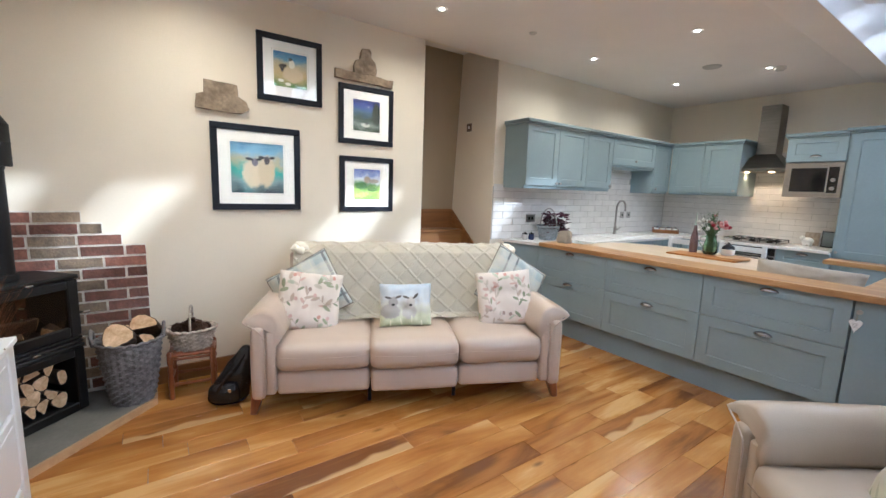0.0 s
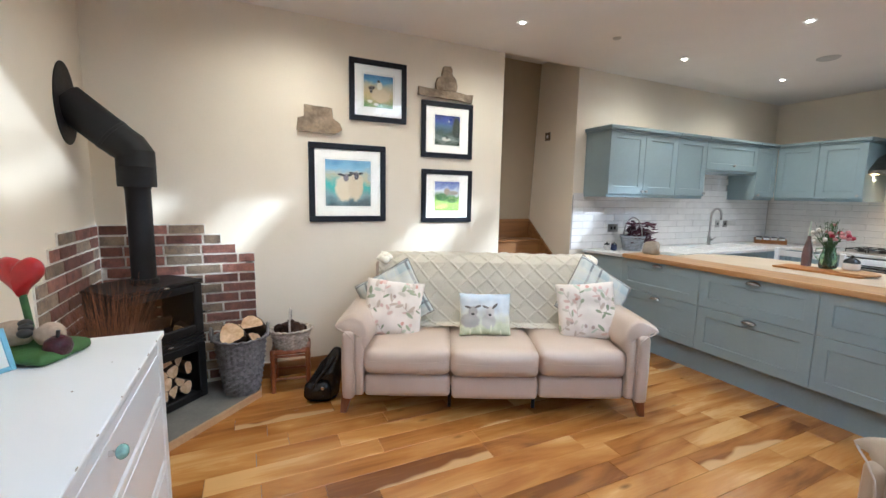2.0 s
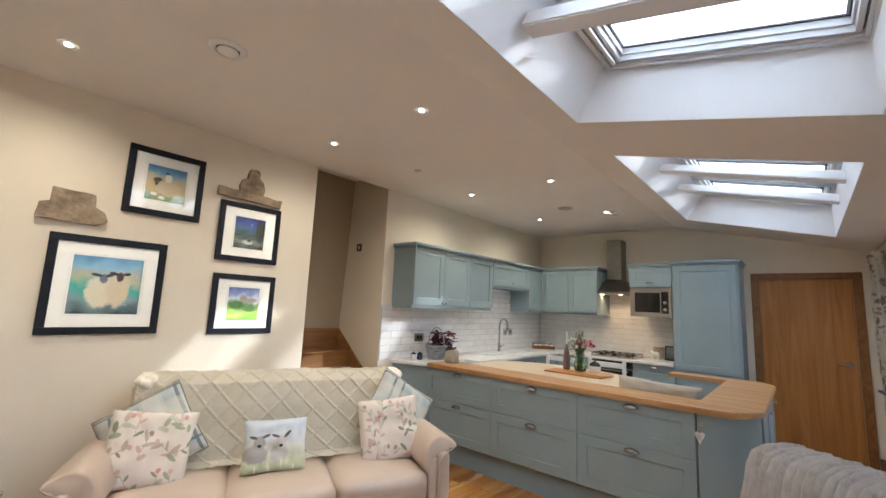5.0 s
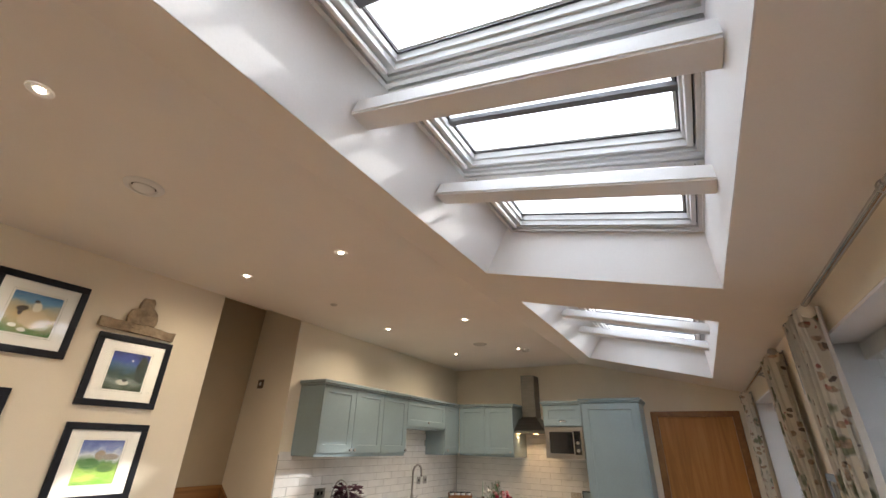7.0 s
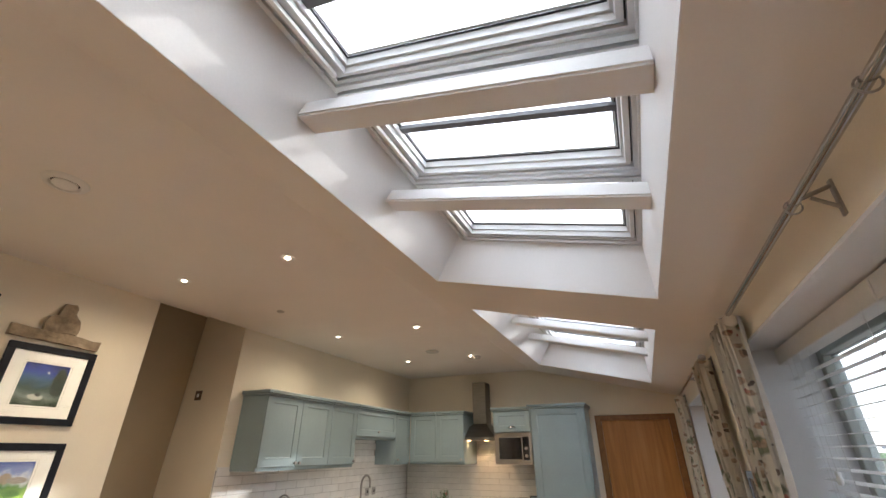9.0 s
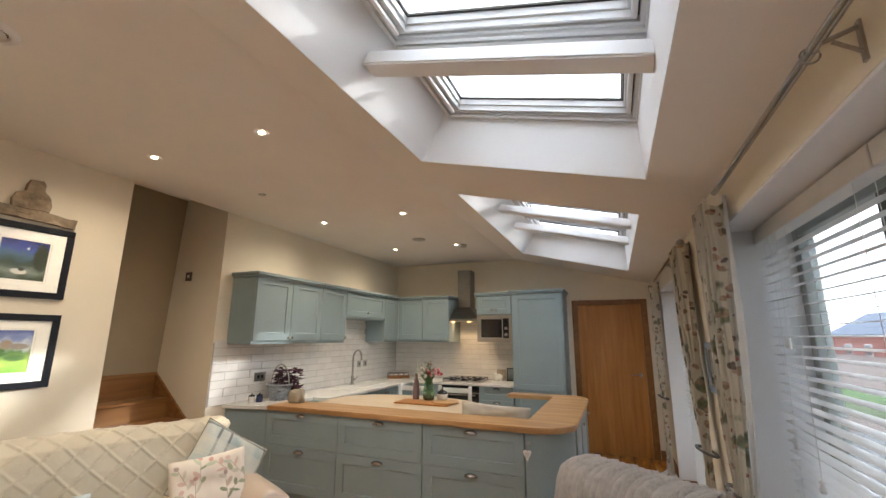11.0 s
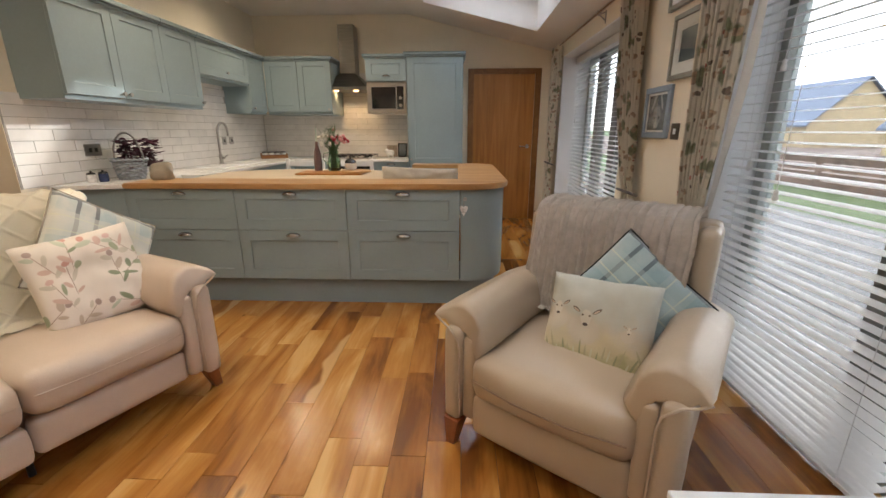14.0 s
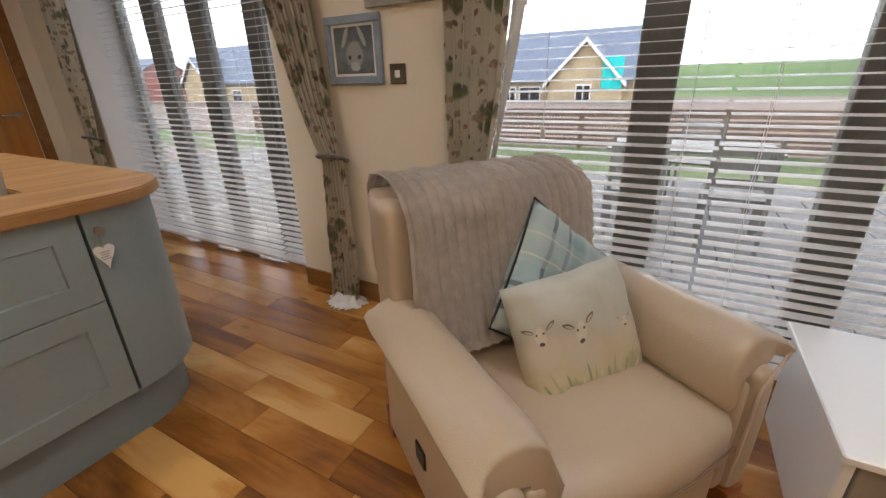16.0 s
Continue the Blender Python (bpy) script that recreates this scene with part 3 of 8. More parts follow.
part("panel", prism([(FX + 0.002, 3.297), (3.70, 3.713), (4.2, 3.713), (4.2, 3.297)], 0.15, WT - 0.001), M_BLUE, u)
part("plinth", prism([(FX + 0.05, 3.297), (3.75, 3.713), (4.2, 3.713), (4.2, 3.297)], 0.0, 0.149), M_BLUEDARK, u)


def quarter(x0, x1, y0, y1, r, n=12, r2=0.0):
    """A slab's outline with its corner at (x0, y0) rounded by r and that at (x1, y0) by r2."""
    pts = [(x1, y1), (x0, y1)]
    pts += [(x0 + r - r * math.cos(a), y0 + r - r * math.sin(a)) for a in (math.pi / 2 * k / n for k in range(n + 1))]
    if r2:
        pts += [(x1 - r2 + r2 * math.sin(a), y0 + r2 - r2 * math.cos(a)) for a in (math.pi / 2 * k / n for k in range(n + 1))]
    else:
        pts.append((x1, y0))
    return pts


PY = 0.555                     # south face of the return
u = thing("curved_unit", pose(0, 0, 0), "grey-blue painted curved end unit with a rounded door", "kitchen cabinet")
part("body", prism(quarter(FX + 0.003, 5.62, PY + 0.0, 0.872, 0.29, r2=0.2), 0.2, WT - 0.001), M_BLUE, u, smooth=35)
for x in (4.45, 5.05):
    f = part("door", shaker(bmesh.new(), 0.59, WT - 0.2), M_BLUE, u, at=pose(x - 0.3, PY - 0.012, 0.2))
    knob(f, pose(0.54, 0, 0.6))
part("knob", cyls(((0, 0, 0), (-0.018, 0, 0), 0.006), ((-0.016, 0, 0), (-0.028, 0, 0), 0.013, 0.014)), M_STEEL, u, "round steel knob", smooth=True, at=pose(FX, 0.845, 0.812))
q = quarter(FX + 0.05, 5.58, PY + 0.045, 3.295, 0.27, r2=0.2)
structure("plinth", prism([(5.58, 0.86), (4.3, 0.86), (4.3, 3.295)] + q[1:], 0.0, 0.199), M_BLUEDARK, smooth=35)
# oak top: the long bar and the return, as one slab with its inner corner cut away
top = [(4.10, 3.27), (FX - 0.03, 3.27)]
top += [(FX - 0.03 + 0.30 - 0.30 * math.cos(a), PY - 0.03 + 0.30 - 0.30 * math.sin(a)) for a in (math.pi / 2 * k / 12 for k in range(13))]
top += [(5.66 - 0.24 + 0.24 * math.sin(a), PY - 0.03 + 0.24 - 0.24 * math.cos(a)) for a in (math.pi / 2 * k / 10 for k in range(11))]
top += [(5.66, 1.40), (5.46, 1.40), (5.46, 0.90), (4.10, 0.90)]
part("breakfast_bar_worktop", prism(top, WT, WT + 0.04, bevel=0.006), M_OAKTOP, None, "oiled oak block worktop with a rounded corner on the grey-blue units", smooth=30, category="worktop")

# back run along the north wall and the east wall
KY = 3.10                      # front of the north base units
unit_label = "grey-blue painted shaker base unit"
x = 4.202
for w, kind in ((0.648, "panel"), (0.6, "door"), (0.5, "door"), (0.5, "door"), (0.45, "door")):
    fr = [(0, 0.15, w, WT, "door", w - 0.05, WT - 0.06)] if kind == "panel" else [(0, 0.15, w / 2, WT, "door", w / 2 - 0.04, WT - 0.06), (w / 2, 0.15, w, WT, "door", w / 2 + 0.04, WT - 0.06)]
    unit("base_unit", pose(x, KY, 0), w, 0.6, 0.15, WT, fr, unit_label, "base units")
    x += w + 0.0005
KX = 6.45
y = 3.09
for w, n in ((0.46, 3), ):
    unit("base_unit", pose(KX, y, 0, 0, 0, -90), w, 0.585, 0.15, WT, [(0, 0.15, w, WT, "door", 0.05, WT - 0.06)], unit_label, "base units")
unit("drawer_unit", pose(KX, 2.035, 0, 0, 0, -90), 0.48, 0.585, 0.15, WT, [(0, 0.15, 0.48, 0.42, "drawer", 0.24, 0.38), (0, 0.42, 0.48, 0.69, "drawer", 0.24, 0.65), (0, 0.69, 0.48, WT, "drawer", 0.24, 0.83)], "grey-blue painted narrow unit with three drawers", "base units")
structure("kitchen_plinth", boxes((3.86, 3.16, 0, 6.6, 3.2, 0.149), (6.52, 1.56, 0, 6.56, 3.16, 0.149)), M_BLUEDARK)
part("quartz_worktop", prism([(3.66, 3.712), (3.775, 3.275), (4.425, 3.275), (4.425, 3.07), (6.42, 3.07), (6.42, 1.56), (7.047, 1.56), (7.047, 3.712)], WT, WT + 0.03, bevel=0.003), M_QUARTZ, None, "white quartz worktop along the tiled walls", category="worktop")

# oven with its steel front
ov = thing("oven", pose(KX, 2.63, 0, 0, 0, -90), "stainless steel built-in double oven with black glass", "oven")
part("body", boxes((0, 0.0, 0.2, 0.593, 0.57, WT - 0.005), bevel=0.002), M_STEEL, ov)
part("control_panel", boxes((0.005, -0.008, 0.78, 0.588, 0.0, 0.865)), M_DARKGLASS, ov, "black glass control panel")
for k, (a, b) in enumerate(((0.60, 0.765), (0.23, 0.585))):
    part("door", boxes((0.01, -0.012, a, 0.583, 0.0, b)), M_DARKGLASS, ov, "black glass oven door")
    part("handle", cyls(((0.05, -0.04, b - 0.02), (0.54, -0.04, b - 0.02), 0.008), ((0.08, -0.04, b - 0.02), (0.08, -0.01, b - 0.02), 0.006), ((0.51, -0.04, b - 0.02), (0.51, -0.01, b - 0.02), 0.006)), M_STEEL, ov, smooth=True)

# wall cabinets
WB, WTP = 1.47, 2.13
GY = 3.383
lab = "grey-blue painted shaker wall cabinet"
unit("wall_cabinet", pose(3.63, GY, 0), 0.985, 0.33, WB, WTP, [(0.0, WB + 0.03, 0.49, WTP - 0.0, "door", 0.46, WB + 0.06), (0.49, WB + 0.03, 0.985, WTP, "door", 0.52, WB + 0.06)], lab, "wall cabinets", cornice=True, end="l")
unit("wall_cabinet", pose(4.616, GY, 0), 0.49, 0.33, WB, WTP, [(0.0, WB + 0.03, 0.49, WTP, "door", 0.46, WB + 0.06)], lab, "wall cabinets", cornice=True)
unit("bridging_cabinet", pose(5.107, GY, 0), 0.97, 0.33, 1.775, WTP, [(0.0, 1.80, 0.97, WTP, "door", 0.49, 1.86)], "grey-blue painted low cabinet bridging over the sink", "wall cabinets", cornice=True)
unit("wall_cabinet", pose(6.078, GY, 0), 0.42, 0.33, WB, WTP, [(0.0, WB + 0.03, 0.42, WTP, "door", 0.05, WB + 0.06)], lab, "wall cabinets", cornice=True)
GX = 6.50
unit("wall_cabinet", pose(GX, 3.382, 0, 0, 0, -90), 0.42, 0.54, WB, WTP, [(0.0, WB + 0.03, 0.42, WTP, "door", None, 0)], lab, "wall cabinets", cornice=True)
unit("wall_cabinet", pose(GX, 2.961, 0, 0, 0, -90), 0.43, 0.54, WB, WTP, [(0.0, WB + 0.03, 0.43, WTP, "door", 0.39, WB + 0.06)], lab, "wall cabinets", cornice=True, end="r")
unit("microwave_cabinet", pose(GX, 2.085, 0, 0, 0, -90), 0.517, 0.54, 1.865, 2.15, [(0.0, 1.87, 0.517, 2.15, "drawer", 0.26, 1.92)], "grey-blue painted top cabinet above the built-in microwave", "wall cabinets", cornice=True, end="l")
unit("tall_cabinet", pose(GX - 0.01, 1.565, 0, 0, 0, -90), 0.715, 0.55, 0.15, 2.17, [(0.02, 0.84, 0.695, 2.15, "door", 0.04, 0.90), (0.02, 0.15, 0.695, 0.83, "door", 0.04, 0.78)], "grey-blue painted tall larder cabinet", "tall cabinet", cornice=True, end="lr")

mw = thing("microwave", pose(GX + 0.01, 2.078, 1.48, 0, 0, -90), "stainless steel built-in microwave with a black glass door", "microwave")
part("body", boxes((0, 0, 0, 0.505, 0.4, 0.38), bevel=0.003), M_STEEL, mw)
part("door_glass", boxes((0.06, -0.006, 0.06, 0.37, 0.0, 0.32), bevel=0.002), M_DARKGLASS, mw, "black glass door")
part("control_panel", boxes((0.385, -0.005, 0.05, 0.47, 0.0, 0.33)), M_DARKGLASS, mw)
part("knob", cyls(((0.43, -0.005, 0.10), (0.43, -0.025, 0.10), 0.02)), M_STEEL, mw, smooth=True)
part("knob", cyls(((0.43, -0.005, 0.19), (0.43, -0.025, 0.19), 0.02)), M_STEEL, mw, smooth=True)

# hood steel, with the dark reflection it carries put into its colour
M_HOODSTEEL = material("brushed steel darkened for reflection", (0.24, 0.23, 0.21), 0.34, 1.0, var=0.08, scale=5, stretch=(1, 1, 12))
hood = thing("cooker_hood", pose(0, 2.385, 0), "stainless steel chimney cooker hood, lamps lit, on the tiled wall", "cooker hood")
bm = bmesh.new()
b0, b1, t0, t1 = 6.55, 7.03, 6.80, 7.03
lo = [(b0, -0.30), (b1, -0.30), (b1, 0.30), (b0, 0.30)]
hi = [(t0, -0.105), (t1, -0.105), (t1, 0.105), (t0, 0.105)]
rings = [[bm.verts.new((x, y, z)) for x, y in o] for o, z in ((lo, 1.775), (lo, 1.81), (hi, 2.0))]
for A, B in zip(rings, rings[1:]):
    for k in range(4):
        bm.faces.new((A[k], A[(k + 1) % 4], B[(k + 1) % 4], B[k]))
bm.faces.new(rings[0][::-1])
part("canopy", bm, M_HOODSTEEL, hood)
part("chimney", boxes((t0 + 0.002, -0.103, 2.0, t1, 0.103, 2.59)), M_HOODSTEEL, hood)
for y in (-0.13, 0.13):
    part("lamp", cyls(((6.68, y, 1.776), (6.68, y, 1.770), 0.03)), M_HOODLAMP, hood, "lit warm hood lamp")
    la = new("hood_light", bpy.data.lights.new("hood_light", "SPOT"))
    la.data.energy, la.data.color, la.data.spot_size, la.data.shadow_soft_size = 0.8, (1, 0.62, 0.30), radians(120), 0.03
    la.matrix_world = look((6.70, 2.385 + y, 1.76), (6.85, 2.385 + y, 1.0))




# ---- patterned materials ----
def base_nodes(name, rough=0.8, sheen=0.2):
    m = bpy.data.materials.new(name)
    m.use_nodes = True
    n, l = m.node_tree.nodes, m.node_tree.links
    b = n["Principled BSDF"]
    b.inputs["Roughness"].default_value = rough
    b.inputs["Sheen Weight"].default_value = sheen
    tc = n.new("ShaderNodeTexCoord")
    return m, n, l, b, tc.outputs["Object"]


def mix(n, l, fac, a, c, mode="MIX"):
    x = n.new("ShaderNodeMix")
    x.data_type, x.blend_type = "RGBA", mode
    if hasattr(fac, "node"):
        l.new(fac, x.inputs["Factor"])
    else:
        x.inputs["Factor"].default_value = fac
    for s, v in (("A", a), ("B", c)):
        if hasattr(v, "node"):
            l.new(v, x.inputs[s])
        else:
            x.inputs[s].default_value = (*v, 1)
    return x.outputs["Result"]


def math_node(n, l, op, a, b=None, c=None):
    x = n.new("ShaderNodeMath")
    x.operation = op
    for i, v in enumerate((a, b, c)):
        if v is None:
            continue
        if hasattr(v, "node"):
            l.new(v, x.inputs[i])
        else:
            x.inputs[i].default_value = v
    return x.outputs[0]


def noise_fac(n, l, vec, scale, detail=4, lo=0.35, hi=0.65, distort=0.0):
    t = n.new("ShaderNodeTexNoise")
    t.inputs["Scale"].default_value, t.inputs["Detail"].default_value, t.inputs["Distortion"].default_value = scale, detail, distort
    l.new(vec, t.inputs["Vector"])
    r = n.new("ShaderNodeMapRange")
    r.inputs["From Min"].default_value, r.inputs["From Max"].default_value = lo, hi
    l.new(t.outputs["Fac"], r.inputs["Value"])
    return r.outputs[0]


def weave(n, l, b, vec, scale=260.0, strength=0.3):
    t = n.new("ShaderNodeTexNoise")
    t.inputs["Scale"].default_value = scale
    l.new(vec, t.inputs["Vector"])
    bp = n.new("ShaderNodeBump")
    bp.inputs["Strength"].default_value, bp.inputs["Distance"].default_value = strength, 0.003
    l.new(t.outputs["Fac"], bp.inputs["Height"])
    l.new(bp.outputs[0], b.inputs["Normal"])


def printed(name, bands, spots, rough=0.8, blur=14.0, axis="Z", sheen=0.1):
    """A print: colours in bands from low to high, blurred into one another, with soft-edged oval spots
    (x, z, half width, half height, colour, turn)."""
    m, n, l, b, vec = base_nodes(name, rough, sheen)
    sx = n.new("ShaderNodeSeparateXYZ")
    l.new(vec, sx.inputs[0])
    nz = n.new("ShaderNodeTexNoise")
    nz.inputs["Scale"].default_value, nz.inputs["Detail"].default_value = blur, 6
    l.new(vec, nz.inputs["Vector"])
    span = bands[-1][0] - bands[0][0]
    h = math_node(n, l, "MULTIPLY_ADD", nz.outputs["Fac"], 0.55, -0.275)
    z = math_node(n, l, "MULTIPLY_ADD", sx.outputs["Z"], 1 / span, -bands[0][0] / span)
    fac = math_node(n, l, "ADD", h, z)
    r = n.new("ShaderNodeValToRGB")
    cr = r.color_ramp
    while len(cr.elements) < len(bands):
        cr.elements.new(0.5)
    for i, (p, c) in enumerate(bands):
        cr.elements[i].position, cr.elements[i].color = max(0, min(1, (p - bands[0][0]) / span)), (*c, 1)
    l.new(fac, r.inputs["Fac"])
    out = r.outputs["Color"]
    wn2 = n.new("ShaderNodeTexNoise")
    wn2.inputs["Scale"].default_value, wn2.inputs["Detail"].default_value = 45.0, 3
    l.new(vec, wn2.inputs["Vector"])
    for x, zz, rx, rz, c, turn in spots:
        mp = n.new("ShaderNodeMapping")
        mp.vector_type = "TEXTURE"
        mp.inputs["Location"].default_value = (x, 0, zz)
        mp.inputs["Rotation"].default_value = (0, radians(-turn), 0)
        mp.inputs["Scale"].default_value = (rx, 1000, rz)
        l.new(vec, mp.inputs["Vector"])
        ln = n.new("ShaderNodeVectorMath")
        ln.operation = "LENGTH"
        l.new(mp.outputs[0], ln.inputs[0])
        d = math_node(n, l, "MULTIPLY_ADD", wn2.outputs["Fac"], 0.5, ln.outputs["Value"])
        mr = n.new("ShaderNodeMapRange")
        mr.inputs["From Min"].default_value, mr.inputs["From Max"].default_value = 1.38, 1.12
        l.new(d, mr.inputs["Value"])
        out = mix(n, l, mr.outputs[0], out, c)
    l.new(out, b.inputs["Base Color"])
    if sheen:
        weave(n, l, b, vec)
    return m


def floral(name, ground, marks, rough=0.85):
    """Cloth strewn with leaves and flowers: marks are (scale, size, colour, stretch)."""
    m, n, l, b, vec = base_nodes(name, rough, 0.2)
    out = mix(n, l, noise_fac(n, l, vec, 5), ground, tuple(c * 0.9 for c in ground))
    for i, (scale, size, colour, stretch) in enumerate(marks):
        mp = n.new("ShaderNodeMapping")
        mp.inputs["Location"].default_value = (i * 3.7, i * 1.9, i * 2.3)
        mp.inputs["Rotation"].default_value = (0.3 * i, 0.6 + 0.9 * i, 0.2 * i)
        mp.inputs["Scale"].default_value = stretch
        l.new(vec, mp.inputs["Vector"])
        w = n.new("ShaderNodeTexNoise")
        w.inputs["Scale"].default_value = scale * 1.5
        l.new(mp.outputs[0], w.inputs["Vector"])
        ad = n.new("ShaderNodeVectorMath")
        ad.operation = "MULTIPLY_ADD"
        l.new(w.outputs["Color"], ad.inputs[0])
        ad.inputs[1].default_value = (0.6 / scale,) * 3
        l.new(mp.outputs[0], ad.inputs[2])
        v = n.new("ShaderNodeTexVoronoi")
        v.inputs["Scale"].default_value = scale
        l.new(ad.outputs[0], v.inputs["Vector"])
        mr = n.new("ShaderNodeMapRange")
        mr.inputs["From Min"].default_value, mr.inputs["From Max"].default_value = size, size * 0.75
        l.new(v.outputs["Distance"], mr.inputs["Value"])
        c2 = mix(n, l, noise_fac(n, l, vec, 40), colour, tuple(min(1, c * 1.7) for c in colour))
        out = mix(n, l, mr.outputs[0], out, c2)
    l.new(out, b.inputs["Base Color"])
    weave(n, l, b, vec)
    return m


def plaid(name, ground, tone, dark, pitch=0.17, rough=0.9):
    """Woven check: broad pale bands with narrow dark lines, in the xz plane."""
    m, n, l, b, vec = base_nodes(name, rough, 0.3)
    sx = n.new("ShaderNodeSeparateXYZ")
    l.new(vec, sx.inputs[0])
    out = mix(n, l, noise_fac(n, l, vec, 9), ground, tone)
    for ch in ("X", "Z"):
        s = math_node(n, l, "PINGPONG", math_node(n, l, "ADD", sx.outputs[ch], 5.03), pitch)
        w = math_node(n, l, "LESS_THAN", s, pitch * 0.35)
        out = mix(n, l, math_node(n, l, "MULTIPLY", w, 0.45), out, tone)
        w2 = math_node(n, l, "LESS_THAN", math_node(n, l, "ABSOLUTE", math_node(n, l, "SUBTRACT", s, pitch * 0.78)), 0.008)
        out = mix(n, l, math_node(n, l, "MULTIPLY", w2, 0.85), out, dark)
        w3 = math_node(n, l, "LESS_THAN", math_node(n, l, "ABSOLUTE", math_node(n, l, "SUBTRACT", s, pitch * 0.2)), 0.003)
        out = mix(n, l, math_node(n, l, "MULTIPLY", w3, 0.5), out, (0.62, 0.62, 0.45))
    l.new(out, b.inputs["Base Color"])
    weave(n, l, b, vec, 300, 0.5)
    return m


grass = [(-0.17 + 0.034 * i, -0.115 - 0.02 * (i % 3), 0.006, 0.032, (0.62, 0.60, 0.42) if i % 2 else (0.22, 0.22, 0.12), (i * 37) % 30 - 15) for i in range(11)]
def lamb(x, z, k, dark=(0.13, 0.10, 0.075)):
    """A lamb's face on a print: pale head, two ears held out, eyes and a dark nose."""
    return [(x, z - 0.045 * k, 0.055 * k, 0.05 * k, (0.48, 0.42, 0.33), 0), (x, z, 0.018 * k, 0.028 * k, (0.55, 0.50, 0.41), 0),
            (x - 0.036 * k, z + 0.024 * k, 0.016 * k, 0.006 * k, dark, -28), (x - 0.035 * k, z + 0.022 * k, 0.012 * k, 0.003 * k, (0.48, 0.36, 0.28), -28),
            (x + 0.036 * k, z + 0.028 * k, 0.018 * k, 0.006 * k, dark, 38), (x + 0.035 * k, z + 0.026 * k, 0.013 * k, 0.003 * k, (0.48, 0.36, 0.28), 38),
            (x - 0.012 * k, z + 0.008 * k, 0.004 * k, 0.004 * k, dark, 0), (x + 0.012 * k, z + 0.008 * k, 0.004 * k, 0.004 * k, dark, 0),
            (x, z - 0.024 * k, 0.009 * k, 0.006 * k, (0.07, 0.05, 0.045), 0)]


blades = [(-0.18 + 0.021 * i, -0.125 + 0.03 * ((i * 7) % 5) / 4, 0.0035, 0.022 + 0.012 * (i % 3), ((0.50, 0.48, 0.34), (0.27, 0.27, 0.16), (0.38, 0.34, 0.22))[i % 3], (i * 47) % 50 - 25) for i in range(18)]
M_SHEEP = printed("lambs in long grass print", [(-0.2, (0.20, 0.22, 0.10)), (-0.14, (0.33, 0.32, 0.17)), (-0.08, (0.50, 0.43, 0.28)), (-0.01, (0.46, 0.40, 0.31)), (0.07, (0.43, 0.42, 0.36)), (0.2, (0.47, 0.48, 0.43))], lamb(-0.145, 0.045, 0.85) + lamb(-0.03, 0.025, 1.05) + lamb(0.125, 0.01, 0.45, (0.25, 0.2, 0.16)) + blades, blur=16.0)
M_SHEEP2 = printed("two lambs small print", [(-0.15, (0.46, 0.50, 0.30)), (-0.08, (0.66, 0.68, 0.48)), (0.0, (0.66, 0.66, 0.60)), (0.05, (0.66, 0.70, 0.72)), (0.15, (0.52, 0.60, 0.68))], [
    (-0.11, -0.045, 0.07, 0.05, (0.42, 0.40, 0.37), 0), (0.02, -0.05, 0.05, 0.05, (0.55, 0.53, 0.48), 0),
    (-0.09, 0.018, 0.032, 0.038, (0.40, 0.38, 0.36), 0), (0.03, 0.015, 0.030, 0.040, (0.60, 0.57, 0.53), 0),
    (-0.125, 0.048, 0.024, 0.008, (0.13, 0.12, 0.11), -15), (-0.055, 0.053, 0.024, 0.008, (0.13, 0.12, 0.11), 20), (-0.002, 0.05, 0.024, 0.008, (0.13, 0.12, 0.11), -20), (0.065, 0.058, 0.026, 0.009, (0.10, 0.09, 0.08), 45),
    (-0.09, 0.0, 0.012, 0.009, (0.05, 0.05, 0.05), 0), (0.03, -0.004, 0.011, 0.009, (0.05, 0.05, 0.05), 0)] + [(x * 1.05, z * 0.8 - 0.005, a, b * 0.8, (0.74, 0.74, 0.55), t) for x, z, a, b, c, t in grass[::2]], blur=20.0)


def sprigs(seed):
    """Soft oval spots for a print of drooping sprigs: brown stems, grey-green leaves, coral and pink flowers."""
    q = random.Random(seed)
    out = []
    for gx in (-0.15, -0.05, 0.06, 0.15):
        for gz in (-0.14, 0.0, 0.13):
            x, z, a = gx + q.uniform(-0.03, 0.03), gz + q.uniform(-0.03, 0.03), q.uniform(20, 160)
            ca, sa = math.cos(radians(a)), math.sin(radians(a))
            out.append((x, z, 0.075, 0.0016, (0.44, 0.33, 0.26), a))
            for k, t in enumerate((-0.055, -0.025, 0.01, 0.045)):
                side = 1 if k % 2 else -1
                turn = a + side * q.uniform(35, 60)
                px, pz = x + t * ca - side * 0.017 * sa, z + t * sa + side * 0.017 * ca
                c = q.choice(((0.36, 0.38, 0.25), (0.50, 0.52, 0.40), (0.26, 0.29, 0.18), (0.52, 0.42, 0.33), (0.62, 0.44, 0.36), (0.58, 0.52, 0.42)))
                out.append((px, pz, q.uniform(0.016, 0.032), q.uniform(0.006, 0.013), c, turn + q.uniform(-20, 20)))
            fx, fz = x + 0.062 * ca, z + 0.062 * sa
            out.append((fx, fz, 0.014, 0.011, q.choice(((0.56, 0.30, 0.24), (0.64, 0.44, 0.38), (0.40, 0.30, 0.26))), q.uniform(0, 180)))
    return out


CREAM = [(-0.2, (0.70, 0.61, 0.54)), (0.0, (0.78, 0.70, 0.61)), (0.2, (0.70, 0.63, 0.55))]
M_FLORAL = printed("bird and sprig print cotton", CREAM, sprigs(3), rough=0.85)
M_FLORAL2 = printed("sprig print cotton", CREAM, sprigs(8), rough=0.85)
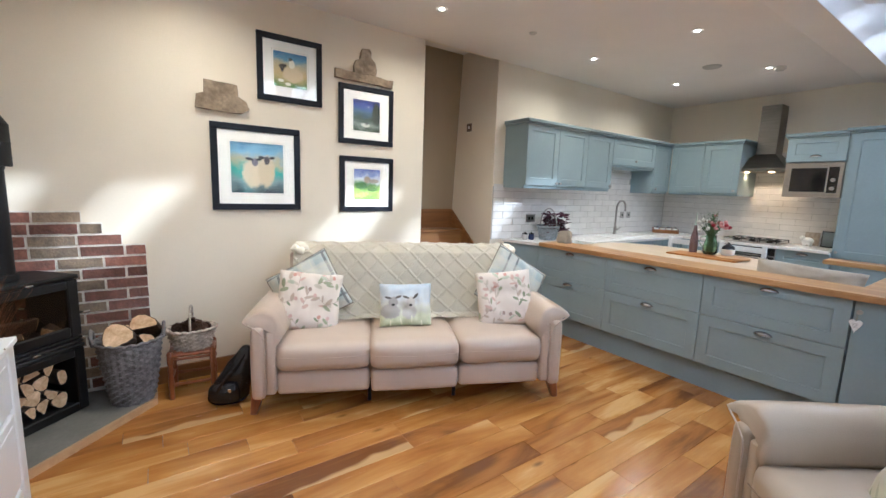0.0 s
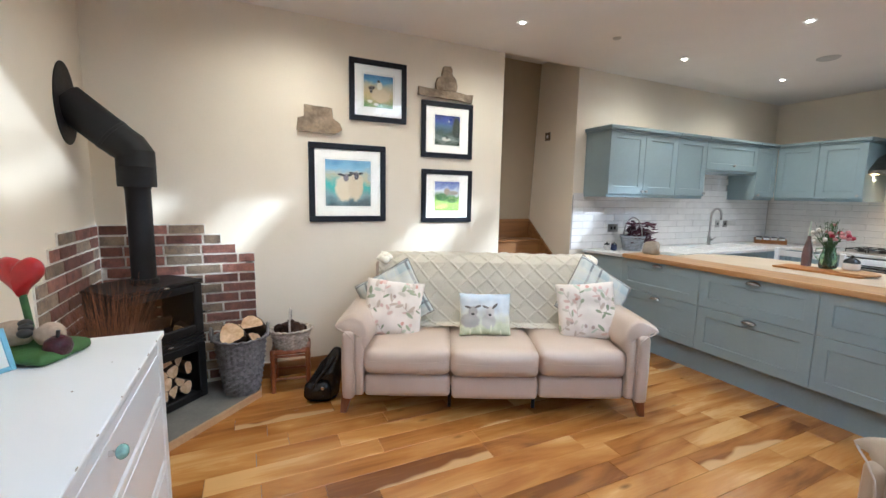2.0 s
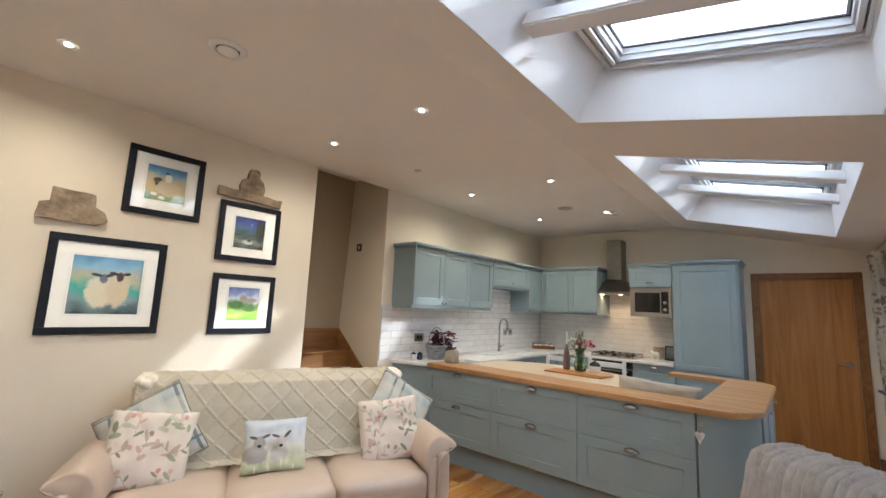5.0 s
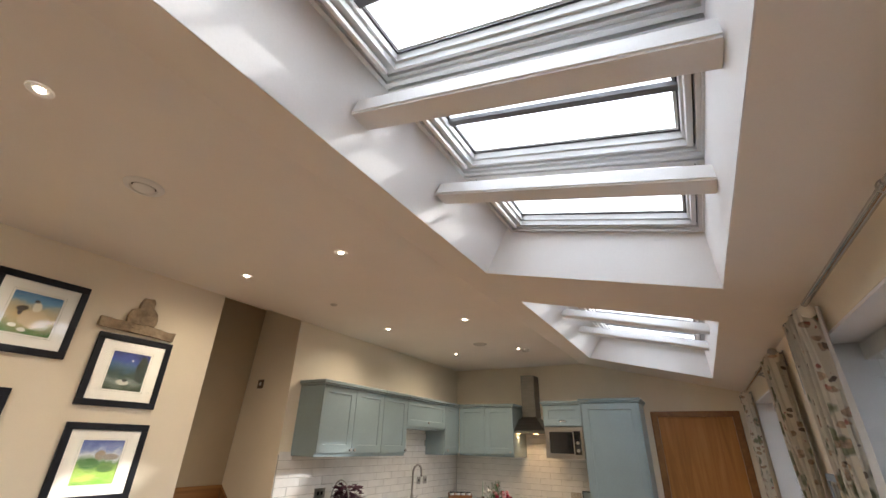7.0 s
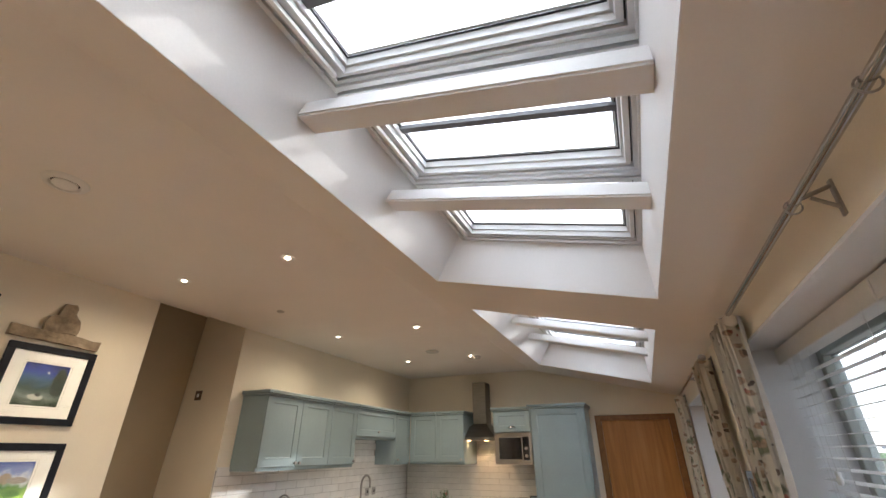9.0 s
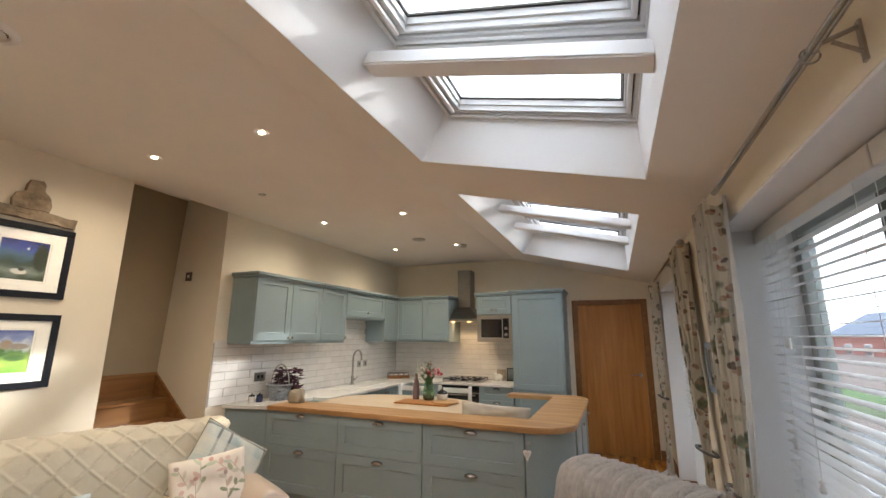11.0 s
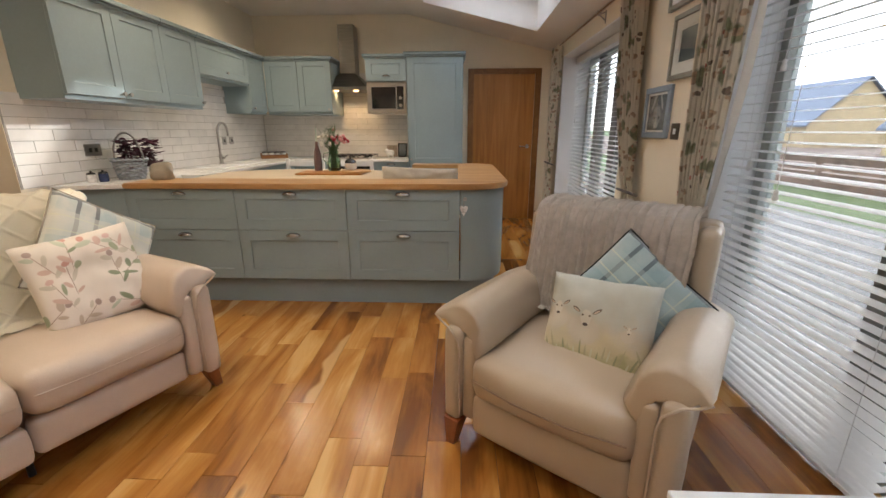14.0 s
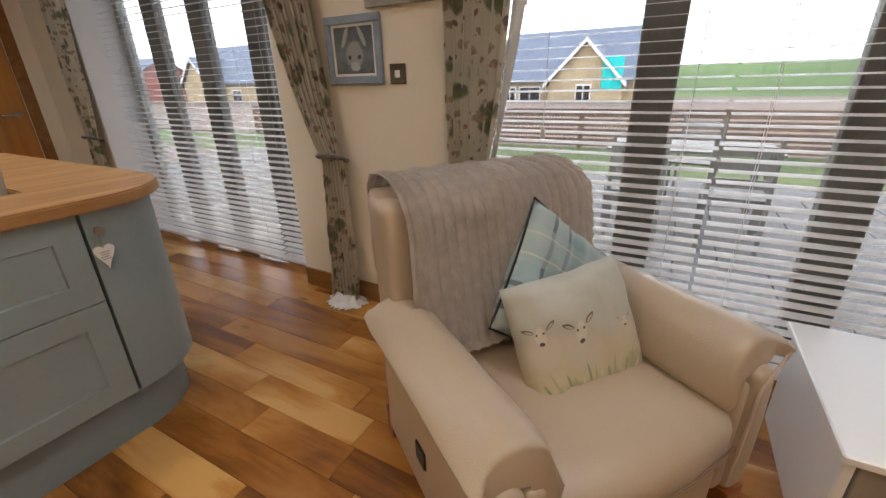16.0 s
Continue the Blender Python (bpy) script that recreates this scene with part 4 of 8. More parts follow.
M_CURTAIN = floral("leaf print curtain cotton", (0.84, 0.76, 0.62), [(8, 0.36, (0.20, 0.20, 0.12), (1, 1, 0.9)), (11, 0.33, (0.38, 0.27, 0.18), (1, 1, 1.5)), (14, 0.16, (0.36, 0.15, 0.11), (1, 1, 1)), (9, 0.19, (0.16, 0.12, 0.09), (1, 1, 1.3))])
M_LINING = material("pale curtain lining", (0.74, 0.71, 0.67), 0.9, var=0.04, bump=0.3, bscale=200)
M_PLAID = plaid("sea green check wool", (0.26, 0.37, 0.40), (0.38, 0.46, 0.46), (0.10, 0.13, 0.15))
M_PLAID2 = plaid("pale blue and cream check wool", (0.40, 0.48, 0.48), (0.62, 0.60, 0.53), (0.14, 0.15, 0.16))
M_THROW = material("cream cotton throw", (0.92, 0.86, 0.72), 0.95, var=0.02, scale=9, bump=0.5, bscale=240, sheen=0.4)
M_KNIT = material("oatmeal knitted throw", (0.68, 0.60, 0.53), 0.95, var=0.06, scale=30, bump=0.9, bscale=260, sheen=0.5, stretch=(1, 1, 1))
M_OATMEAL = material("oatmeal linen", (0.40, 0.355, 0.29), 0.9, var=0.06, scale=9, bump=0.5, bscale=260)
M_LINEN = material("striped linen cushion", (0.34, 0.30, 0.24), 0.9, var=0.12, scale=5, bump=0.5, bscale=240, stretch=(9, 1, 0.3))


# ---- cushions ----
def cushion(name, m, w, h, mat, label, thick=0.13, seed=0.0, piping=None, group=""):
    """A cushion that stands in the xz plane about its middle, facing -y: corners drawn out, a seam round the edge."""
    e = thing(name, m, label, "cushion", group)
    bm = bmesh.new()
    N = 22
    sides = []
    for s in (-1, 1):
        grid = []
        for i in range(N + 1):
            row = []
            for j in range(N + 1):
                u, v = 2 * i / N - 1, 2 * j / N - 1
                k = max(0.0, (1 - u ** 4) * (1 - v ** 4)) ** 0.45
                pinch = 1 - 0.045 * (1 - abs(v) ** 1.5) * abs(u) ** 3
                pinch2 = 1 - 0.045 * (1 - abs(u) ** 1.5) * abs(v) ** 3
                d = thick / 2 * k
                nv = noise.noise(Vector((u * 2.2 + seed, v * 2.2 - seed, s))) * 0.016 + noise.noise(Vector((u * 5 + seed, v * 2.5 + u, s * 3))) * 0.012
                row.append(bm.verts.new((u * w / 2 * pinch, s * (d + nv * k), v * h / 2 * pinch2 + 0.004 * noise.noise(Vector((u * 3, seed, v * 3))))))
            grid.append(row)
        for i in range(N):
            for j in range(N):
                q = (grid[i][j], grid[i + 1][j], grid[i + 1][j + 1], grid[i][j + 1])
                bm.faces.new(q if s < 0 else q[::-1])
        sides.append(grid)
    bmesh.ops.remove_doubles(bm, verts=bm.verts[:], dist=0.0004)
    part("cover", bm, mat, e, smooth=80)
    if piping:
        pts = []
        for k in range(80):
            a = 4 * k / 80
            q, f = int(a), 2 * (a - int(a)) - 1
            u, v = ((f, -1), (1, f), (-f, 1), (-1, -f))[q]
            pts.append((u * w / 2 * (1 - 0.045 * (1 - abs(v) ** 1.5) * abs(u) ** 3), 0, v * h / 2 * (1 - 0.045 * (1 - abs(u) ** 1.5) * abs(v) ** 3)))
        part("piping", tube(pts, 0.0045, seg=6, closed=True), piping, e, "dark piped edge", smooth=80)
    return e


# ---- seats ----
def arm_parts(e, s, x_in, x_out, depth, z_top, mat, y0=-0.10, tip=0.045, band=0.0):
    """An arm on side s: a box body, a padded top that overhangs to a point at the front, piping down the face."""
    a, b = sorted((s * x_in, s * (x_out - 0.03)))
    arm = part("arm", soft_box(a, y0 + 0.02, 0.13, b, depth, z_top - 0.06, bevel=0.025, puff=0.012), mat, e, smooth=60)
    prof = [(x_in - 0.015, z_top - 0.20), (x_in - 0.025, z_top - 0.06), (x_in + 0.0, z_top - 0.005), (x_in + 0.05, z_top + 0.022), ((x_in + x_out) / 2 + 0.02, z_top + 0.018), (x_out - 0.01, z_top - 0.005), (x_out + tip * 0.5, z_top - 0.028), (x_out - 0.005, z_top - 0.052), (x_out - 0.03, z_top - 0.075), (x_in + 0.03, z_top - 0.09)]
    bm = bmesh.new()
    ys = [y0, y0 + 0.012, y0 + 0.05, y0 + 0.2, y0 + 0.4, depth * 0.7, depth - 0.02, depth]
    rings = []
    cx, cz = (x_in + x_out) / 2, z_top - 0.07
    for i, y in enumerate(ys):
        k = 0.90 if i in (0, 7) else (0.97 if i in (1, 6) else 1.0)
        drop = 0.012 * math.sin(math.pi * i / 7)
        rings.append([bm.verts.new((s * (cx + (px - cx) * k), y - (0.03 if i < 3 and px > x_out else 0), cz + (pz - cz) * k + drop)) for px, pz in prof])
    for A, B in zip(rings, rings[1:]):
        for k in range(len(prof)):
            bm.faces.new((A[k], A[(k + 1) % len(prof)], B[(k + 1) % len(prof)], B[k]))
    bm.faces.new(rings[0])
    bm.faces.new(rings[-1][::-1])
    bmesh.ops.recalc_face_normals(bm, faces=bm.faces[:])
    r = bmesh.ops.subdivide_edges(bm, edges=bm.edges[:], cuts=1, use_grid_fill=True, smooth=0.6)
    part("pad", bm, mat, arm, smooth=60)
    # front panel and its edges
    a, b = sorted((s * (x_in + 0.055), s * (x_out - 0.02)))
    part("front_panel", soft_box(a, y0 - 0.025, 0.13, b, y0 + 0.05, z_top - 0.075, bevel=0.02, puff=0.008), mat, arm, smooth=60)
    a, b = sorted((s * (x_in - 0.005), s * (x_in + 0.05)))
    part("inner_panel", soft_box(a, y0 - 0.012, 0.15, b, y0 + 0.05, z_top - 0.10, bevel=0.016), mat, arm, smooth=60)
    line = [(s * (x_out + tip * 0.45), y0 - 0.022, z_top - 0.030), (s * (x_out - 0.005), y0 - 0.024, z_top - 0.050), (s * (x_out - 0.045), y0 - 0.027, z_top - 0.068), (s * (x_in + 0.085), y0 - 0.029, z_top - 0.088), (s * (x_in + 0.060), y0 - 0.029, z_top - 0.112), (s * (x_in + 0.052), y0 - 0.028, z_top - 0.16), (s * (x_in + 0.052), y0 - 0.026, z_top - 0.3), (s * (x_in + 0.052), y0 - 0.020, 0.16)]
    part("piping", tube(line, 0.0042, seg=6), M_PIPING, arm, "pale piped seam", smooth=80)
    return arm


def foot(e, x, y, z1, splay=(0.02, -0.02)):
    bm = bmesh.new()
    bmesh.ops.create_cone(bm, cap_ends=True, segments=4, radius1=0.028, radius2=0.052, depth=z1, matrix=pose(0, 0, z1 / 2, 0, 0, 45))
    for v in bm.verts:
        if v.co.z < z1 / 2:
            v.co.x += splay[0]
            v.co.y += splay[1]
    bmesh.ops.bevel(bm, geom=bm.edges[:], offset=0.003, segments=1, affect="EDGES")
    part("foot", bm, M_CHERRY, e, "reddish dark wooden foot", at=pose(x, y, 0))


sofa = thing("sofa", pose(1.867, 2.587, 0, 0, 0, -24.5), "cream beige leather three-seat recliner sofa on reddish wooden feet", "sofa")
part("base", boxes((-0.86, 0.02, 0.17, 0.86, 0.70, 0.30), bevel=0.01), M_LEATHER, sofa)
for i in (-1, 0, 1):
    c = i * 0.575
    sy = -0.135 if i == 0 else -0.11
    part("seat_cushion", wobble(soft_box(c - 0.284, sy, 0.285, c + 0.284, 0.52, 0.465, bevel=0.05, puff=0.018), 0.006, 5, i), M_LEATHER, sofa, smooth=80)
    part("footrest_panel", soft_box(c - 0.278, sy + 0.035, 0.13, c + 0.278, sy + 0.10, 0.275, bevel=0.02, puff=0.008), M_LEATHER, sofa, smooth=80)
    part("seam", tube([(c - 0.26, sy - 0.006, 0.385), (c - 0.1, sy - 0.016, 0.38), (c + 0.1, sy - 0.016, 0.38), (c + 0.26, sy - 0.006, 0.385)], 0.0022, seg=6), M_PIPING, sofa)
    bm = soft_box(c - 0.284, 0.42, 0.42, c + 0.284, 0.66, 0.95, bevel=0.06, puff=0.02)
    for v in bm.verts:
        v.co.y += (v.co.z - 0.42) * 0.16
    part("back_cushion", bm, M_LEATHER, sofa, smooth=80)
bm = soft_box(-0.88, 0.56, 0.16, 0.88, 0.70, 0.93, bevel=0.03)
part("back_shell", bm, M_LEATHER, sofa, smooth=60)
for s in (-1, 1):
    arm_parts(sofa, s, 0.86, 1.01, 0.68, 0.645, M_LEATHER)
    foot(sofa, s * 0.975, -0.01, 0.14, (s * 0.025, -0.03))
    foot(sofa, s * 0.93, 0.60, 0.17, (s * 0.02, 0.02))
for x in (-0.29, 0.29):
    part("glide", cyls(((x, 0.05, 0), (x, 0.05, 0.15), 0.012)), M_BLACK, sofa, smooth=True)


def draped(width, path, ridge, nx=200, ns=150, seed=0.0, edge=0.012, skew=0.0):
    """Cloth laid along a path in the yz plane, width across x; ridge(x, s) gives the height of its relief."""
    P = [Vector((0, y, z)) for y, z in path]
    L = [0.0]
    for a, b in zip(P, P[1:]):
        L.append(L[-1] + (b - a).length)
    bm = bmesh.new()
    rows = []
    for j in range(ns + 1):
        s = L[-1] * j / ns
        k = max(i for i in range(len(P) - 1) if L[i] <= s + 1e-9)
        f = (s - L[k]) / (L[k + 1] - L[k])
        a, b = P[max(k - 1, 0)], P[min(k + 2, len(P) - 1)]
        p = P[k].lerp(P[k + 1], f)
        t = ((P[k + 1] - a).normalized()).lerp((b - P[k]).normalized(), f).normalized()
        nrm = Vector((0, t.z, -t.y)) * -1
        row = []
        for i in range(nx + 1):
            x = width * (i / nx - 0.5)
            lift = ridge(x, s) + 0.006 * noise.noise(Vector((x * 3 + seed, s * 3, 0))) + 0.01
            q = p - nrm * lift
            ex = edge * noise.noise(Vector((s * 5, seed, 3))) if abs(i / nx - 0.5) > 0.4 else 0
            row.append(bm.verts.new((x + ex, q.y, q.z - (edge * 1.6 * noise.noise(Vector((x * 5 + seed, 7, 0))) if j > ns - 3 else 0))))
        rows.append(row)
    for A, B in zip(rows, rows[1:]):
        for i in range(nx):
            bm.faces.new((A[i], A[i + 1], B[i + 1], B[i]))
    r = bmesh.ops.solidify(bm, geom=bm.faces[:], thickness=0.006)
    return bm


def lattice(x, s):
    a = (x * 0.5 + s * 0.5) * math.sqrt(2) / 0.105 + 0.35 * noise.noise(Vector((x * 2, s * 2, 0)))
    b = (x * 0.5 - s * 0.5) * math.sqrt(2) / 0.105 + 0.35 * noise.noise(Vector((x * 2, s * 2, 5)))
    d = min(abs(a - round(a)), abs(b - round(b))) * 0.105
    return 0.0085 * max(0.0, 1 - d / 0.010) * (1 + 0.5 * noise.noise(Vector((x * 90, s * 90, 0))))


throw = thing("sofa_throw", sofa.matrix_basis.copy(), "cream lattice throw spread over the sofa back", "throw")
part("cloth", draped(1.68, [(0.72, 0.72), (0.735, 0.88), (0.72, 0.955), (0.66, 0.985), (0.58, 0.975), (0.51, 0.93), (0.46, 0.80), (0.415, 0.62), (0.37, 0.50), (0.30, 0.478)], lattice, 300, 190), M_THROW, throw, smooth=80)
for s in (-1, 1):
    bm = bmesh.new()
    for k in range(7):
        c = Vector((s * (0.80 + 0.03 * math.sin(k * 2.1)), 0.50 + 0.018 * k, 0.975 - 0.008 * abs(k - 3)))
        bmesh.ops.create_icosphere(bm, subdivisions=2, radius=0.032, matrix=Matrix.Translation(c) @ Matrix.Diagonal((1.2, 0.9, 1.0, 1)))
    part("gathered_corner", wobble(bm, 0.014, 22, s), M_THROW, throw, "bunched corner of the throw", smooth=80)

S = sofa.matrix_basis
cushion("scatter_cushion", S @ pose(-0.70, 0.24, 0.635, -18, 7, 6), 0.42, 0.41, M_FLORAL, "cream cushion with bird and leaf print, on the sofa", seed=1, group="printed cushions")
cushion("scatter_cushion", S @ pose(0.685, 0.22, 0.645, -17, -6, -8), 0.41, 0.41, M_FLORAL2, "cream bird and leaf print cushion, leaning on the check cushion", seed=5, group="printed cushions")
cushion("check_cushion", S @ pose(-0.71, 0.345, 0.685, -18, -30, 0), 0.46, 0.44, M_PLAID2, "pale blue check wool cushion behind the printed one", seed=2, group="check cushions", piping=M_LINEN)
cushion("check_cushion", S @ pose(0.775, 0.335, 0.725, -18, 33, 0), 0.46, 0.45, M_PLAID2, "pale blue check wool cushion standing on its corner", seed=3, group="check cushions", piping=M_LINEN)
cushion("lamb_cushion", S @ pose(-0.045, 0.20, 0.615, -18, 0, 0), 0.365, 0.30, M_SHEEP2, "small oblong cushion printed with two lambs in a meadow", thick=0.11, seed=7)

# armchair
CH = pose(2.158, 0.590, 0, 0, 0, -125.7)
chair = thing("armchair", CH, "taupe leather recliner armchair with piped flared arms, beside the window", "armchair")
part("base", boxes((-0.36, 0.10, 0.14, 0.36, 0.78, 0.30), bevel=0.01), M_LEATHER2, chair)
part("seat_cushion", wobble(soft_box(-0.30, -0.02, 0.26, 0.30, 0.66, 0.45, bevel=0.055, puff=0.022), 0.006, 5, 3), M_LEATHER2, chair, smooth=80)
part("footrest_panel", soft_box(-0.29, 0.0, 0.10, 0.29, 0.06, 0.275, bevel=0.02, puff=0.012), M_LEATHER2, chair, smooth=80)
part("seam", tube([(-0.28, -0.025, 0.355), (-0.1, -0.042, 0.345), (0.1, -0.042, 0.345), (0.28, -0.025, 0.355)], 0.003, seg=6), M_SEAM, chair)
bm = soft_box(-0.30, 0.55, 0.38, 0.30, 0.74, 0.93, bevel=0.06, puff=0.022)
for v in bm.verts:
    v.co.y += (v.co.z - 0.42) * 0.18
part("back_cushion", bm, M_LEATHER2, chair, smooth=80)
bm = soft_box(-0.372, 0.65, 0.14, 0.372, 0.79, 0.918, bevel=0.03)
for v in bm.verts:
    v.co.y += max(0, v.co.z - 0.42) * 0.14
part("back_shell", bm, M_LEATHER2, chair, smooth=60)
for s in (-1, 1):
    bm = soft_box(min(s * 0.30, s * 0.385), 0.56, 0.42, max(s * 0.30, s * 0.380), 0.75, 0.908, bevel=0.03)
    for v in bm.verts:
        v.co.y += max(0, v.co.z - 0.42) * 0.14
    part("wing", bm, M_LEATHER2, chair, smooth=60)
    arm_parts(chair, s, 0.295, 0.445, 0.66, 0.606, M_LEATHER2, y0=0.015, tip=0.05)
    foot(chair, s * 0.385, 0.02, 0.13, (s * 0.01, -0.01))
    foot(chair, s * 0.36, 0.72, 0.14, (s * 0.01, 0.02))
part("recline_slot", boxes((-0.432, 0.30, 0.30, -0.422, 0.36, 0.36), bevel=0.004), M_BLACK, chair)


def cable(x, s):
    u = x / 0.034
    f = u - math.floor(u)
    rib = 0.008 * abs(math.sin(f * math.pi)) ** 0.6
    if int(math.floor(u)) % 3 == 0:
        rib += 0.007 * abs(math.sin(s * 85 + math.sin(f * 6.28) * 1.5)) * math.sin(f * math.pi)
    return rib + 0.0015 * noise.noise(Vector((x * 220, s * 160, 0)))


kt = thing("knitted_throw", CH @ pose(-0.02, 0, 0), "oatmeal cable-knit throw, hung over the armchair back", "throw")
part("cloth", draped(0.65, [(0.895, 0.60), (0.905, 0.78), (0.90, 0.90), (0.86, 0.942), (0.79, 0.95), (0.70, 0.948), (0.632, 0.927), (0.598, 0.88), (0.565, 0.74), (0.528, 0.56), (0.50, 0.49), (0.45, 0.482)], cable, 240, 160, seed=4, edge=0.02), M_KNIT, kt, smooth=80)
cushion("check_cushion", CH @ pose(0.125, 0.50, 0.60, -20, 38, 0), 0.43, 0.42, M_PLAID, "sea green check wool cushion on its corner in the armchair", seed=11, group="check cushions", piping=M_BLACK, thick=0.12)
cushion("lamb_cushion_large", CH @ pose(0.060, 0.325, 0.545, -26, -3, 0), 0.41, 0.38, M_SHEEP, "pale cushion printed with two lamb faces, leaning in the armchair", seed=13, thick=0.13)


# ---- blinds, curtains, glazing ----
def glazed_doors(x0, x1, posts):
    """Glazed doors in an opening: a grey frame, posts and one pane a bay."""
    w = thing("glazed_door_set", pose(0, YG, 0), "grey framed full-height glazed garden doors, closed", "window", "garden doors")
    part("frame", boxes((x0, -0.02, 0, x0 + 0.06, 0.05, WZ), (x1 - 0.06, -0.02, 0, x1, 0.05, WZ), (x0 + 0.06, -0.02, WZ - 0.07, x1 - 0.06, 0.05, WZ), (x0 + 0.06, -0.02, 0, x1 - 0.06, 0.05, 0.07), bevel=0.004), M_GREYFRAME, w)
    xs = [x0 + 0.06]
    for p in posts:
        part("post", boxes((p - 0.08, -0.03, 0.07, p + 0.08, 0.055, WZ - 0.07), bevel=0.006), M_POST, w, "dark grey meeting post")
        xs += [p - 0.08, p + 0.08]
    xs.append(x1 - 0.06)
    for a, b in zip(xs[::2], xs[1::2]):
        p = part("pane", boxes((a, 0.008, 0.07, b, 0.014, WZ - 0.07)), M_TINT, w)
    return w


M_POST = material("dark grey door post", (0.19, 0.185, 0.17), 0.45, var=0.1, scale=6)
glazed_doors(WIN[0][0] + 0.012, WIN[0][1] - 0.012, (1.62, 2.34))
glazed_doors(WIN[1][0] + 0.012, WIN[1][1] - 0.012, (4.72, 5.30, 5.85))


def blind(x0, x1, y, z0, z1, tilt=-7.0, group="slatted blinds"):
    """A slatted blind: head rail, slats, bottom rail, ladder cords and a pull."""
    b = thing("slatted_blind", pose((x0 + x1) / 2, y, 0), "white wooden slatted blind, lowered with its slats open", "blind", group)
    w = x1 - x0
    part("head_rail", boxes((-w / 2, -0.035, z1 - 0.075, w / 2, 0.035, z1), bevel=0.003), M_SLAT, b)
    part("bottom_rail", boxes((-w / 2, -0.026, z0, w / 2, 0.026, z0 + 0.02), bevel=0.003), M_SLAT, b)
    pitch = 0.0425
    n = int((z1 - 0.085 - z0 - 0.03) / pitch)
    bm = bmesh.new()
    ring = [(-0.025, 0.0), (-0.009, 0.0022), (0.009, 0.0022), (0.025, 0.0), (0.009, -0.0008), (-0.009, -0.0008)]
    A = [bm.verts.new((-w / 2 + 0.003, p, q)) for p, q in ring]
    B = [bm.verts.new((w / 2 - 0.003, p, q)) for p, q in ring]
    for k in range(6):
        bm.faces.new((A[k], A[(k + 1) % 6], B[(k + 1) % 6], B[k]))
    bm.faces.new(A[::-1])
    bm.faces.new(B)
    bmesh.ops.recalc_face_normals(bm, faces=bm.faces[:])
    me = bpy.data.meshes.new("slat")
    bm.to_mesh(me)
    bm.free()
    me.materials.append(M_SLAT)
    for k in range(n):
        part("slat", me, None, b, at=pose(0, 0, z0 + 0.045 + pitch * k, tilt + random.uniform(-1.5, 1.5), random.uniform(-0.08, 0.08), 0))
    cords = []
    m = max(2, int(w / 0.45))
    for k in range(m):
        x = -w / 2 + 0.12 + (w - 0.24) * k / (m - 1)
        for dy in (-0.027, 0.027):
            cords.append(((x, dy, z0), (x, dy, z1 - 0.07), 0.0012))
    for c in cords:
        part("ladder_cord", cyls(c, seg=5), M_SLAT, b)
    return b


BY = -0.515
blind(0.97, 2.065, BY, 0.025, 2.09)
blind(2.075, 3.145, BY, 0.025, 2.09)
blind(4.24, 4.62, BY, 0.025, 2.09)
blind(4.63, 6.29, BY, 0.025, 2.09)
for x, z in ((2.95, 1.13), (2.75, 1.02), (2.86, 1.55), (6.1, 1.4)):
    c = thing("blind_pull", pose(x, BY + 0.045, 0), "white cord and wooden pull of a slatted blind", "blind cord", "blind pulls")
    part("cord", cyls(((0, 0, z), (0.004, -0.02, 2.03), 0.0015), seg=5), M_SLAT, c)
    part("pull", lathe([(0.002, 0.0), (0.011, 0.003), (0.013, 0.02), (0.008, 0.032), (0.012, 0.042), (0.003, 0.05)], 12, (0, 0, z - 0.045)), M_SLAT, c, smooth=80)


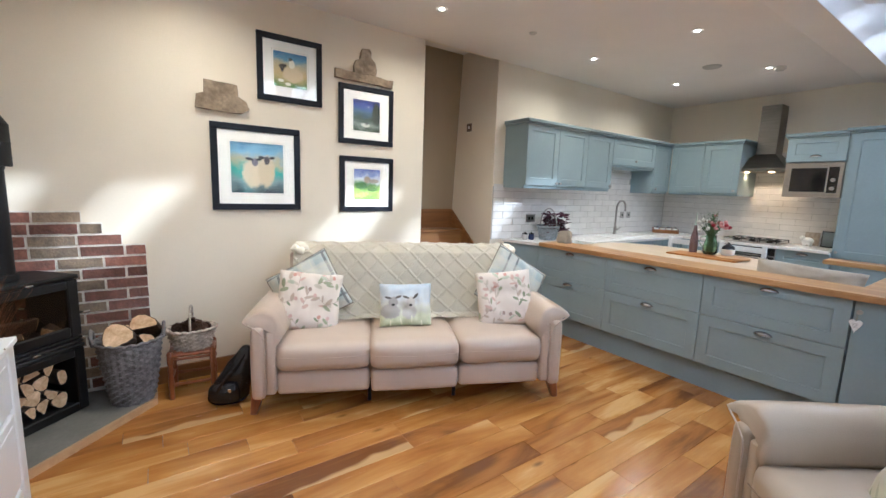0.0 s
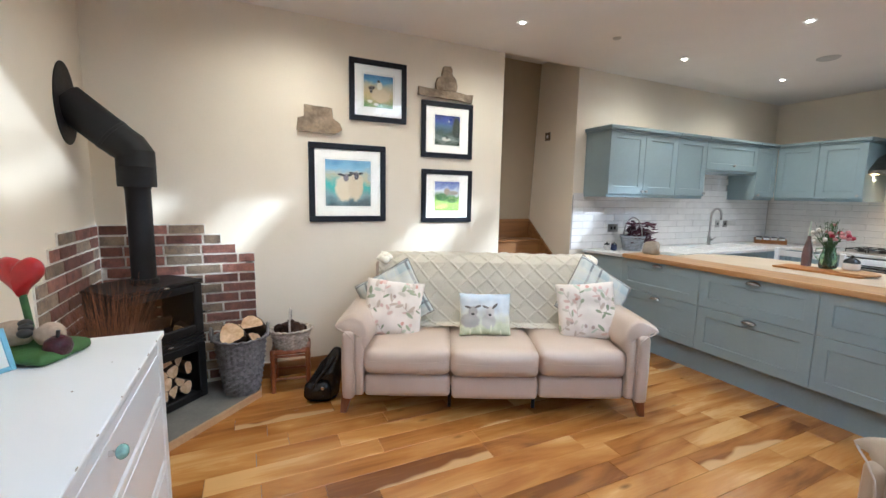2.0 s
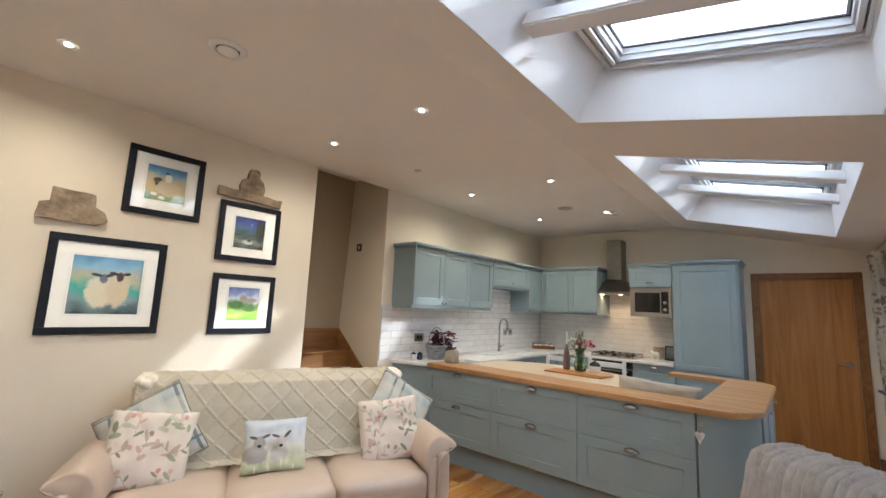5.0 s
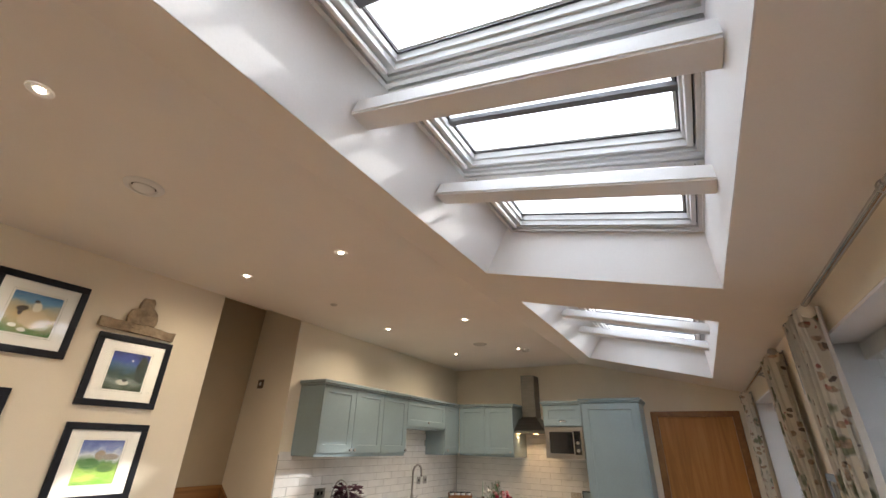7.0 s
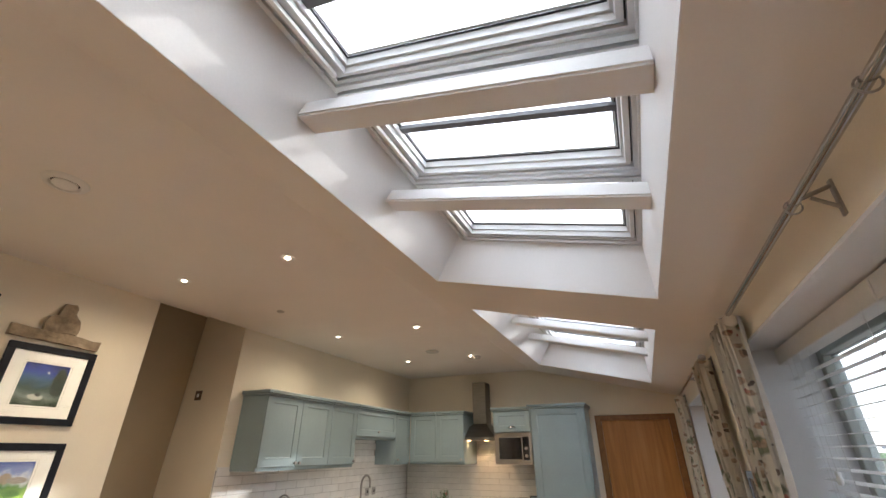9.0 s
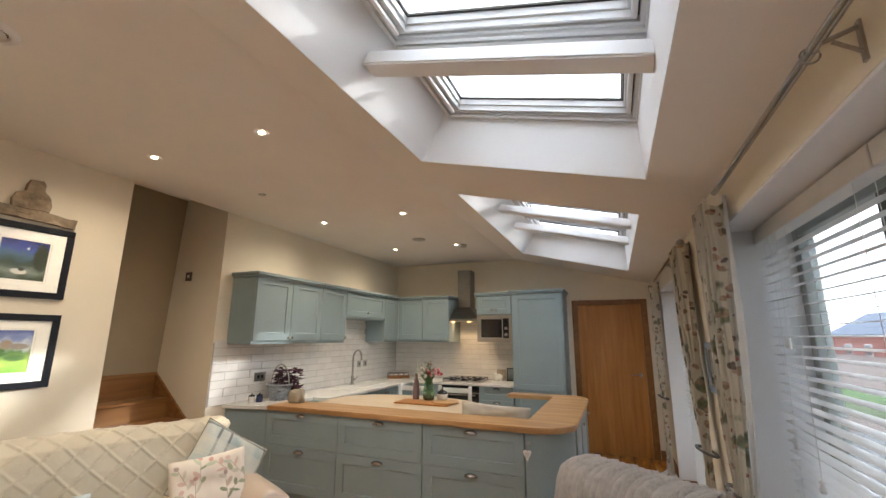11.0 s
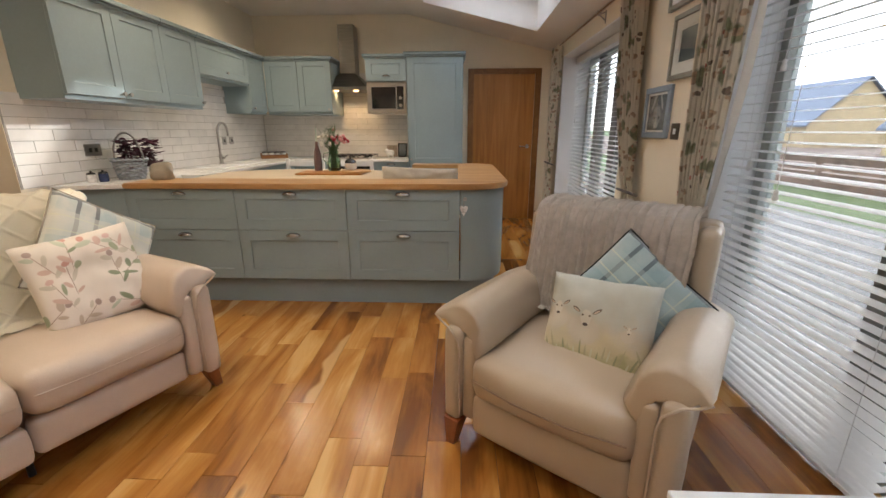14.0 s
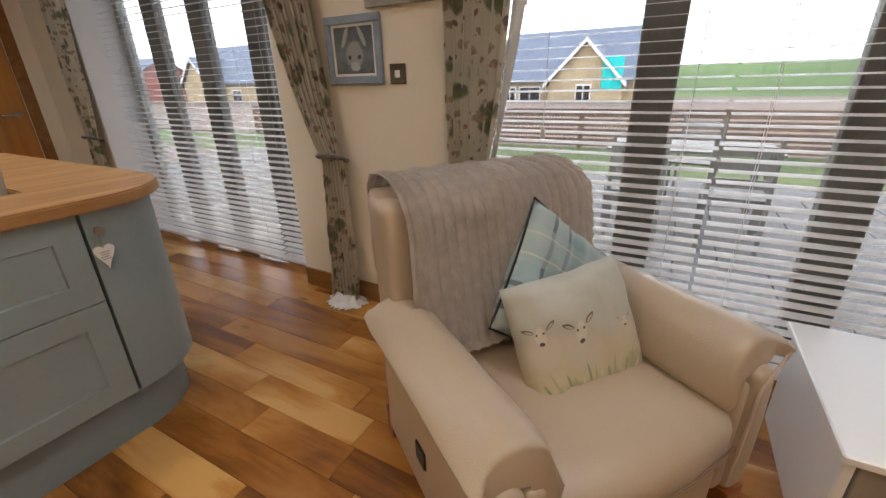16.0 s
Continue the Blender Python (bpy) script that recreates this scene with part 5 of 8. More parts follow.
def curtain(x0, x1, xt0, xt1, zt, z1, y, seed, label, tied=True, lined=False):
    """A gathered curtain: pleats at the head from x0 to x1, drawn in to xt0..xt1 at the tie height zt, puddled at the floor."""
    e = thing("curtain", pose(0, y, 0), label, "curtain", "leaf print curtains")
    bm = bmesh.new()
    nx, nz = 120, 60
    rows = []
    folds = 6.5
    for j in range(nz + 1):
        z = z1 * j / nz
        if z > zt:
            f = (z - zt) / (z1 - zt)
            f = f ** 0.7
        else:
            f = 0.45 * ((zt - z) / zt) ** 1.3
        a, b = xt0 + (x0 - xt0) * f, xt1 + (x1 - xt1) * f
        if z < zt:
            a, b = xt0 - 0.02 * f, xt1 + 0.05 * f
        amp = 0.018 + 0.028 * f
        row = []
        for i in range(nx + 1):
            u = i / nx
            ph = u * folds * math.tau + 0.9 * noise.noise(Vector((u * 3, z * 1.2, seed)))
            yy = amp * math.sin(ph) + 0.014 * noise.noise(Vector((u * 9, z * 3, seed)))
            if z < 0.04:
                yy += (0.04 - z) * 1.1
            row.append(bm.verts.new((a + (b - a) * u + 0.008 * math.sin(2 * ph), yy, z + 0.003)))
        rows.append(row)
    for A, B in zip(rows, rows[1:]):
        for i in range(nx):
            bm.faces.new((A[i], A[i + 1], B[i + 1], B[i]))
    bmesh.ops.solidify(bm, geom=bm.faces[:], thickness=0.003)
    part("cloth", bm, M_CURTAIN, e, smooth=80)
    if lined:
        bm = bmesh.new()
        rows = []
        for j in range(nz + 1):
            z = z1 * j / nz
            f = ((z - zt) / (z1 - zt)) ** 0.7 if z > zt else 0.0
            a = xt0 + (x0 - xt0) * f
            rows.append([bm.verts.new((a - 0.052 * (1 - i / 6) * (0.7 + 0.3 * math.sin(z * 5)) + 0.004, -0.034 + 0.010 * math.sin(i * 0.9 + z * 3), z + 0.004)) for i in range(7)])
        for A, B in zip(rows, rows[1:]):
            for i in range(6):
                bm.faces.new((A[i], A[i + 1], B[i + 1], B[i]))
        bmesh.ops.solidify(bm, geom=bm.faces[:], thickness=0.003)
        part("lining", bm, M_LINING, e, "pale lining turned out along the edge", smooth=80)
    # heading tape, gathered into knots
    bm = bmesh.new()
    for k in range(7):
        x = x0 + (x1 - x0) * (k + 0.5) / 7
        bmesh.ops.create_icosphere(bm, subdivisions=2, radius=0.026, matrix=Matrix.Translation((x, 0.0, z1 - 0.005)) @ Matrix.Diagonal((0.7, 1.3, 1.5, 1)))
    part("heading", wobble(bm, 0.014, 26, seed), M_CURTAIN, e, smooth=80)
    # puddled hem
    bm = bmesh.new()
    N = 46
    rows = []
    cx, hw = (xt0 + xt1) / 2, (xt1 - xt0) / 2
    for j in range(6):
        r = j / 5
        rows.append([bm.verts.new((cx + (hw * (0.8 + 0.9 * r)) * math.cos(k * math.tau / N) * (1 + 0.12 * math.sin(k * 5 + seed)), 0.012 + (0.03 + 0.075 * r) * math.sin(k * math.tau / N) * (1 + 0.15 * math.sin(k * 3)), 0.004 + 0.05 * (1 - r) ** 2 + 0.012 * abs(math.sin(k * 1.7 + j)) * (1 - r * 0.5))) for k in range(N)])
    for A, B in zip(rows, rows[1:]):
        for k in range(N):
            bm.faces.new((A[k], A[(k + 1) % N], B[(k + 1) % N], B[k]))
    part("hem", bm, M_LINING, e, "pale lining spilling onto the floor", smooth=80)
    if tied:
        c = Vector(((xt0 + xt1) / 2, 0, zt))
        pts = [c + Vector((math.cos(a) * ((xt1 - xt0) / 2 + 0.02), math.sin(a) * 0.055, 0.02 * math.sin(a * 1.0))) for a in (math.tau * k / 24 for k in range(24))]
        part("tieback", tube(pts, 0.009, seg=8, closed=True), M_WICKERG, e, "grey rope tieback", smooth=80)
    return e


CY = -0.262
lab = "leaf print curtain tied back, hanging from a steel pole"
curtain(2.79, 3.13, 2.93, 3.11, 0.86, 2.19, CY, 1.0, lab, lined=True)
curtain(3.90, 4.22, 3.74, 3.89, 0.86, 2.19, CY, 2.0, lab)
curtain(6.20, 6.42, 6.30, 6.46, 0.86, 2.19, CY, 3.0, lab)


def rod(x0, x1):
    r = thing("curtain_pole", pose(0, CY, 2.212), "brushed steel curtain pole on wall brackets", "curtain pole", "curtain poles")
    part("pole", cyls(((x0, 0, 0), (x1, 0, 0), 0.0125)), M_POLISHED, r, smooth=True)
    for x in (x0, x1):
        bm = bmesh.new()
        bmesh.ops.create_uvsphere(bm, u_segments=16, v_segments=10, radius=0.027, matrix=Matrix.Translation((x, 0, 0)))
        part("finial", bm, M_STEEL, r, smooth=True)
    for x in (x0 + 0.10, (x0 + x1) / 2 - 0.35, x1 - 0.10):
        bm = boxes((x - 0.008, Y0 - CY, -0.075, x + 0.008, Y0 - CY + 0.006, 0.025))
        cyl(bm, (x, Y0 - CY, 0.012), (x, 0.0, -0.012), 0.006, seg=8)
        cyl(bm, (x, Y0 - CY, -0.055), (x, -0.02, -0.014), 0.005, seg=8)
        part("bracket", bm, M_STEEL, r, smooth=True)
    for x in (x0 + 0.45, x0 + 0.9, x1 - 0.06, x1 - 0.14):
        part("ring", tube([Vector((x, 0.02 * math.cos(a), 0.02 * math.sin(a) - 0.006)) for a in (math.tau * k / 16 for k in range(16))], 0.0025, seg=6, closed=True), M_STEEL, r, smooth=True)


rod(0.85, 3.24)
rod(3.92, 6.50)


# ---- pictures ----
def picture(m, w, h, border, art, label, fmat=None, mount=0.08, depth=0.022, group="framed prints", art_w=None, art_h=None, glass_on=True):
    """A framed print in the xz plane about its middle, facing -y."""
    p = thing("framed_picture", m, label, "picture", group)
    f = border
    part("frame", boxes((-w / 2, -depth, -h / 2, w / 2, 0, -h / 2 + f), (-w / 2, -depth, h / 2 - f, w / 2, 0, h / 2), (-w / 2, -depth, -h / 2 + f, -w / 2 + f, 0, h / 2 - f), (w / 2 - f, -depth, -h / 2 + f, w / 2, 0, h / 2 - f), bevel=0.003), fmat or M_FRAMEBLK, p)
    aw, ah = art_w or w - 2 * f - 2 * mount, art_h or h - 2 * f - 2 * mount
    mx, mz = w / 2 - f, h / 2 - f
    part("mount", boxes((-mx, -0.012, -mz, mx, -0.008, -ah / 2), (-mx, -0.012, ah / 2, mx, -0.008, mz), (-mx, -0.012, -ah / 2, -aw / 2, -0.008, ah / 2), (aw / 2, -0.012, -ah / 2, mx, -0.008, ah / 2)), M_MOUNT, p)
    e = 0.010
    part("mount_line", boxes((-aw / 2 - e - 0.0015, -0.0124, -ah / 2 - e, -aw / 2 - e, -0.0119, ah / 2 + e), (aw / 2 + e, -0.0124, -ah / 2 - e, aw / 2 + e + 0.0015, -0.0119, ah / 2 + e), (-aw / 2 - e, -0.0124, ah / 2 + e, aw / 2 + e, -0.0119, ah / 2 + e + 0.0015), (-aw / 2 - e, -0.0124, -ah / 2 - e - 0.0015, aw / 2 + e, -0.0119, -ah / 2 - e)), M_STEEL, p)
    part("print", boxes((-aw / 2 - 0.002, -0.008, -ah / 2 - 0.002, aw / 2 + 0.002, -0.004, ah / 2 + 0.002)), art, p)
    if glass_on:
        g = part("glass", boxes((-mx, -0.017, -mz, mx, -0.0155, mz)), M_GLASS, p)
        g.visible_shadow = False
    return p


A_SHEEP = printed("print of two sheep by a shore", [(-0.19, (0.03, 0.05, 0.07)), (-0.10, (0.20, 0.30, 0.32)), (-0.02, (0.05, 0.38, 0.34)), (0.05, (0.45, 0.42, 0.28)), (0.12, (0.22, 0.42, 0.60)), (0.19, (0.10, 0.25, 0.45))], [
    (-0.03, -0.04, 0.075, 0.10, (0.62, 0.53, 0.38), 0), (0.06, -0.02, 0.06, 0.11, (0.55, 0.46, 0.32), 0), (-0.02, 0.045, 0.022, 0.03, (0.16, 0.14, 0.17), 0), (0.065, 0.06, 0.02, 0.03, (0.06, 0.05, 0.06), 0),
    (-0.055, 0.065, 0.03, 0.01, (0.03, 0.03, 0.03), -10), (0.01, 0.065, 0.02, 0.01, (0.03, 0.03, 0.03), 10), (0.03, 0.08, 0.025, 0.01, (0.03, 0.03, 0.03), -10), (0.10, 0.08, 0.022, 0.01, (0.03, 0.03, 0.03), 10)], rough=0.5, blur=9, sheen=0)
A_SHEEP3 = printed("print of sheep and daisies", [(-0.13, (0.10, 0.22, 0.06)), (-0.08, (0.30, 0.32, 0.14)), (-0.02, (0.55, 0.42, 0.20)), (0.04, (0.45, 0.42, 0.30)), (0.08, (0.12, 0.30, 0.50)), (0.13, (0.05, 0.18, 0.40))], [
    (0.02, -0.03, 0.075, 0.055, (0.60, 0.50, 0.34), 0), (-0.055, 0.025, 0.028, 0.016, (0.05, 0.04, 0.03), 15), (-0.06, 0.01, 0.012, 0.028, (0.06, 0.05, 0.05), 0), (0.01, 0.045, 0.022, 0.03, (0.75, 0.72, 0.62), 0), (0.0, 0.08, 0.014, 0.01, (0.04, 0.04, 0.04), 0), (-0.07, -0.08, 0.02, 0.012, (0.8, 0.8, 0.75), 0), (-0.02, -0.10, 0.02, 0.012, (0.8, 0.8, 0.75), 0)], rough=0.5, blur=11, sheen=0)
A_NIGHT = printed("print of a lake at night", [(-0.13, (0.02, 0.04, 0.02)), (-0.07, (0.20, 0.24, 0.22)), (-0.02, (0.02, 0.05, 0.03)), (0.03, (0.05, 0.12, 0.22)), (0.08, (0.03, 0.06, 0.35)), (0.13, (0.01, 0.02, 0.14))], [
    (0.015, 0.075, 0.006, 0.006, (0.9, 0.9, 0.8), 0), (0.09, 0.02, 0.04, 0.09, (0.015, 0.03, 0.015), 0), (-0.01, -0.075, 0.04, 0.018, (0.55, 0.55, 0.5), 0), (0.0, -0.06, 0.016, 0.012, (0.03, 0.03, 0.03), 0)], rough=0.5, blur=12, sheen=0)
A_CASTLE = printed("print of a church above fields", [(-0.13, (0.18, 0.42, 0.05)), (-0.07, (0.35, 0.52, 0.10)), (0.0, (0.10, 0.22, 0.06)), (0.04, (0.62, 0.66, 0.72)), (0.08, (0.22, 0.28, 0.55)), (0.13, (0.10, 0.14, 0.42))], [
    (0.0, 0.04, 0.03, 0.03, (0.35, 0.28, 0.22), 0), (0.06, 0.03, 0.05, 0.018, (0.32, 0.28, 0.26), 0), (-0.05, -0.01, 0.06, 0.03, (0.06, 0.16, 0.04), 0), (0.05, -0.04, 0.05, 0.02, (0.08, 0.18, 0.04), 0), (-0.05, -0.09, 0.06, 0.02, (0.45, 0.62, 0.12), 10)], rough=0.5, blur=16, sheen=0)
PYW = Y1 - 0.001
picture(pose(1.146, PYW, 1.534), 0.615, 0.615, 0.045, A_SHEEP, "black framed print of two black-faced sheep by the shore", mount=0.09, art_w=0.365, art_h=0.365)
picture(pose(1.395, PYW, 2.272), 0.475, 0.475, 0.042, A_SHEEP3, "black framed print of a sheep and daisies under a blue sky", mount=0.075, art_w=0.245, art_h=0.25)
picture(pose(2.018, PYW, 2.018), 0.495, 0.475, 0.042, A_NIGHT, "black framed print of a dark lake under a night sky", art_w=0.245, art_h=0.255)
picture(pose(2.027, PYW, 1.445), 0.495, 0.465, 0.042, A_CASTLE, "black framed print of a church above bright green fields", art_w=0.245, art_h=0.26)
M_FRAMEBLUE = material("blue washed frame", (0.27, 0.33, 0.42), 0.5, var=0.08, scale=18)
M_FRAMEGREY = material("silver grey frame", (0.33, 0.32, 0.28), 0.45, 0.3, var=0.08, scale=18)
A_HARE = printed("grey print of a hare's face", [(-0.11, (0.05, 0.06, 0.07)), (-0.03, (0.16, 0.17, 0.19)), (0.05, (0.08, 0.09, 0.11)), (0.11, (0.05, 0.05, 0.06))], [
    (0.0, -0.02, 0.05, 0.06, (0.30, 0.30, 0.31), 0), (-0.05, 0.06, 0.012, 0.05, (0.38, 0.38, 0.38), -25), (0.05, 0.06, 0.012, 0.05, (0.38, 0.38, 0.38), 25), (0.0, -0.07, 0.03, 0.02, (0.45, 0.45, 0.45), 0), (-0.03, -0.03, 0.01, 0.01, (0.02, 0.02, 0.02), 0), (0.03, -0.03, 0.01, 0.01, (0.02, 0.02, 0.02), 0)], rough=0.5, blur=20, sheen=0)
A_HILL = printed("grey print of hills", [(-0.11, (0.10, 0.12, 0.11)), (-0.03, (0.05, 0.06, 0.07)), (0.04, (0.15, 0.18, 0.19)), (0.11, (0.25, 0.30, 0.32))], [], rough=0.5, blur=8, sheen=0)
picture(pose(3.652, Y0 + 0.001, 1.372, 0, 0, 180), 0.33, 0.30, 0.035, A_HARE, "blue framed grey print of a hare", M_FRAMEBLUE, mount=0.0, art_w=0.235, art_h=0.205)
picture(pose(3.38, Y0 + 0.001, 1.71, 0, 0, 180), 0.36, 0.34, 0.028, A_HILL, "silver grey framed print of dark hills", M_FRAMEGREY, mount=0.06)
picture(pose(3.48, Y0 + 0.001, 2.07, 0, 0, 180), 0.36, 0.30, 0.028, A_HILL, "silver grey framed print, hung above the others", M_FRAMEGREY, mount=0.06)


def switch(m, label, mat, inner, w=0.088, h=0.088, n=1):
    s = thing("wall_switch", m, label, "switch", "wall switches")
    part("plate", boxes((-w / 2, -0.006, -h / 2, w / 2, 0, h / 2), bevel=0.002), mat, s)
    for k in range(n):
        x = (k - (n - 1) / 2) * 0.05
        part("rocker", boxes((x - 0.014, -0.010, -0.016, x + 0.014, -0.006, 0.016), bevel=0.002), inner, s)


switch(pose(3.41, Y0 + 0.001, 1.262, 0, 0, 180), "dark bronze switch plate with a white rocker", M_BRASSY, M_WHITE)
switch(pose(XS1 - 0.001, 4.16, 2.13, 0, 0, -90), "dark bronze square switch plate in the stair recess", M_BRASSY, M_WHITE)
for x, z, w in ((4.08, 1.13, 0.15), (5.93, 1.155, 0.088), (6.09, 1.155, 0.088)):
    switch(pose(x, Y1 - 0.012, z), "brushed steel socket plate on the white tiles", M_STEEL, M_BLACK, w=w, n=2 if w > 0.1 else 1)

# ---- stones in the wall ----
def stone(outline, m, name, label):
    bm = bmesh.new()
    f = bm.faces.new([bm.verts.new((x, 0, z)) for x, z in outline])
    r = bmesh.ops.extrude_face_region(bm, geom=[f])
    bmesh.ops.translate(bm, verts=[v for v in r["geom"] if isinstance(v, bmesh.types.BMVert)], vec=(0, -0.035, 0))
    bmesh.ops.recalc_face_normals(bm, faces=bm.faces[:])
    bmesh.ops.triangulate(bm, faces=bm.faces[:])
    bmesh.ops.subdivide_edges(bm, edges=[e for e in bm.edges if e.calc_length() > 0.03], cuts=3, use_grid_fill=True)
    bmesh.ops.subdivide_edges(bm, edges=[e for e in bm.edges if e.calc_length() > 0.03], cuts=1, use_grid_fill=True)
    for v in bm.verts:
        if v.co.y < -0.01:
            v.co += Vector((0, 1, 0)) * 0.012 * noise.noise(v.co * 22) + Vector(noise.noise_vector(v.co * 14)) * 0.006
        v.co.x += 0.006 * noise.noise(v.co * 9)
    return part(name, bm, M_STONE, None, label, smooth=30, at=m, category="stone")


stone([(-0.175, -0.055), (-0.165, 0.035), (-0.12, 0.05), (-0.115, 0.14), (0.09, 0.125), (0.095, 0.05), (0.15, 0.02), (0.17, -0.03), (0.11, -0.065), (-0.05, -0.062)], pose(0.932, Y1 + 0.004, 1.975), "corbel_stone", "rough buff stone corbel showing in the cream wall")
sc = thing("carved_stone", pose(2.0, Y1 + 0.004, 2.30), "rough buff stone ledge with a knobbed finial above", "stone")
st1 = stone([(-0.262, -0.012), (-0.26, 0.055), (-0.1, 0.05), (0.13, 0.045), (0.255, 0.035), (0.25, -0.03), (0.1, -0.02)], Matrix(), "ledge", "")
st2 = stone([(-0.10, 0.052), (-0.105, 0.10), (-0.085, 0.15), (-0.05, 0.165), (-0.045, 0.215), (-0.03, 0.25), (0.03, 0.255), (0.05, 0.225), (0.05, 0.185), (0.085, 0.15), (0.10, 0.10), (0.09, 0.05)], Matrix(), "finial", "")
for o in (st1, st2):
    o.parent = sc
    del o["category"]

# ---- ceiling fittings ----
# greyer than white: the rim shadow of these fittings is put into the colour
M_RIMSHADE = material("grey-white plastic with rim shade", (0.50, 0.48, 0.45), 0.5, var=0.04)
# the pair at x=0.73 is added out of view, carrying on the rows
for x, y in ((4.163, 2.108), (4.163, 3.071), (5.69, 3.02), (5.69, 2.10), (2.342, 3.095), (2.342, 2.118), (0.73, 3.12), (0.73, 2.13)):
    d = thing("downlight", pose(x, y, ZC), "small white recessed downlight, lit", "downlight", "ceiling downlights")
    part("bezel", lathe([(0.017, -0.001), (0.030, -0.002), (0.042, -0.004), (0.044, -0.001), (0.044, 0.0)], 24), M_WHITE, d, smooth=60)
    part("lamp", cyls(((0, 0, -0.0035), (0, 0, -0.0005), 0.0165)), M_LAMP, d, "lit warm lamp")
    la = new("downlight_beam", bpy.data.lights.new("downlight_beam", "SPOT"))
    la.data.energy, la.data.color, la.data.spot_size, la.data.spot_blend, la.data.shadow_soft_size = 7.6, (1, 0.80, 0.56), radians(164), 1.0, 0.05
    la.matrix_world = pose(x, y, ZC - 0.02)
v = thing("ceiling_vent", pose(1.268, 2.469, ZC), "round white ceiling vent with a centre disc", "vent")
part("ring", lathe([(0.055, -0.004), (0.062, -0.016), (0.085, -0.012), (0.092, 0.0)], 32), M_WHITE, v, smooth=50)
part("disc", lathe([(0.0, -0.022), (0.04, -0.022), (0.05, -0.015), (0.048, -0.008)], 32), M_WHITE, v, smooth=50)
part("throat", cyls(((0, 0, -0.004), (0, 0, -0.001), 0.056)), M_BLACK, v, "dark vent throat")
v = thing("ceiling_vent", pose(5.244, 2.443, ZC), "flat round white ceiling vent in the kitchen", "vent")
part("ring", lathe([(0.0, -0.012), (0.07, -0.012), (0.085, -0.004), (0.087, 0.0)], 32), M_RIMSHADE, v, smooth=50)
v = thing("smoke_alarm", pose(5.74, 2.02, ZC), "white round smoke alarm on the ceiling", "smoke alarm")
part("body", lathe([(0.0, -0.035), (0.035, -0.034), (0.05, -0.022), (0.052, 0.0)], 32), M_RIMSHADE, v, smooth=50)
v = thing("ceiling_sensor", pose(3.202, 2.986, ZC), "small round white sensor on the ceiling", "sensor")
part("body", lathe([(0.0, -0.012), (0.022, -0.011), (0.032, -0.004), (0.034, 0.0)], 24), M_RIMSHADE, v, smooth=50)


# ---- stair ----
st = thing("staircase", pose(0, 0, 0), "varnished oak stair rising into the recess", "staircase")
for k, (yy, z) in enumerate(((3.74, 0.11), (3.741, 0.282), (3.742, 0.454), (3.76, 0.626), (3.98, 0.798), (4.20, 0.97))):
    part("riser", boxes((XS0 + 0.002, yy, max(0.0, z - 0.172), XS1 - 0.024, yy + 0.02, z - 0.026)), M_OAKX, st)
    part("tread", boxes((XS0 + 0.002, yy - 0.020, z - 0.026, XS1 - 0.024, 4.435, z), bevel=0.006), M_OAKX, st)
part("wall_string", boxes((XS0 + 0.002, 4.415, 0.971, XS1 - 0.024, 4.437, 1.195), bevel=0.003), M_OAKX, st)
bm = bmesh.new()
pts = [(Y1 + 0.005, 0.0), (Y1 + 0.005, 0.64), (4.0, 0.845), (4.437, 1.195), (4.437, 0.0)]
A = [bm.verts.new((XS1 - 0.022, y, z)) for y, z in pts]
B = [bm.verts.new((XS1 - 0.001, y, z)) for y, z in pts]
for k in range(5):
    bm.faces.new((A[k], A[(k + 1) % 5], B[(k + 1) % 5], B[k]))
bm.faces.new(A[::-1])
bm.faces.new(B)
bmesh.ops.recalc_face_normals(bm, faces=bm.faces[:])
part("string", bm, M_OAKX, st)

# ---- skirting ----
for n, q in (("north", (0.445, Y1 - 0.018, 0, XS0, Y1 - 0.001, 0.12)), ("south", (WIN[0][1] + 0.001, Y0 + 0.001, 0, WIN[1][0] - 0.001, Y0 + 0.018, 0.12)), ("south_end", (WIN[1][1] + 0.001, Y0 + 0.001, 0, X1 - 0.03, Y0 + 0.018, 0.12)), ("east", (X1 - 0.018, Y0 + 0.02, 0, X1 - 0.001, -0.225, 0.12)), ("west", (X0 + 0.001, Y0 + 0.02, 0, X0 + 0.018, 2.77, 0.12))):
    structure("baseboard", boxes(q, bevel=0.003), M_OAKX)

# ---- the stove corner ----
M_OAKEDGE = wood("pale oak edging", [(0.45, 0.27, 0.13), (0.58, 0.37, 0.19)], rough=0.5)
hearth = thing("hearth", pose(0, 0, 0), "grey stone hearth slab with a pale oak edge", "hearth")
part("slab", prism([(X0, Y1), (0.43, Y1), (0.43, 3.405), (-0.18, 2.79), (X0, 2.79)], 0.0, 0.04, bevel=0.004), M_SLATE, hearth)
part("edging", prism([(0.4305, 3.712), (0.4305, 3.4045), (-0.1805, 2.7895), (-0.1805 + 0.012, 2.7765), (0.448, 3.397), (0.448, 3.712)], 0.0, 0.043), M_OAKEDGE, hearth)

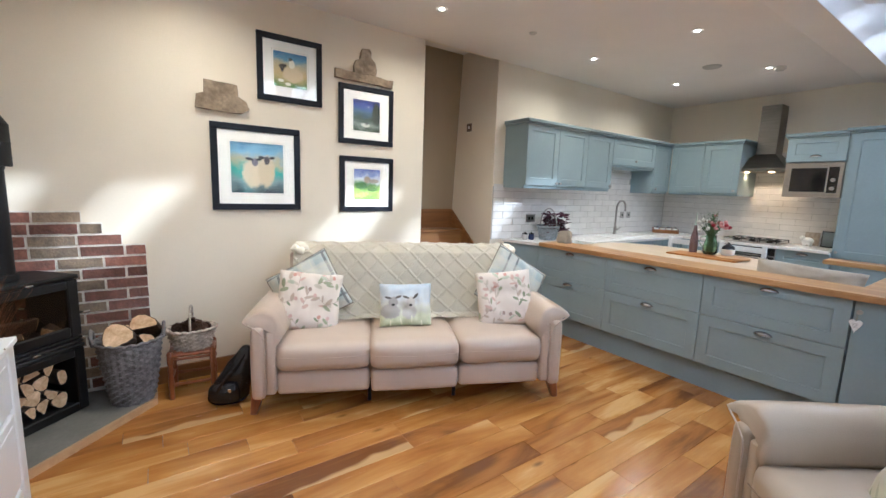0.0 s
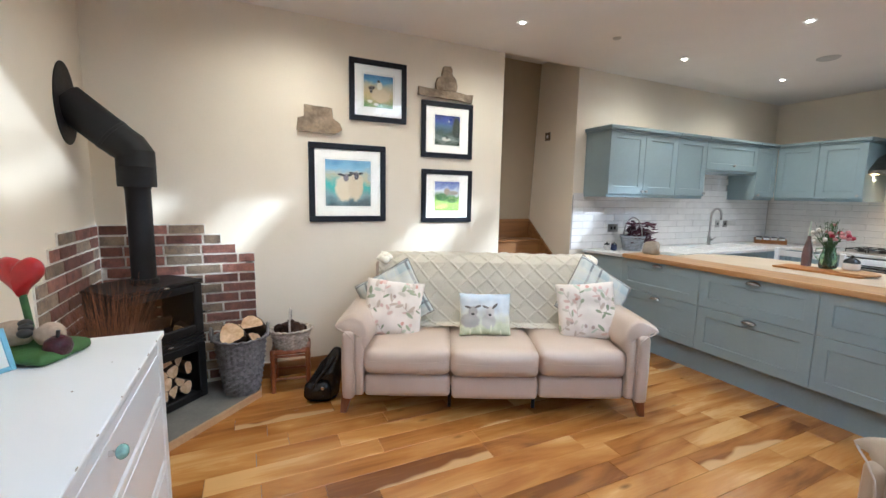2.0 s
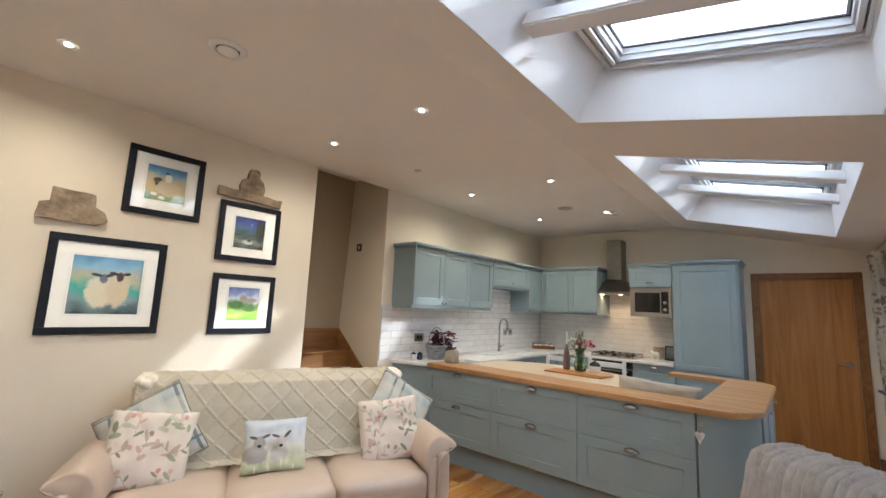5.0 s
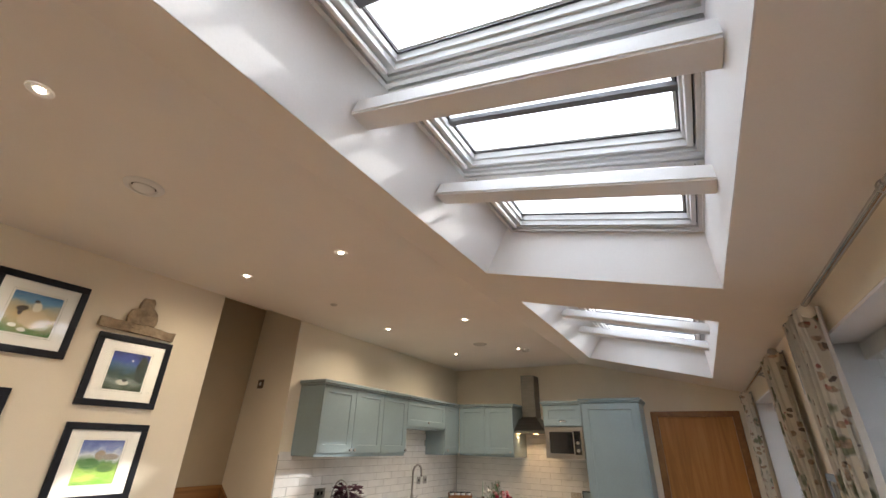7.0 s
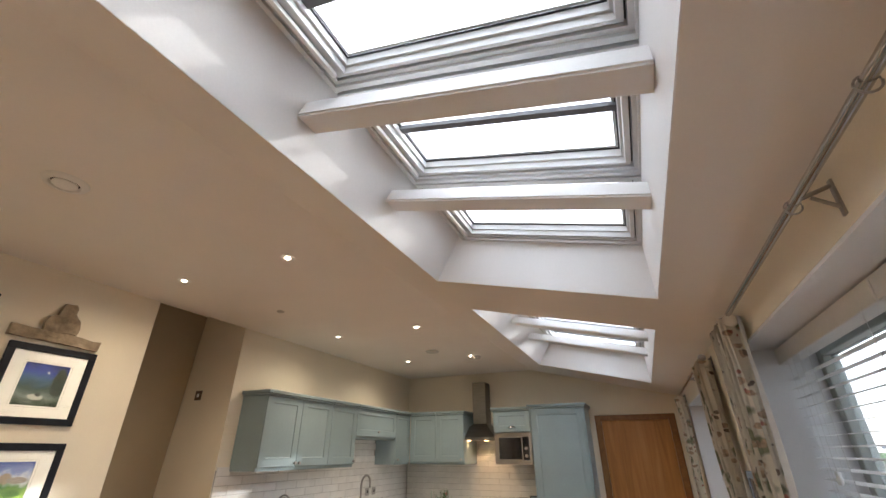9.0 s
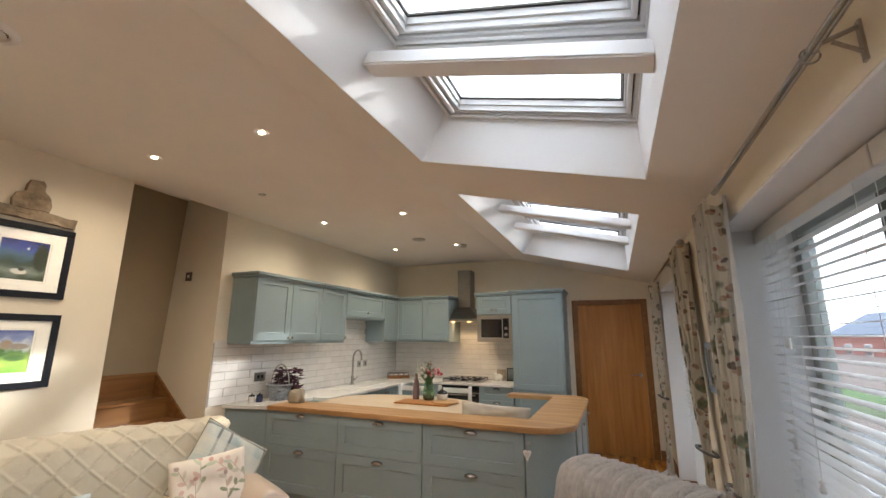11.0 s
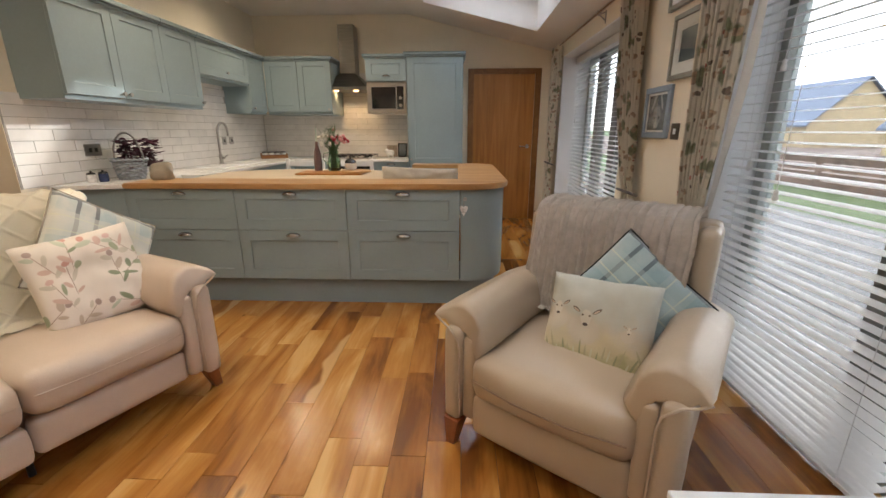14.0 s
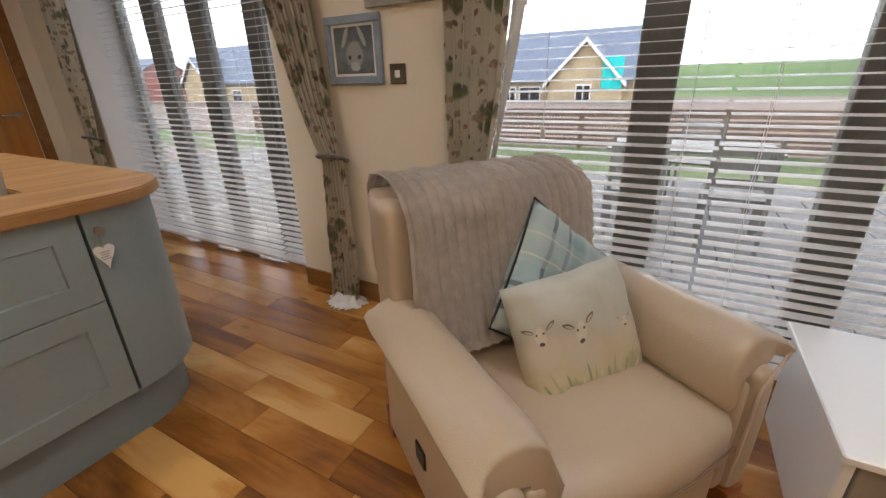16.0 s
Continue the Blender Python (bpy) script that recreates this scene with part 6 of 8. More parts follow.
ST = pose(X0, Y1, 0.04, 0, 0, 45)        # stands across the corner, its front towards -y
stove = thing("wood_stove", ST, "black cast iron wood-burning stove on an open log box", "stove")
F, W = -0.586, 0.27
part("base_box", boxes((-W, F + 0.02, 0.0, -W + 0.03, -0.2, 0.40), (W - 0.03, F + 0.02, 0.0, W, -0.2, 0.40), (-W + 0.03, F + 0.02, 0.0, W - 0.03, -0.2, 0.03), (-W + 0.03, F + 0.02, 0.37, W - 0.03, -0.2, 0.40), (-W + 0.03, -0.22, 0.03, W - 0.03, -0.2, 0.37), bevel=0.003), M_IRON, stove)
part("base_frame", boxes((-W - 0.005, F, 0.0, -W + 0.05, F + 0.02, 0.385), (W - 0.05, F, 0.0, W + 0.005, F + 0.02, 0.385), (-W + 0.05, F, 0.0, W - 0.05, F + 0.02, 0.055), (-W + 0.05, F, 0.335, W - 0.05, F + 0.02, 0.385), bevel=0.006), M_IRON, stove)
part("body", boxes((-W + 0.005, F + 0.03, 0.40, -W + 0.045, -0.18, 0.80), (W - 0.045, F + 0.03, 0.40, W - 0.005, -0.18, 0.80), (-W + 0.045, F + 0.03, 0.40, W - 0.045, -0.18, 0.46), (-W + 0.045, F + 0.03, 0.75, W - 0.045, -0.18, 0.80), (-W + 0.045, -0.22, 0.46, W - 0.045, -0.18, 0.75)), M_IRON, stove)
part("top_plate", boxes((-W - 0.005, F - 0.005, 0.80, W + 0.005, -0.17, 0.825), bevel=0.008, seg=2), M_IRON, stove)
for k in range(3):
    part("ledge", boxes((-W - 0.006, F - 0.006 + 0.006 * k, 0.392 + 0.022 * k, W + 0.006, F + 0.04, 0.408 + 0.022 * k), bevel=0.004), M_IRON, stove)
door = part("door", boxes((-W, F, 0.46, -W + 0.06, F + 0.03, 0.795), (W - 0.06, F, 0.46, W, F + 0.03, 0.795), (-W + 0.06, F, 0.46, W - 0.06, F + 0.03, 0.52), (-W + 0.06, F, 0.745, W - 0.06, F + 0.03, 0.795), bevel=0.006), M_IRON, stove)
M_SMOKED = glass("smoke-tinted stove glass", (0.62, 0.54, 0.44))
part("pane", boxes((-W + 0.058, F + 0.012, 0.518, W - 0.058, F + 0.018, 0.747)), M_SMOKED, door, "sooty dark glass").visible_shadow = False
part("handle", cyls(((W - 0.01, F - 0.002, 0.60), (W - 0.01, F - 0.04, 0.60), 0.006), ((W - 0.01, F - 0.035, 0.60), (W + 0.02, F - 0.035, 0.60), 0.008)), M_CHROME, door, "chrome door handle", smooth=True)
for z in (0.81, 0.43):
    part("air_control", cyls(((0.0, F, z), (0.0, F - 0.03, z), 0.008), ((-0.015, F - 0.03, z), (0.02, F - 0.03, z), 0.006)), M_CHROME, stove, "chrome air control", smooth=True)


def log(name, m, r, length, seed, split=False, parent=None, label="", group=""):
    """A log along y: bark and two pale ends; split ones are wedges."""
    rnd = random.Random(seed)
    n = 14
    prof = []
    for k in range(n):
        a = math.tau * k / n
        rr = r * (1 + 0.12 * math.sin(3 * a + seed) + rnd.uniform(-0.06, 0.06))
        x, z = rr * math.cos(a), rr * math.sin(a)
        if split and z < -r * 0.1:
            z = -r * 0.1 + 0.1 * (z + r * 0.1)
        prof.append((x, z))
    e = thing(name, m, label, "log", group) if parent is None else parent
    for nm, y0, y1, mat, k in (("bark", 0.003, length - 0.003, M_BARK, 1.0), ("cut_end", 0.0, 0.004, M_LOGEND, 0.93), ("cut_end", length - 0.004, length, M_LOGEND, 0.93)):
        bm = bmesh.new()
        A = [bm.verts.new((x * k, y0, z * k)) for x, z in prof]
        B = [bm.verts.new((x * k, y1, z * k)) for x, z in prof]
        for i in range(n):
            bm.faces.new((A[i], A[(i + 1) % n], B[(i + 1) % n], B[i]))
        bm.faces.new(A)
        bm.faces.new(B[::-1])
        bmesh.ops.recalc_face_normals(bm, faces=bm.faces[:])
        part(nm, bm, mat, e, "pale sawn end" if nm == "cut_end" else "", smooth=40)
    return e


for i, (x, y, z, a1, a2) in enumerate(((-0.06, 0.10, 0.50, 70, 20), (0.07, 0.09, 0.505, -60, 200), (0.0, 0.075, 0.565, 80, 60))):
    log("stove_log", ST @ pose(x + 0.09, F + y, z, 0, 0, a1) @ pose(0, 0, 0, 0, a2, 0), 0.045, 0.22, 60 + i, split=True, label="pale split log laid inside the stove", group="logs in the stove")
rnd = random.Random(4)
k = 0
for row, z in enumerate((0.085, 0.155, 0.225, 0.29)):
    for i in range(5 if row % 2 == 0 else 4):
        x = -0.17 + 0.085 * i + (0.04 if row % 2 else 0) + rnd.uniform(-0.01, 0.01)
        m = ST @ pose(x, F + 0.05 + rnd.uniform(0, 0.03), z, 0, 0, 0) @ pose(0, 0, 0, 0, rnd.uniform(0, 360), 0)
        log("firewood", m, rnd.uniform(0.036, 0.048), 0.27, k, split=rnd.random() < 0.75, label="split firewood log stacked in the log box", group="stacked firewood")
        k += 1

flue = thing("stove_flue", pose(0, 0, 0), "black enamelled stove flue, bent and running into a wall plate", "flue")
fc = ST @ Vector((0.0, -0.43, 0.0))
fx, fy = fc.x, fc.y
part("lower_pipe", lathe([(0.07, 0.865), (0.078, 0.87), (0.078, 0.90), (0.066, 0.905), (0.066, 1.45), (0.070, 1.455), (0.070, 1.49)], 32, (fx, fy, 0)), M_IRON, flue, smooth=50)
part("upper_pipe", lathe([(0.066, 1.466), (0.098, 1.466), (0.100, 1.475), (0.100, 1.58), (0.103, 1.585), (0.100, 1.59), (0.100, 1.68)], 32, (fx, fy, 0)), M_IRON, flue, smooth=50)
P1 = Vector((X0 + 0.0, 3.395, 1.94))
pts = [Vector((fx, fy, 1.60)), Vector((fx, fy, 1.66)), Vector((fx, fy, 1.66)).lerp(P1, 0.08) + Vector((0, 0, 0.015))] + [Vector((fx, fy, 1.67)).lerp(P1, t) for t in (0.2, 0.5, 0.75, 1.0)]
part("bend", tube(pts, 0.100, seg=32), M_IRON, flue, smooth=50)
for t in (0.32, 0.36):
    a = Vector((fx, fy, 1.67)).lerp(P1, t)
    b2 = Vector((fx, fy, 1.67)).lerp(P1, t + 0.02)
    part("band", tube([a, b2], 0.104, seg=32), M_IRON, flue, smooth=50)
for t in (0.42, 0.60):
    a = Vector((fx, fy, 1.67)).lerp(P1, t) + Vector((0.02, 0, -0.108))
    bm = bmesh.new()
    bmesh.ops.create_uvsphere(bm, u_segments=10, v_segments=8, radius=0.012, matrix=Matrix.Translation(a))
    part("bolt", bm, M_IRON, flue, smooth=True)
bm = cyl(bmesh.new(), (X0 + 0.001, P1.y, P1.z - 0.02), (X0 + 0.006, P1.y, P1.z - 0.02), 0.215, seg=48)
for v in bm.verts:
    v.co.z = P1.z - 0.02 + (v.co.z - P1.z + 0.02) * 1.05
    v.co.y = P1.y + (v.co.y - P1.y) * 0.75
part("wall_plate", bm, M_IRON, flue, smooth=40)


# ---- wicker ----
def wicker(name, m, r0, r1, h, mat, label, rows, stakes=36, oval=1.0, handle=None):
    e = thing(name, m, label, "basket")
    bm = bmesh.new()
    ring = []
    N = stakes * 4
    zs = []
    for j in range(rows + 1):
        z = h * j / rows
        R = r0 + (r1 - r0) * (z / h) ** 0.8
        row = []
        for k in range(N):
            a = math.tau * k / N
            w = 0.006 * math.sin(a * stakes / 2 + math.pi * j)
            row.append(bm.verts.new(((R + w) * math.cos(a) * oval, (R + w) * math.sin(a), z)))
        row2 = []
        for k in range(N):
            a = math.tau * k / N
            w = 0.006 * math.sin(a * stakes / 2 + math.pi * j) - 0.006
            row2.append(bm.verts.new(((R + w) * math.cos(a) * oval, (R + w) * math.sin(a), z + h / rows * 0.5)))
        ring += [row, row2]
    for A, B in zip(ring[:-1], ring[1:-1]):
        for k in range(N):
            bm.faces.new((A[k], A[(k + 1) % N], B[(k + 1) % N], B[k]))
    bm.verts.ensure_lookup_table()
    bmesh.ops.delete(bm, geom=[v for v in bm.verts if not v.link_faces], context="VERTS")
    bmesh.ops.solidify(bm, geom=bm.faces[:], thickness=0.008)
    part("weave", bm, mat, e, smooth=60)
    part("bottom", cyls(((0, 0, 0.002), (0, 0, 0.012), r0 - 0.008)) if oval == 1 else prism([((r0 - 0.008) * oval * math.cos(a), (r0 - 0.008) * math.sin(a)) for a in (math.tau * k / 32 for k in range(32))], 0.002, 0.012), mat, e)
    rim = [(r1 * oval * math.cos(a), r1 * math.sin(a), h + 0.004 * math.sin(a * 20)) for a in (math.tau * k / 80 for k in range(80))]
    part("rim", tube(rim, 0.010, seg=8, closed=True), mat, e, smooth=80)
    return e


BX, BYY = 0.325, 3.475
bigb = wicker("log_basket", pose(BX, BYY, 0.04), 0.115, 0.172, 0.40, M_WICKERG, "grey woven wicker log basket, full, on the stone hearth", 22, 26)
for s in (-1, 1):
    part("handle", tube([(s * 0.172, -0.05, 0.39), (s * 0.180, -0.045, 0.45), (s * 0.181, 0.0, 0.475), (s * 0.180, 0.045, 0.45), (s * 0.172, 0.05, 0.39)], 0.011, seg=8), M_WICKERG, bigb, smooth=80)
for i, (x, y, z, r, tip, rot, sp_) in enumerate(((-0.055, -0.10, 0.475, 0.078, -24, 10, False), (0.07, -0.08, 0.51, 0.080, -22, -8, True), (-0.07, -0.10, 0.375, 0.05, -14, 5, True), (0.085, -0.095, 0.41, 0.058, -18, 60, True), (0.01, 0.04, 0.44, 0.065, -30, 20, False), (0.01, -0.08, 0.34, 0.045, -20, 0, False))):
    log("basket_log", pose(BX + x, BYY + y, 0.02 + z, -(62 + tip), rot, -20 + 7 * i), r, 0.20, 20 + i, split=sp_, label="short sawn log with a pale face in the grey basket", group="logs in the basket")

stool = thing("stool", pose(0.66, 3.50, 0, 0, 0, -8), "small reddish varnished wooden stool with turned legs by the wall", "stool")
for x in (-0.12, 0.12):
    for y in (-0.10, 0.10):
        prof = [(0.013, 0), (0.017, 0.03), (0.013, 0.06), (0.018, 0.09), (0.016, 0.15), (0.011, 0.17), (0.019, 0.20), (0.013, 0.225), (0.019, 0.25), (0.019, 0.315), (0.012, 0.325)]
        part("leg", lathe(prof, 14), M_CHERRY, stool, smooth=60, at=pose(x, y, 0))
for y in (-0.10, 0.10):
    for z in (0.10, 0.27):
        part("rail", cyls(((-0.12, y, z), (0.12, y, z), 0.009), seg=10), M_CHERRY, stool, smooth=True)
for x in (-0.12, 0.12):
    for z in (0.13, 0.27):
        part("rail", cyls(((x, -0.10, z), (x, 0.10, z), 0.009), seg=10), M_CHERRY, stool, smooth=True)
part("seat", soft_box(-0.135, -0.115, 0.285, 0.135, 0.115, 0.31, bevel=0.01), M_CHERRY, stool, "worn flat wooden seat", smooth=60)
lb = wicker("handled_basket", pose(0.66, 3.49, 0.312, 0, 0, -8), 0.085, 0.118, 0.135, M_WICKERL, "small whitewashed wicker basket of pine cones on the stool", 10, 24, oval=1.25)
part("handle", tube([(0, 0.118 * math.cos(a), 0.13 + 0.155 * math.sin(a)) for a in (math.pi * k / 16 for k in range(17))], 0.007, seg=8), M_WICKERL, lb, smooth=80)


def cone(m):
    e = thing("pine_cone", m, "dry brown open pine cone in the whitewashed basket", "pine cone", "pine cones")
    bm = bmesh.new()
    for j in range(7):
        z = -0.026 + j * 0.009
        R = 0.026 * math.sin(math.pi * (j + 1.2) / 8.6)
        for k in range(8):
            a = math.tau * (k + 0.5 * (j % 2)) / 8
            mm = Matrix.Translation((R * math.cos(a) * 0.8, R * math.sin(a) * 0.8, z)) @ Matrix.Rotation(a, 4, "Z") @ Matrix.Rotation(radians(-35), 4, "Y") @ Matrix.Diagonal((0.020, 0.013, 0.004, 1))
            bmesh.ops.create_cone(bm, cap_ends=True, segments=6, radius1=1, radius2=0.4, depth=1, matrix=mm)
    part("cone_body", bm, M_CONE, e, smooth=30)
    return e


first = cone(pose(0.66, 3.49, 0.475))
rnd = random.Random(9)
for k in range(13):
    a, r = k * 2.4, 0.022 * math.sqrt(k + 1)
    copy_thing(first, pose(0.66 + 1.25 * r * math.cos(a), 3.49 + r * math.sin(a), 0.445 + rnd.uniform(0, 0.02) - 0.15 * r, rnd.uniform(0, 180), rnd.uniform(0, 180), 0))

bag = thing("handbag", pose(0.83, 3.22, 0, 0, 0, -20), "black soft leather rucksack bag leaning against the sofa arm", "bag")
bm = soft_box(-0.11, -0.07, 0.0, 0.11, 0.07, 0.345, bevel=0.05, puff=0.025)
for v in bm.verts:
    v.co.x *= 1 - 2.0 * max(0.0, v.co.z - 0.05)
    v.co.x += 0.40 * max(0.0, v.co.z) ** 1.2
    v.co.y *= 1 - 1.6 * v.co.z
part("body", wobble(bm, 0.020, 12, 2), M_BAG, bag, smooth=80)
part("strap", tube([(-0.06, -0.085, 0.06), (-0.03, -0.10, 0.13), (0.03, -0.09, 0.22), (0.09, -0.06, 0.29), (0.12, -0.02, 0.33)], 0.010, seg=8), M_BAG, bag, smooth=80)
part("pocket", wobble(soft_box(-0.09, -0.095, 0.02, 0.08, -0.05, 0.15, bevel=0.03, puff=0.01), 0.008, 15, 5), M_BAG, bag, smooth=80)
part("buckle", boxes((0.02, -0.102, 0.10, 0.04, -0.094, 0.125), bevel=0.002), M_CHROME, bag, "small metal buckle")

# grasses behind the chest
M_GRASS = material("dried russet grass", (0.22, 0.09, 0.04), 0.8, var=0.3, scale=20)
gp = thing("dried_grass_pot", pose(-0.26, 2.93, 0.04), "tall dried russet grass in a dark pot beside the stove", "dried plant")
part("pot", lathe([(0.0, 0), (0.10, 0), (0.12, 0.04), (0.13, 0.36), (0.12, 0.37), (0.11, 0.34)], 24), M_IRON, gp, smooth=50)
bm = bmesh.new()
rnd = random.Random(3)
for k in range(420):
    a, r = rnd.uniform(0, math.tau), 0.10 * math.sqrt(rnd.random())
    lean = rnd.uniform(0.02, 0.20)
    a2 = a + rnd.uniform(-0.6, 0.6)
    p0 = Vector((r * math.cos(a), r * math.sin(a), 0.33))
    h = rnd.uniform(0.35, 0.62)
    prev = None
    side = Vector((-math.sin(a2), math.cos(a2), 0)) * 0.0016
    for j in range(6):
        t = j / 5
        p = p0 + Vector((math.cos(a2), math.sin(a2), 0)) * lean * t ** 2 + Vector((rnd.uniform(-0.006, 0.006), rnd.uniform(-0.006, 0.006), h * t))
        w = side * (1 - 0.7 * t)
        cur = (bm.verts.new(p - w), bm.verts.new(p + w), bm.verts.new(p + Vector((w.y, -w.x, 0))))
        if prev:
            for i in range(3):
                bm.faces.new((prev[i], prev[(i + 1) % 3], cur[(i + 1) % 3], cur[i]))
        prev = cur
part("grass", bm, M_GRASS, gp, kind="stuff")

# ---- white chest and what stands on it ----
M_CHIPPED = material("chipped white gloss paint", (0.80, 0.82, 0.84), 0.30, var=0.004, scale=2, bump=0.05, bscale=90, rvar=0.02, coat=0.2)
chest = thing("drawer_chest", pose(0, 0, 0), "white painted chest of drawers with aqua glass knobs", "chest of drawers")
CZ = 0.86
part("body", boxes((X0 + 0.03, 1.05, 0.06, 0.048, 2.335, CZ - 0.022), bevel=0.003), M_CHIPPED, chest)
part("top", boxes((X0 + 0.025, 1.04, CZ - 0.022, 0.07, 2.35, CZ), bevel=0.003), M_CHIPPED, chest)
part("corner_post", boxes((0.048, 2.27, 0.06, 0.062, 2.335, CZ - 0.022), bevel=0.003), M_CHIPPED, chest)
for y0, y1 in ((1.08, 2.24),):
    for z0, z1 in ((0.64, 0.832), (0.36, 0.62), (0.09, 0.34)):
        dr = part("drawer_front", boxes((0.049, y0, z0, 0.064, y1, z1), bevel=0.003), M_CHIPPED, chest)
        part("panel", boxes((0.064, y0 + 0.03, z0 + 0.03, 0.067, y1 - 0.03, z1 - 0.03), bevel=0.001), M_CHIPPED, dr)
M_BARE = material("bare wood in a paint chip", (0.30, 0.27, 0.24), 0.8)
rnd = random.Random(15)
for k in range(16):
    on_edge = k % 2
    x, y = (0.0675 if on_edge else rnd.uniform(X0 + 0.08, 0.03)), rnd.uniform(1.1, 2.3)
    r, st = rnd.uniform(0.0012, 0.0024) if on_edge else rnd.uniform(0.002, 0.0045), rnd.uniform(3.0, 9.0) if on_edge else rnd.uniform(1.0, 2.2)
    o = [(x + r * (0.6 + 0.5 * rnd.random()) * math.cos(a), y + r * st * (0.6 + 0.5 * rnd.random()) * math.sin(a)) for a in (math.tau * j / 9 for j in range(9))]
    part("paint_chip", prism(o, CZ - 0.003, CZ + 0.0006), M_BARE, chest, "small chip down to bare wood")
M_AQUA = material("aqua glass knob", (0.28, 0.50, 0.46), 0.12, var=0.12, scale=60, coat=0.6)
for y in (1.577,):
    for z in (0.772, 0.48, 0.215):
        kn = part("knob", cyls(((0.066, y, z), (0.082, y, z), 0.008)), M_CHROME, chest, smooth=True)
        bm = bmesh.new()
        bmesh.ops.create_uvsphere(bm, u_segments=20, v_segments=12, radius=0.019, matrix=Matrix.Translation((0.096, y, z)) @ Matrix.Diagonal((0.8, 1, 1, 1)))
        for v in bm.verts:
            a = math.atan2(v.co.z - z, v.co.y - y)
            k = 1 + 0.08 * math.cos(a * 8)
            v.co.y, v.co.z = y + (v.co.y - y) * k, z + (v.co.z - z) * k
        part("glass_knob", bm, M_AQUA, kn, "ribbed aqua glass knob", smooth=80)

M_RED = material("red gloss paint", (0.42, 0.008, 0.012), 0.3, var=0.08, coat=0.3)
M_GREENP = material("green painted clay", (0.05, 0.13, 0.03), 0.6, var=0.15, scale=20, bump=0.3)
M_CLAY = material("buff painted clay", (0.42, 0.32, 0.23), 0.7, var=0.12, scale=15, bump=0.3)
M_DKCLAY = material("black painted clay", (0.02, 0.02, 0.022), 0.5)
M_PLUM = material("dark plum glass", (0.045, 0.004, 0.014), 0.32, spec=0.3, var=0.2, scale=40, bump=0.6, bscale=120, coat=0.25)
orn = thing("heart_ornament", pose(-0.27, 2.20, CZ), "painted ornament, two clay sheep on green grass under a red heart", "ornament")
bm = soft_box(-0.17, -0.10, 0.0, 0.13, 0.10, 0.035, bevel=0.016, puff=0.01)
part("base", wobble(bm, 0.018, 9, 3), M_GREENP, orn, smooth=80)
for x, y, r, sc in ((-0.07, 0.0, 0.055, (1.3, 0.9, 0.85)), (0.045, 0.02, 0.045, (1.05, 0.9, 1.0))):
    bm = bmesh.new()
    bmesh.ops.create_icosphere(bm, subdivisions=4, radius=r, matrix=Matrix.Translation((x, y, 0.03 + r * 0.85)) @ Matrix.Diagonal((*sc, 1)))
    s1 = part("sheep", wobble(bm, 0.006, 30, x), M_CLAY, orn, "buff clay sheep", smooth=80)
for x, y, z in ((0.0, -0.02, 0.105), (0.02, -0.045, 0.095), (-0.02, 0.0, 0.115)):
    bm = bmesh.new()
    bmesh.ops.create_icosphere(bm, subdivisions=3, radius=0.018, matrix=Matrix.Translation((x, y, z)) @ Matrix.Diagonal((1.3, 1, 0.9, 1)))
    part("face", bm, M_DKCLAY, orn, "black clay sheep face", smooth=80)
part("stem", tube([(-0.03, 0.03, 0.06), (-0.04, 0.03, 0.14), (-0.05, 0.03, 0.21)], 0.011, seg=10), M_GREENP, orn, "green painted stem", smooth=80)
bm = bmesh.new()
pts = []
for k in range(48):
    t = math.tau * k / 48
    pts.append((0.0052 * 16 * math.sin(t) ** 3, 0.0052 * (13 * math.cos(t) - 5 * math.cos(2 * t) - 2 * math.cos(3 * t) - math.cos(4 * t))))
rings = []
for y, k in ((-0.035, 0.25), (-0.03, 0.62), (-0.02, 0.86), (0.0, 1.0), (0.02, 0.86), (0.03, 0.62), (0.035, 0.25)):
    rings.append([bm.verts.new((-0.05 + x * k, 0.03 + y, 0.285 + z * k)) for x, z in pts])
for A, B in zip(rings, rings[1:]):
    for k in range(48):
        bm.faces.new((A[k], A[(k + 1) % 48], B[(k + 1) % 48], B[k]))
bm.faces.new(rings[0])
bm.faces.new(rings[-1][::-1])
bmesh.ops.recalc_face_normals(bm, faces=bm.faces[:])
part("heart", bm, M_RED, orn, "glossy red heart", smooth=80)
orn.matrix_basis = pose(-0.29, 2.20, CZ, 0, 0, -25)
ac = thing("glass_acorn", pose(-0.205, 2.145, CZ), "dark plum glass apple with a short stem on the white chest", "ornament")
part("fruit", lathe([(0.0, 0.002), (0.022, 0.0), (0.036, 0.018), (0.042, 0.042), (0.036, 0.064), (0.018, 0.076), (0.0, 0.072)], 28), M_PLUM, ac, smooth=80)
part("stem", cyls(((0, 0, 0.07), (0.004, 0, 0.098), 0.005, 0.006), seg=10), M_DKCLAY, ac, smooth=True)
M_SKYB = material("pale blue painted wood", (0.22, 0.46, 0.60), 0.5, var=0.06)
fr = thing("standing_frame", pose(-0.33, 2.03, CZ, -18, 0, 50), "small pale blue photo frame standing on the white chest", "photo frame")
part("frame", boxes((-0.06, -0.006, 0, -0.045, 0.006, 0.14), (0.045, -0.006, 0, 0.06, 0.006, 0.14), (-0.045, -0.006, 0, 0.045, 0.006, 0.015), (-0.045, -0.006, 0.125, 0.045, 0.006, 0.14), bevel=0.002), M_SKYB, fr)
part("backing", boxes((-0.046, -0.001, 0.014, 0.046, 0.004, 0.126)), M_MOUNT, fr)
part("strut", boxes((-0.01, 0.005, 0.0, 0.01, 0.05, 0.008)), M_SKYB, fr)

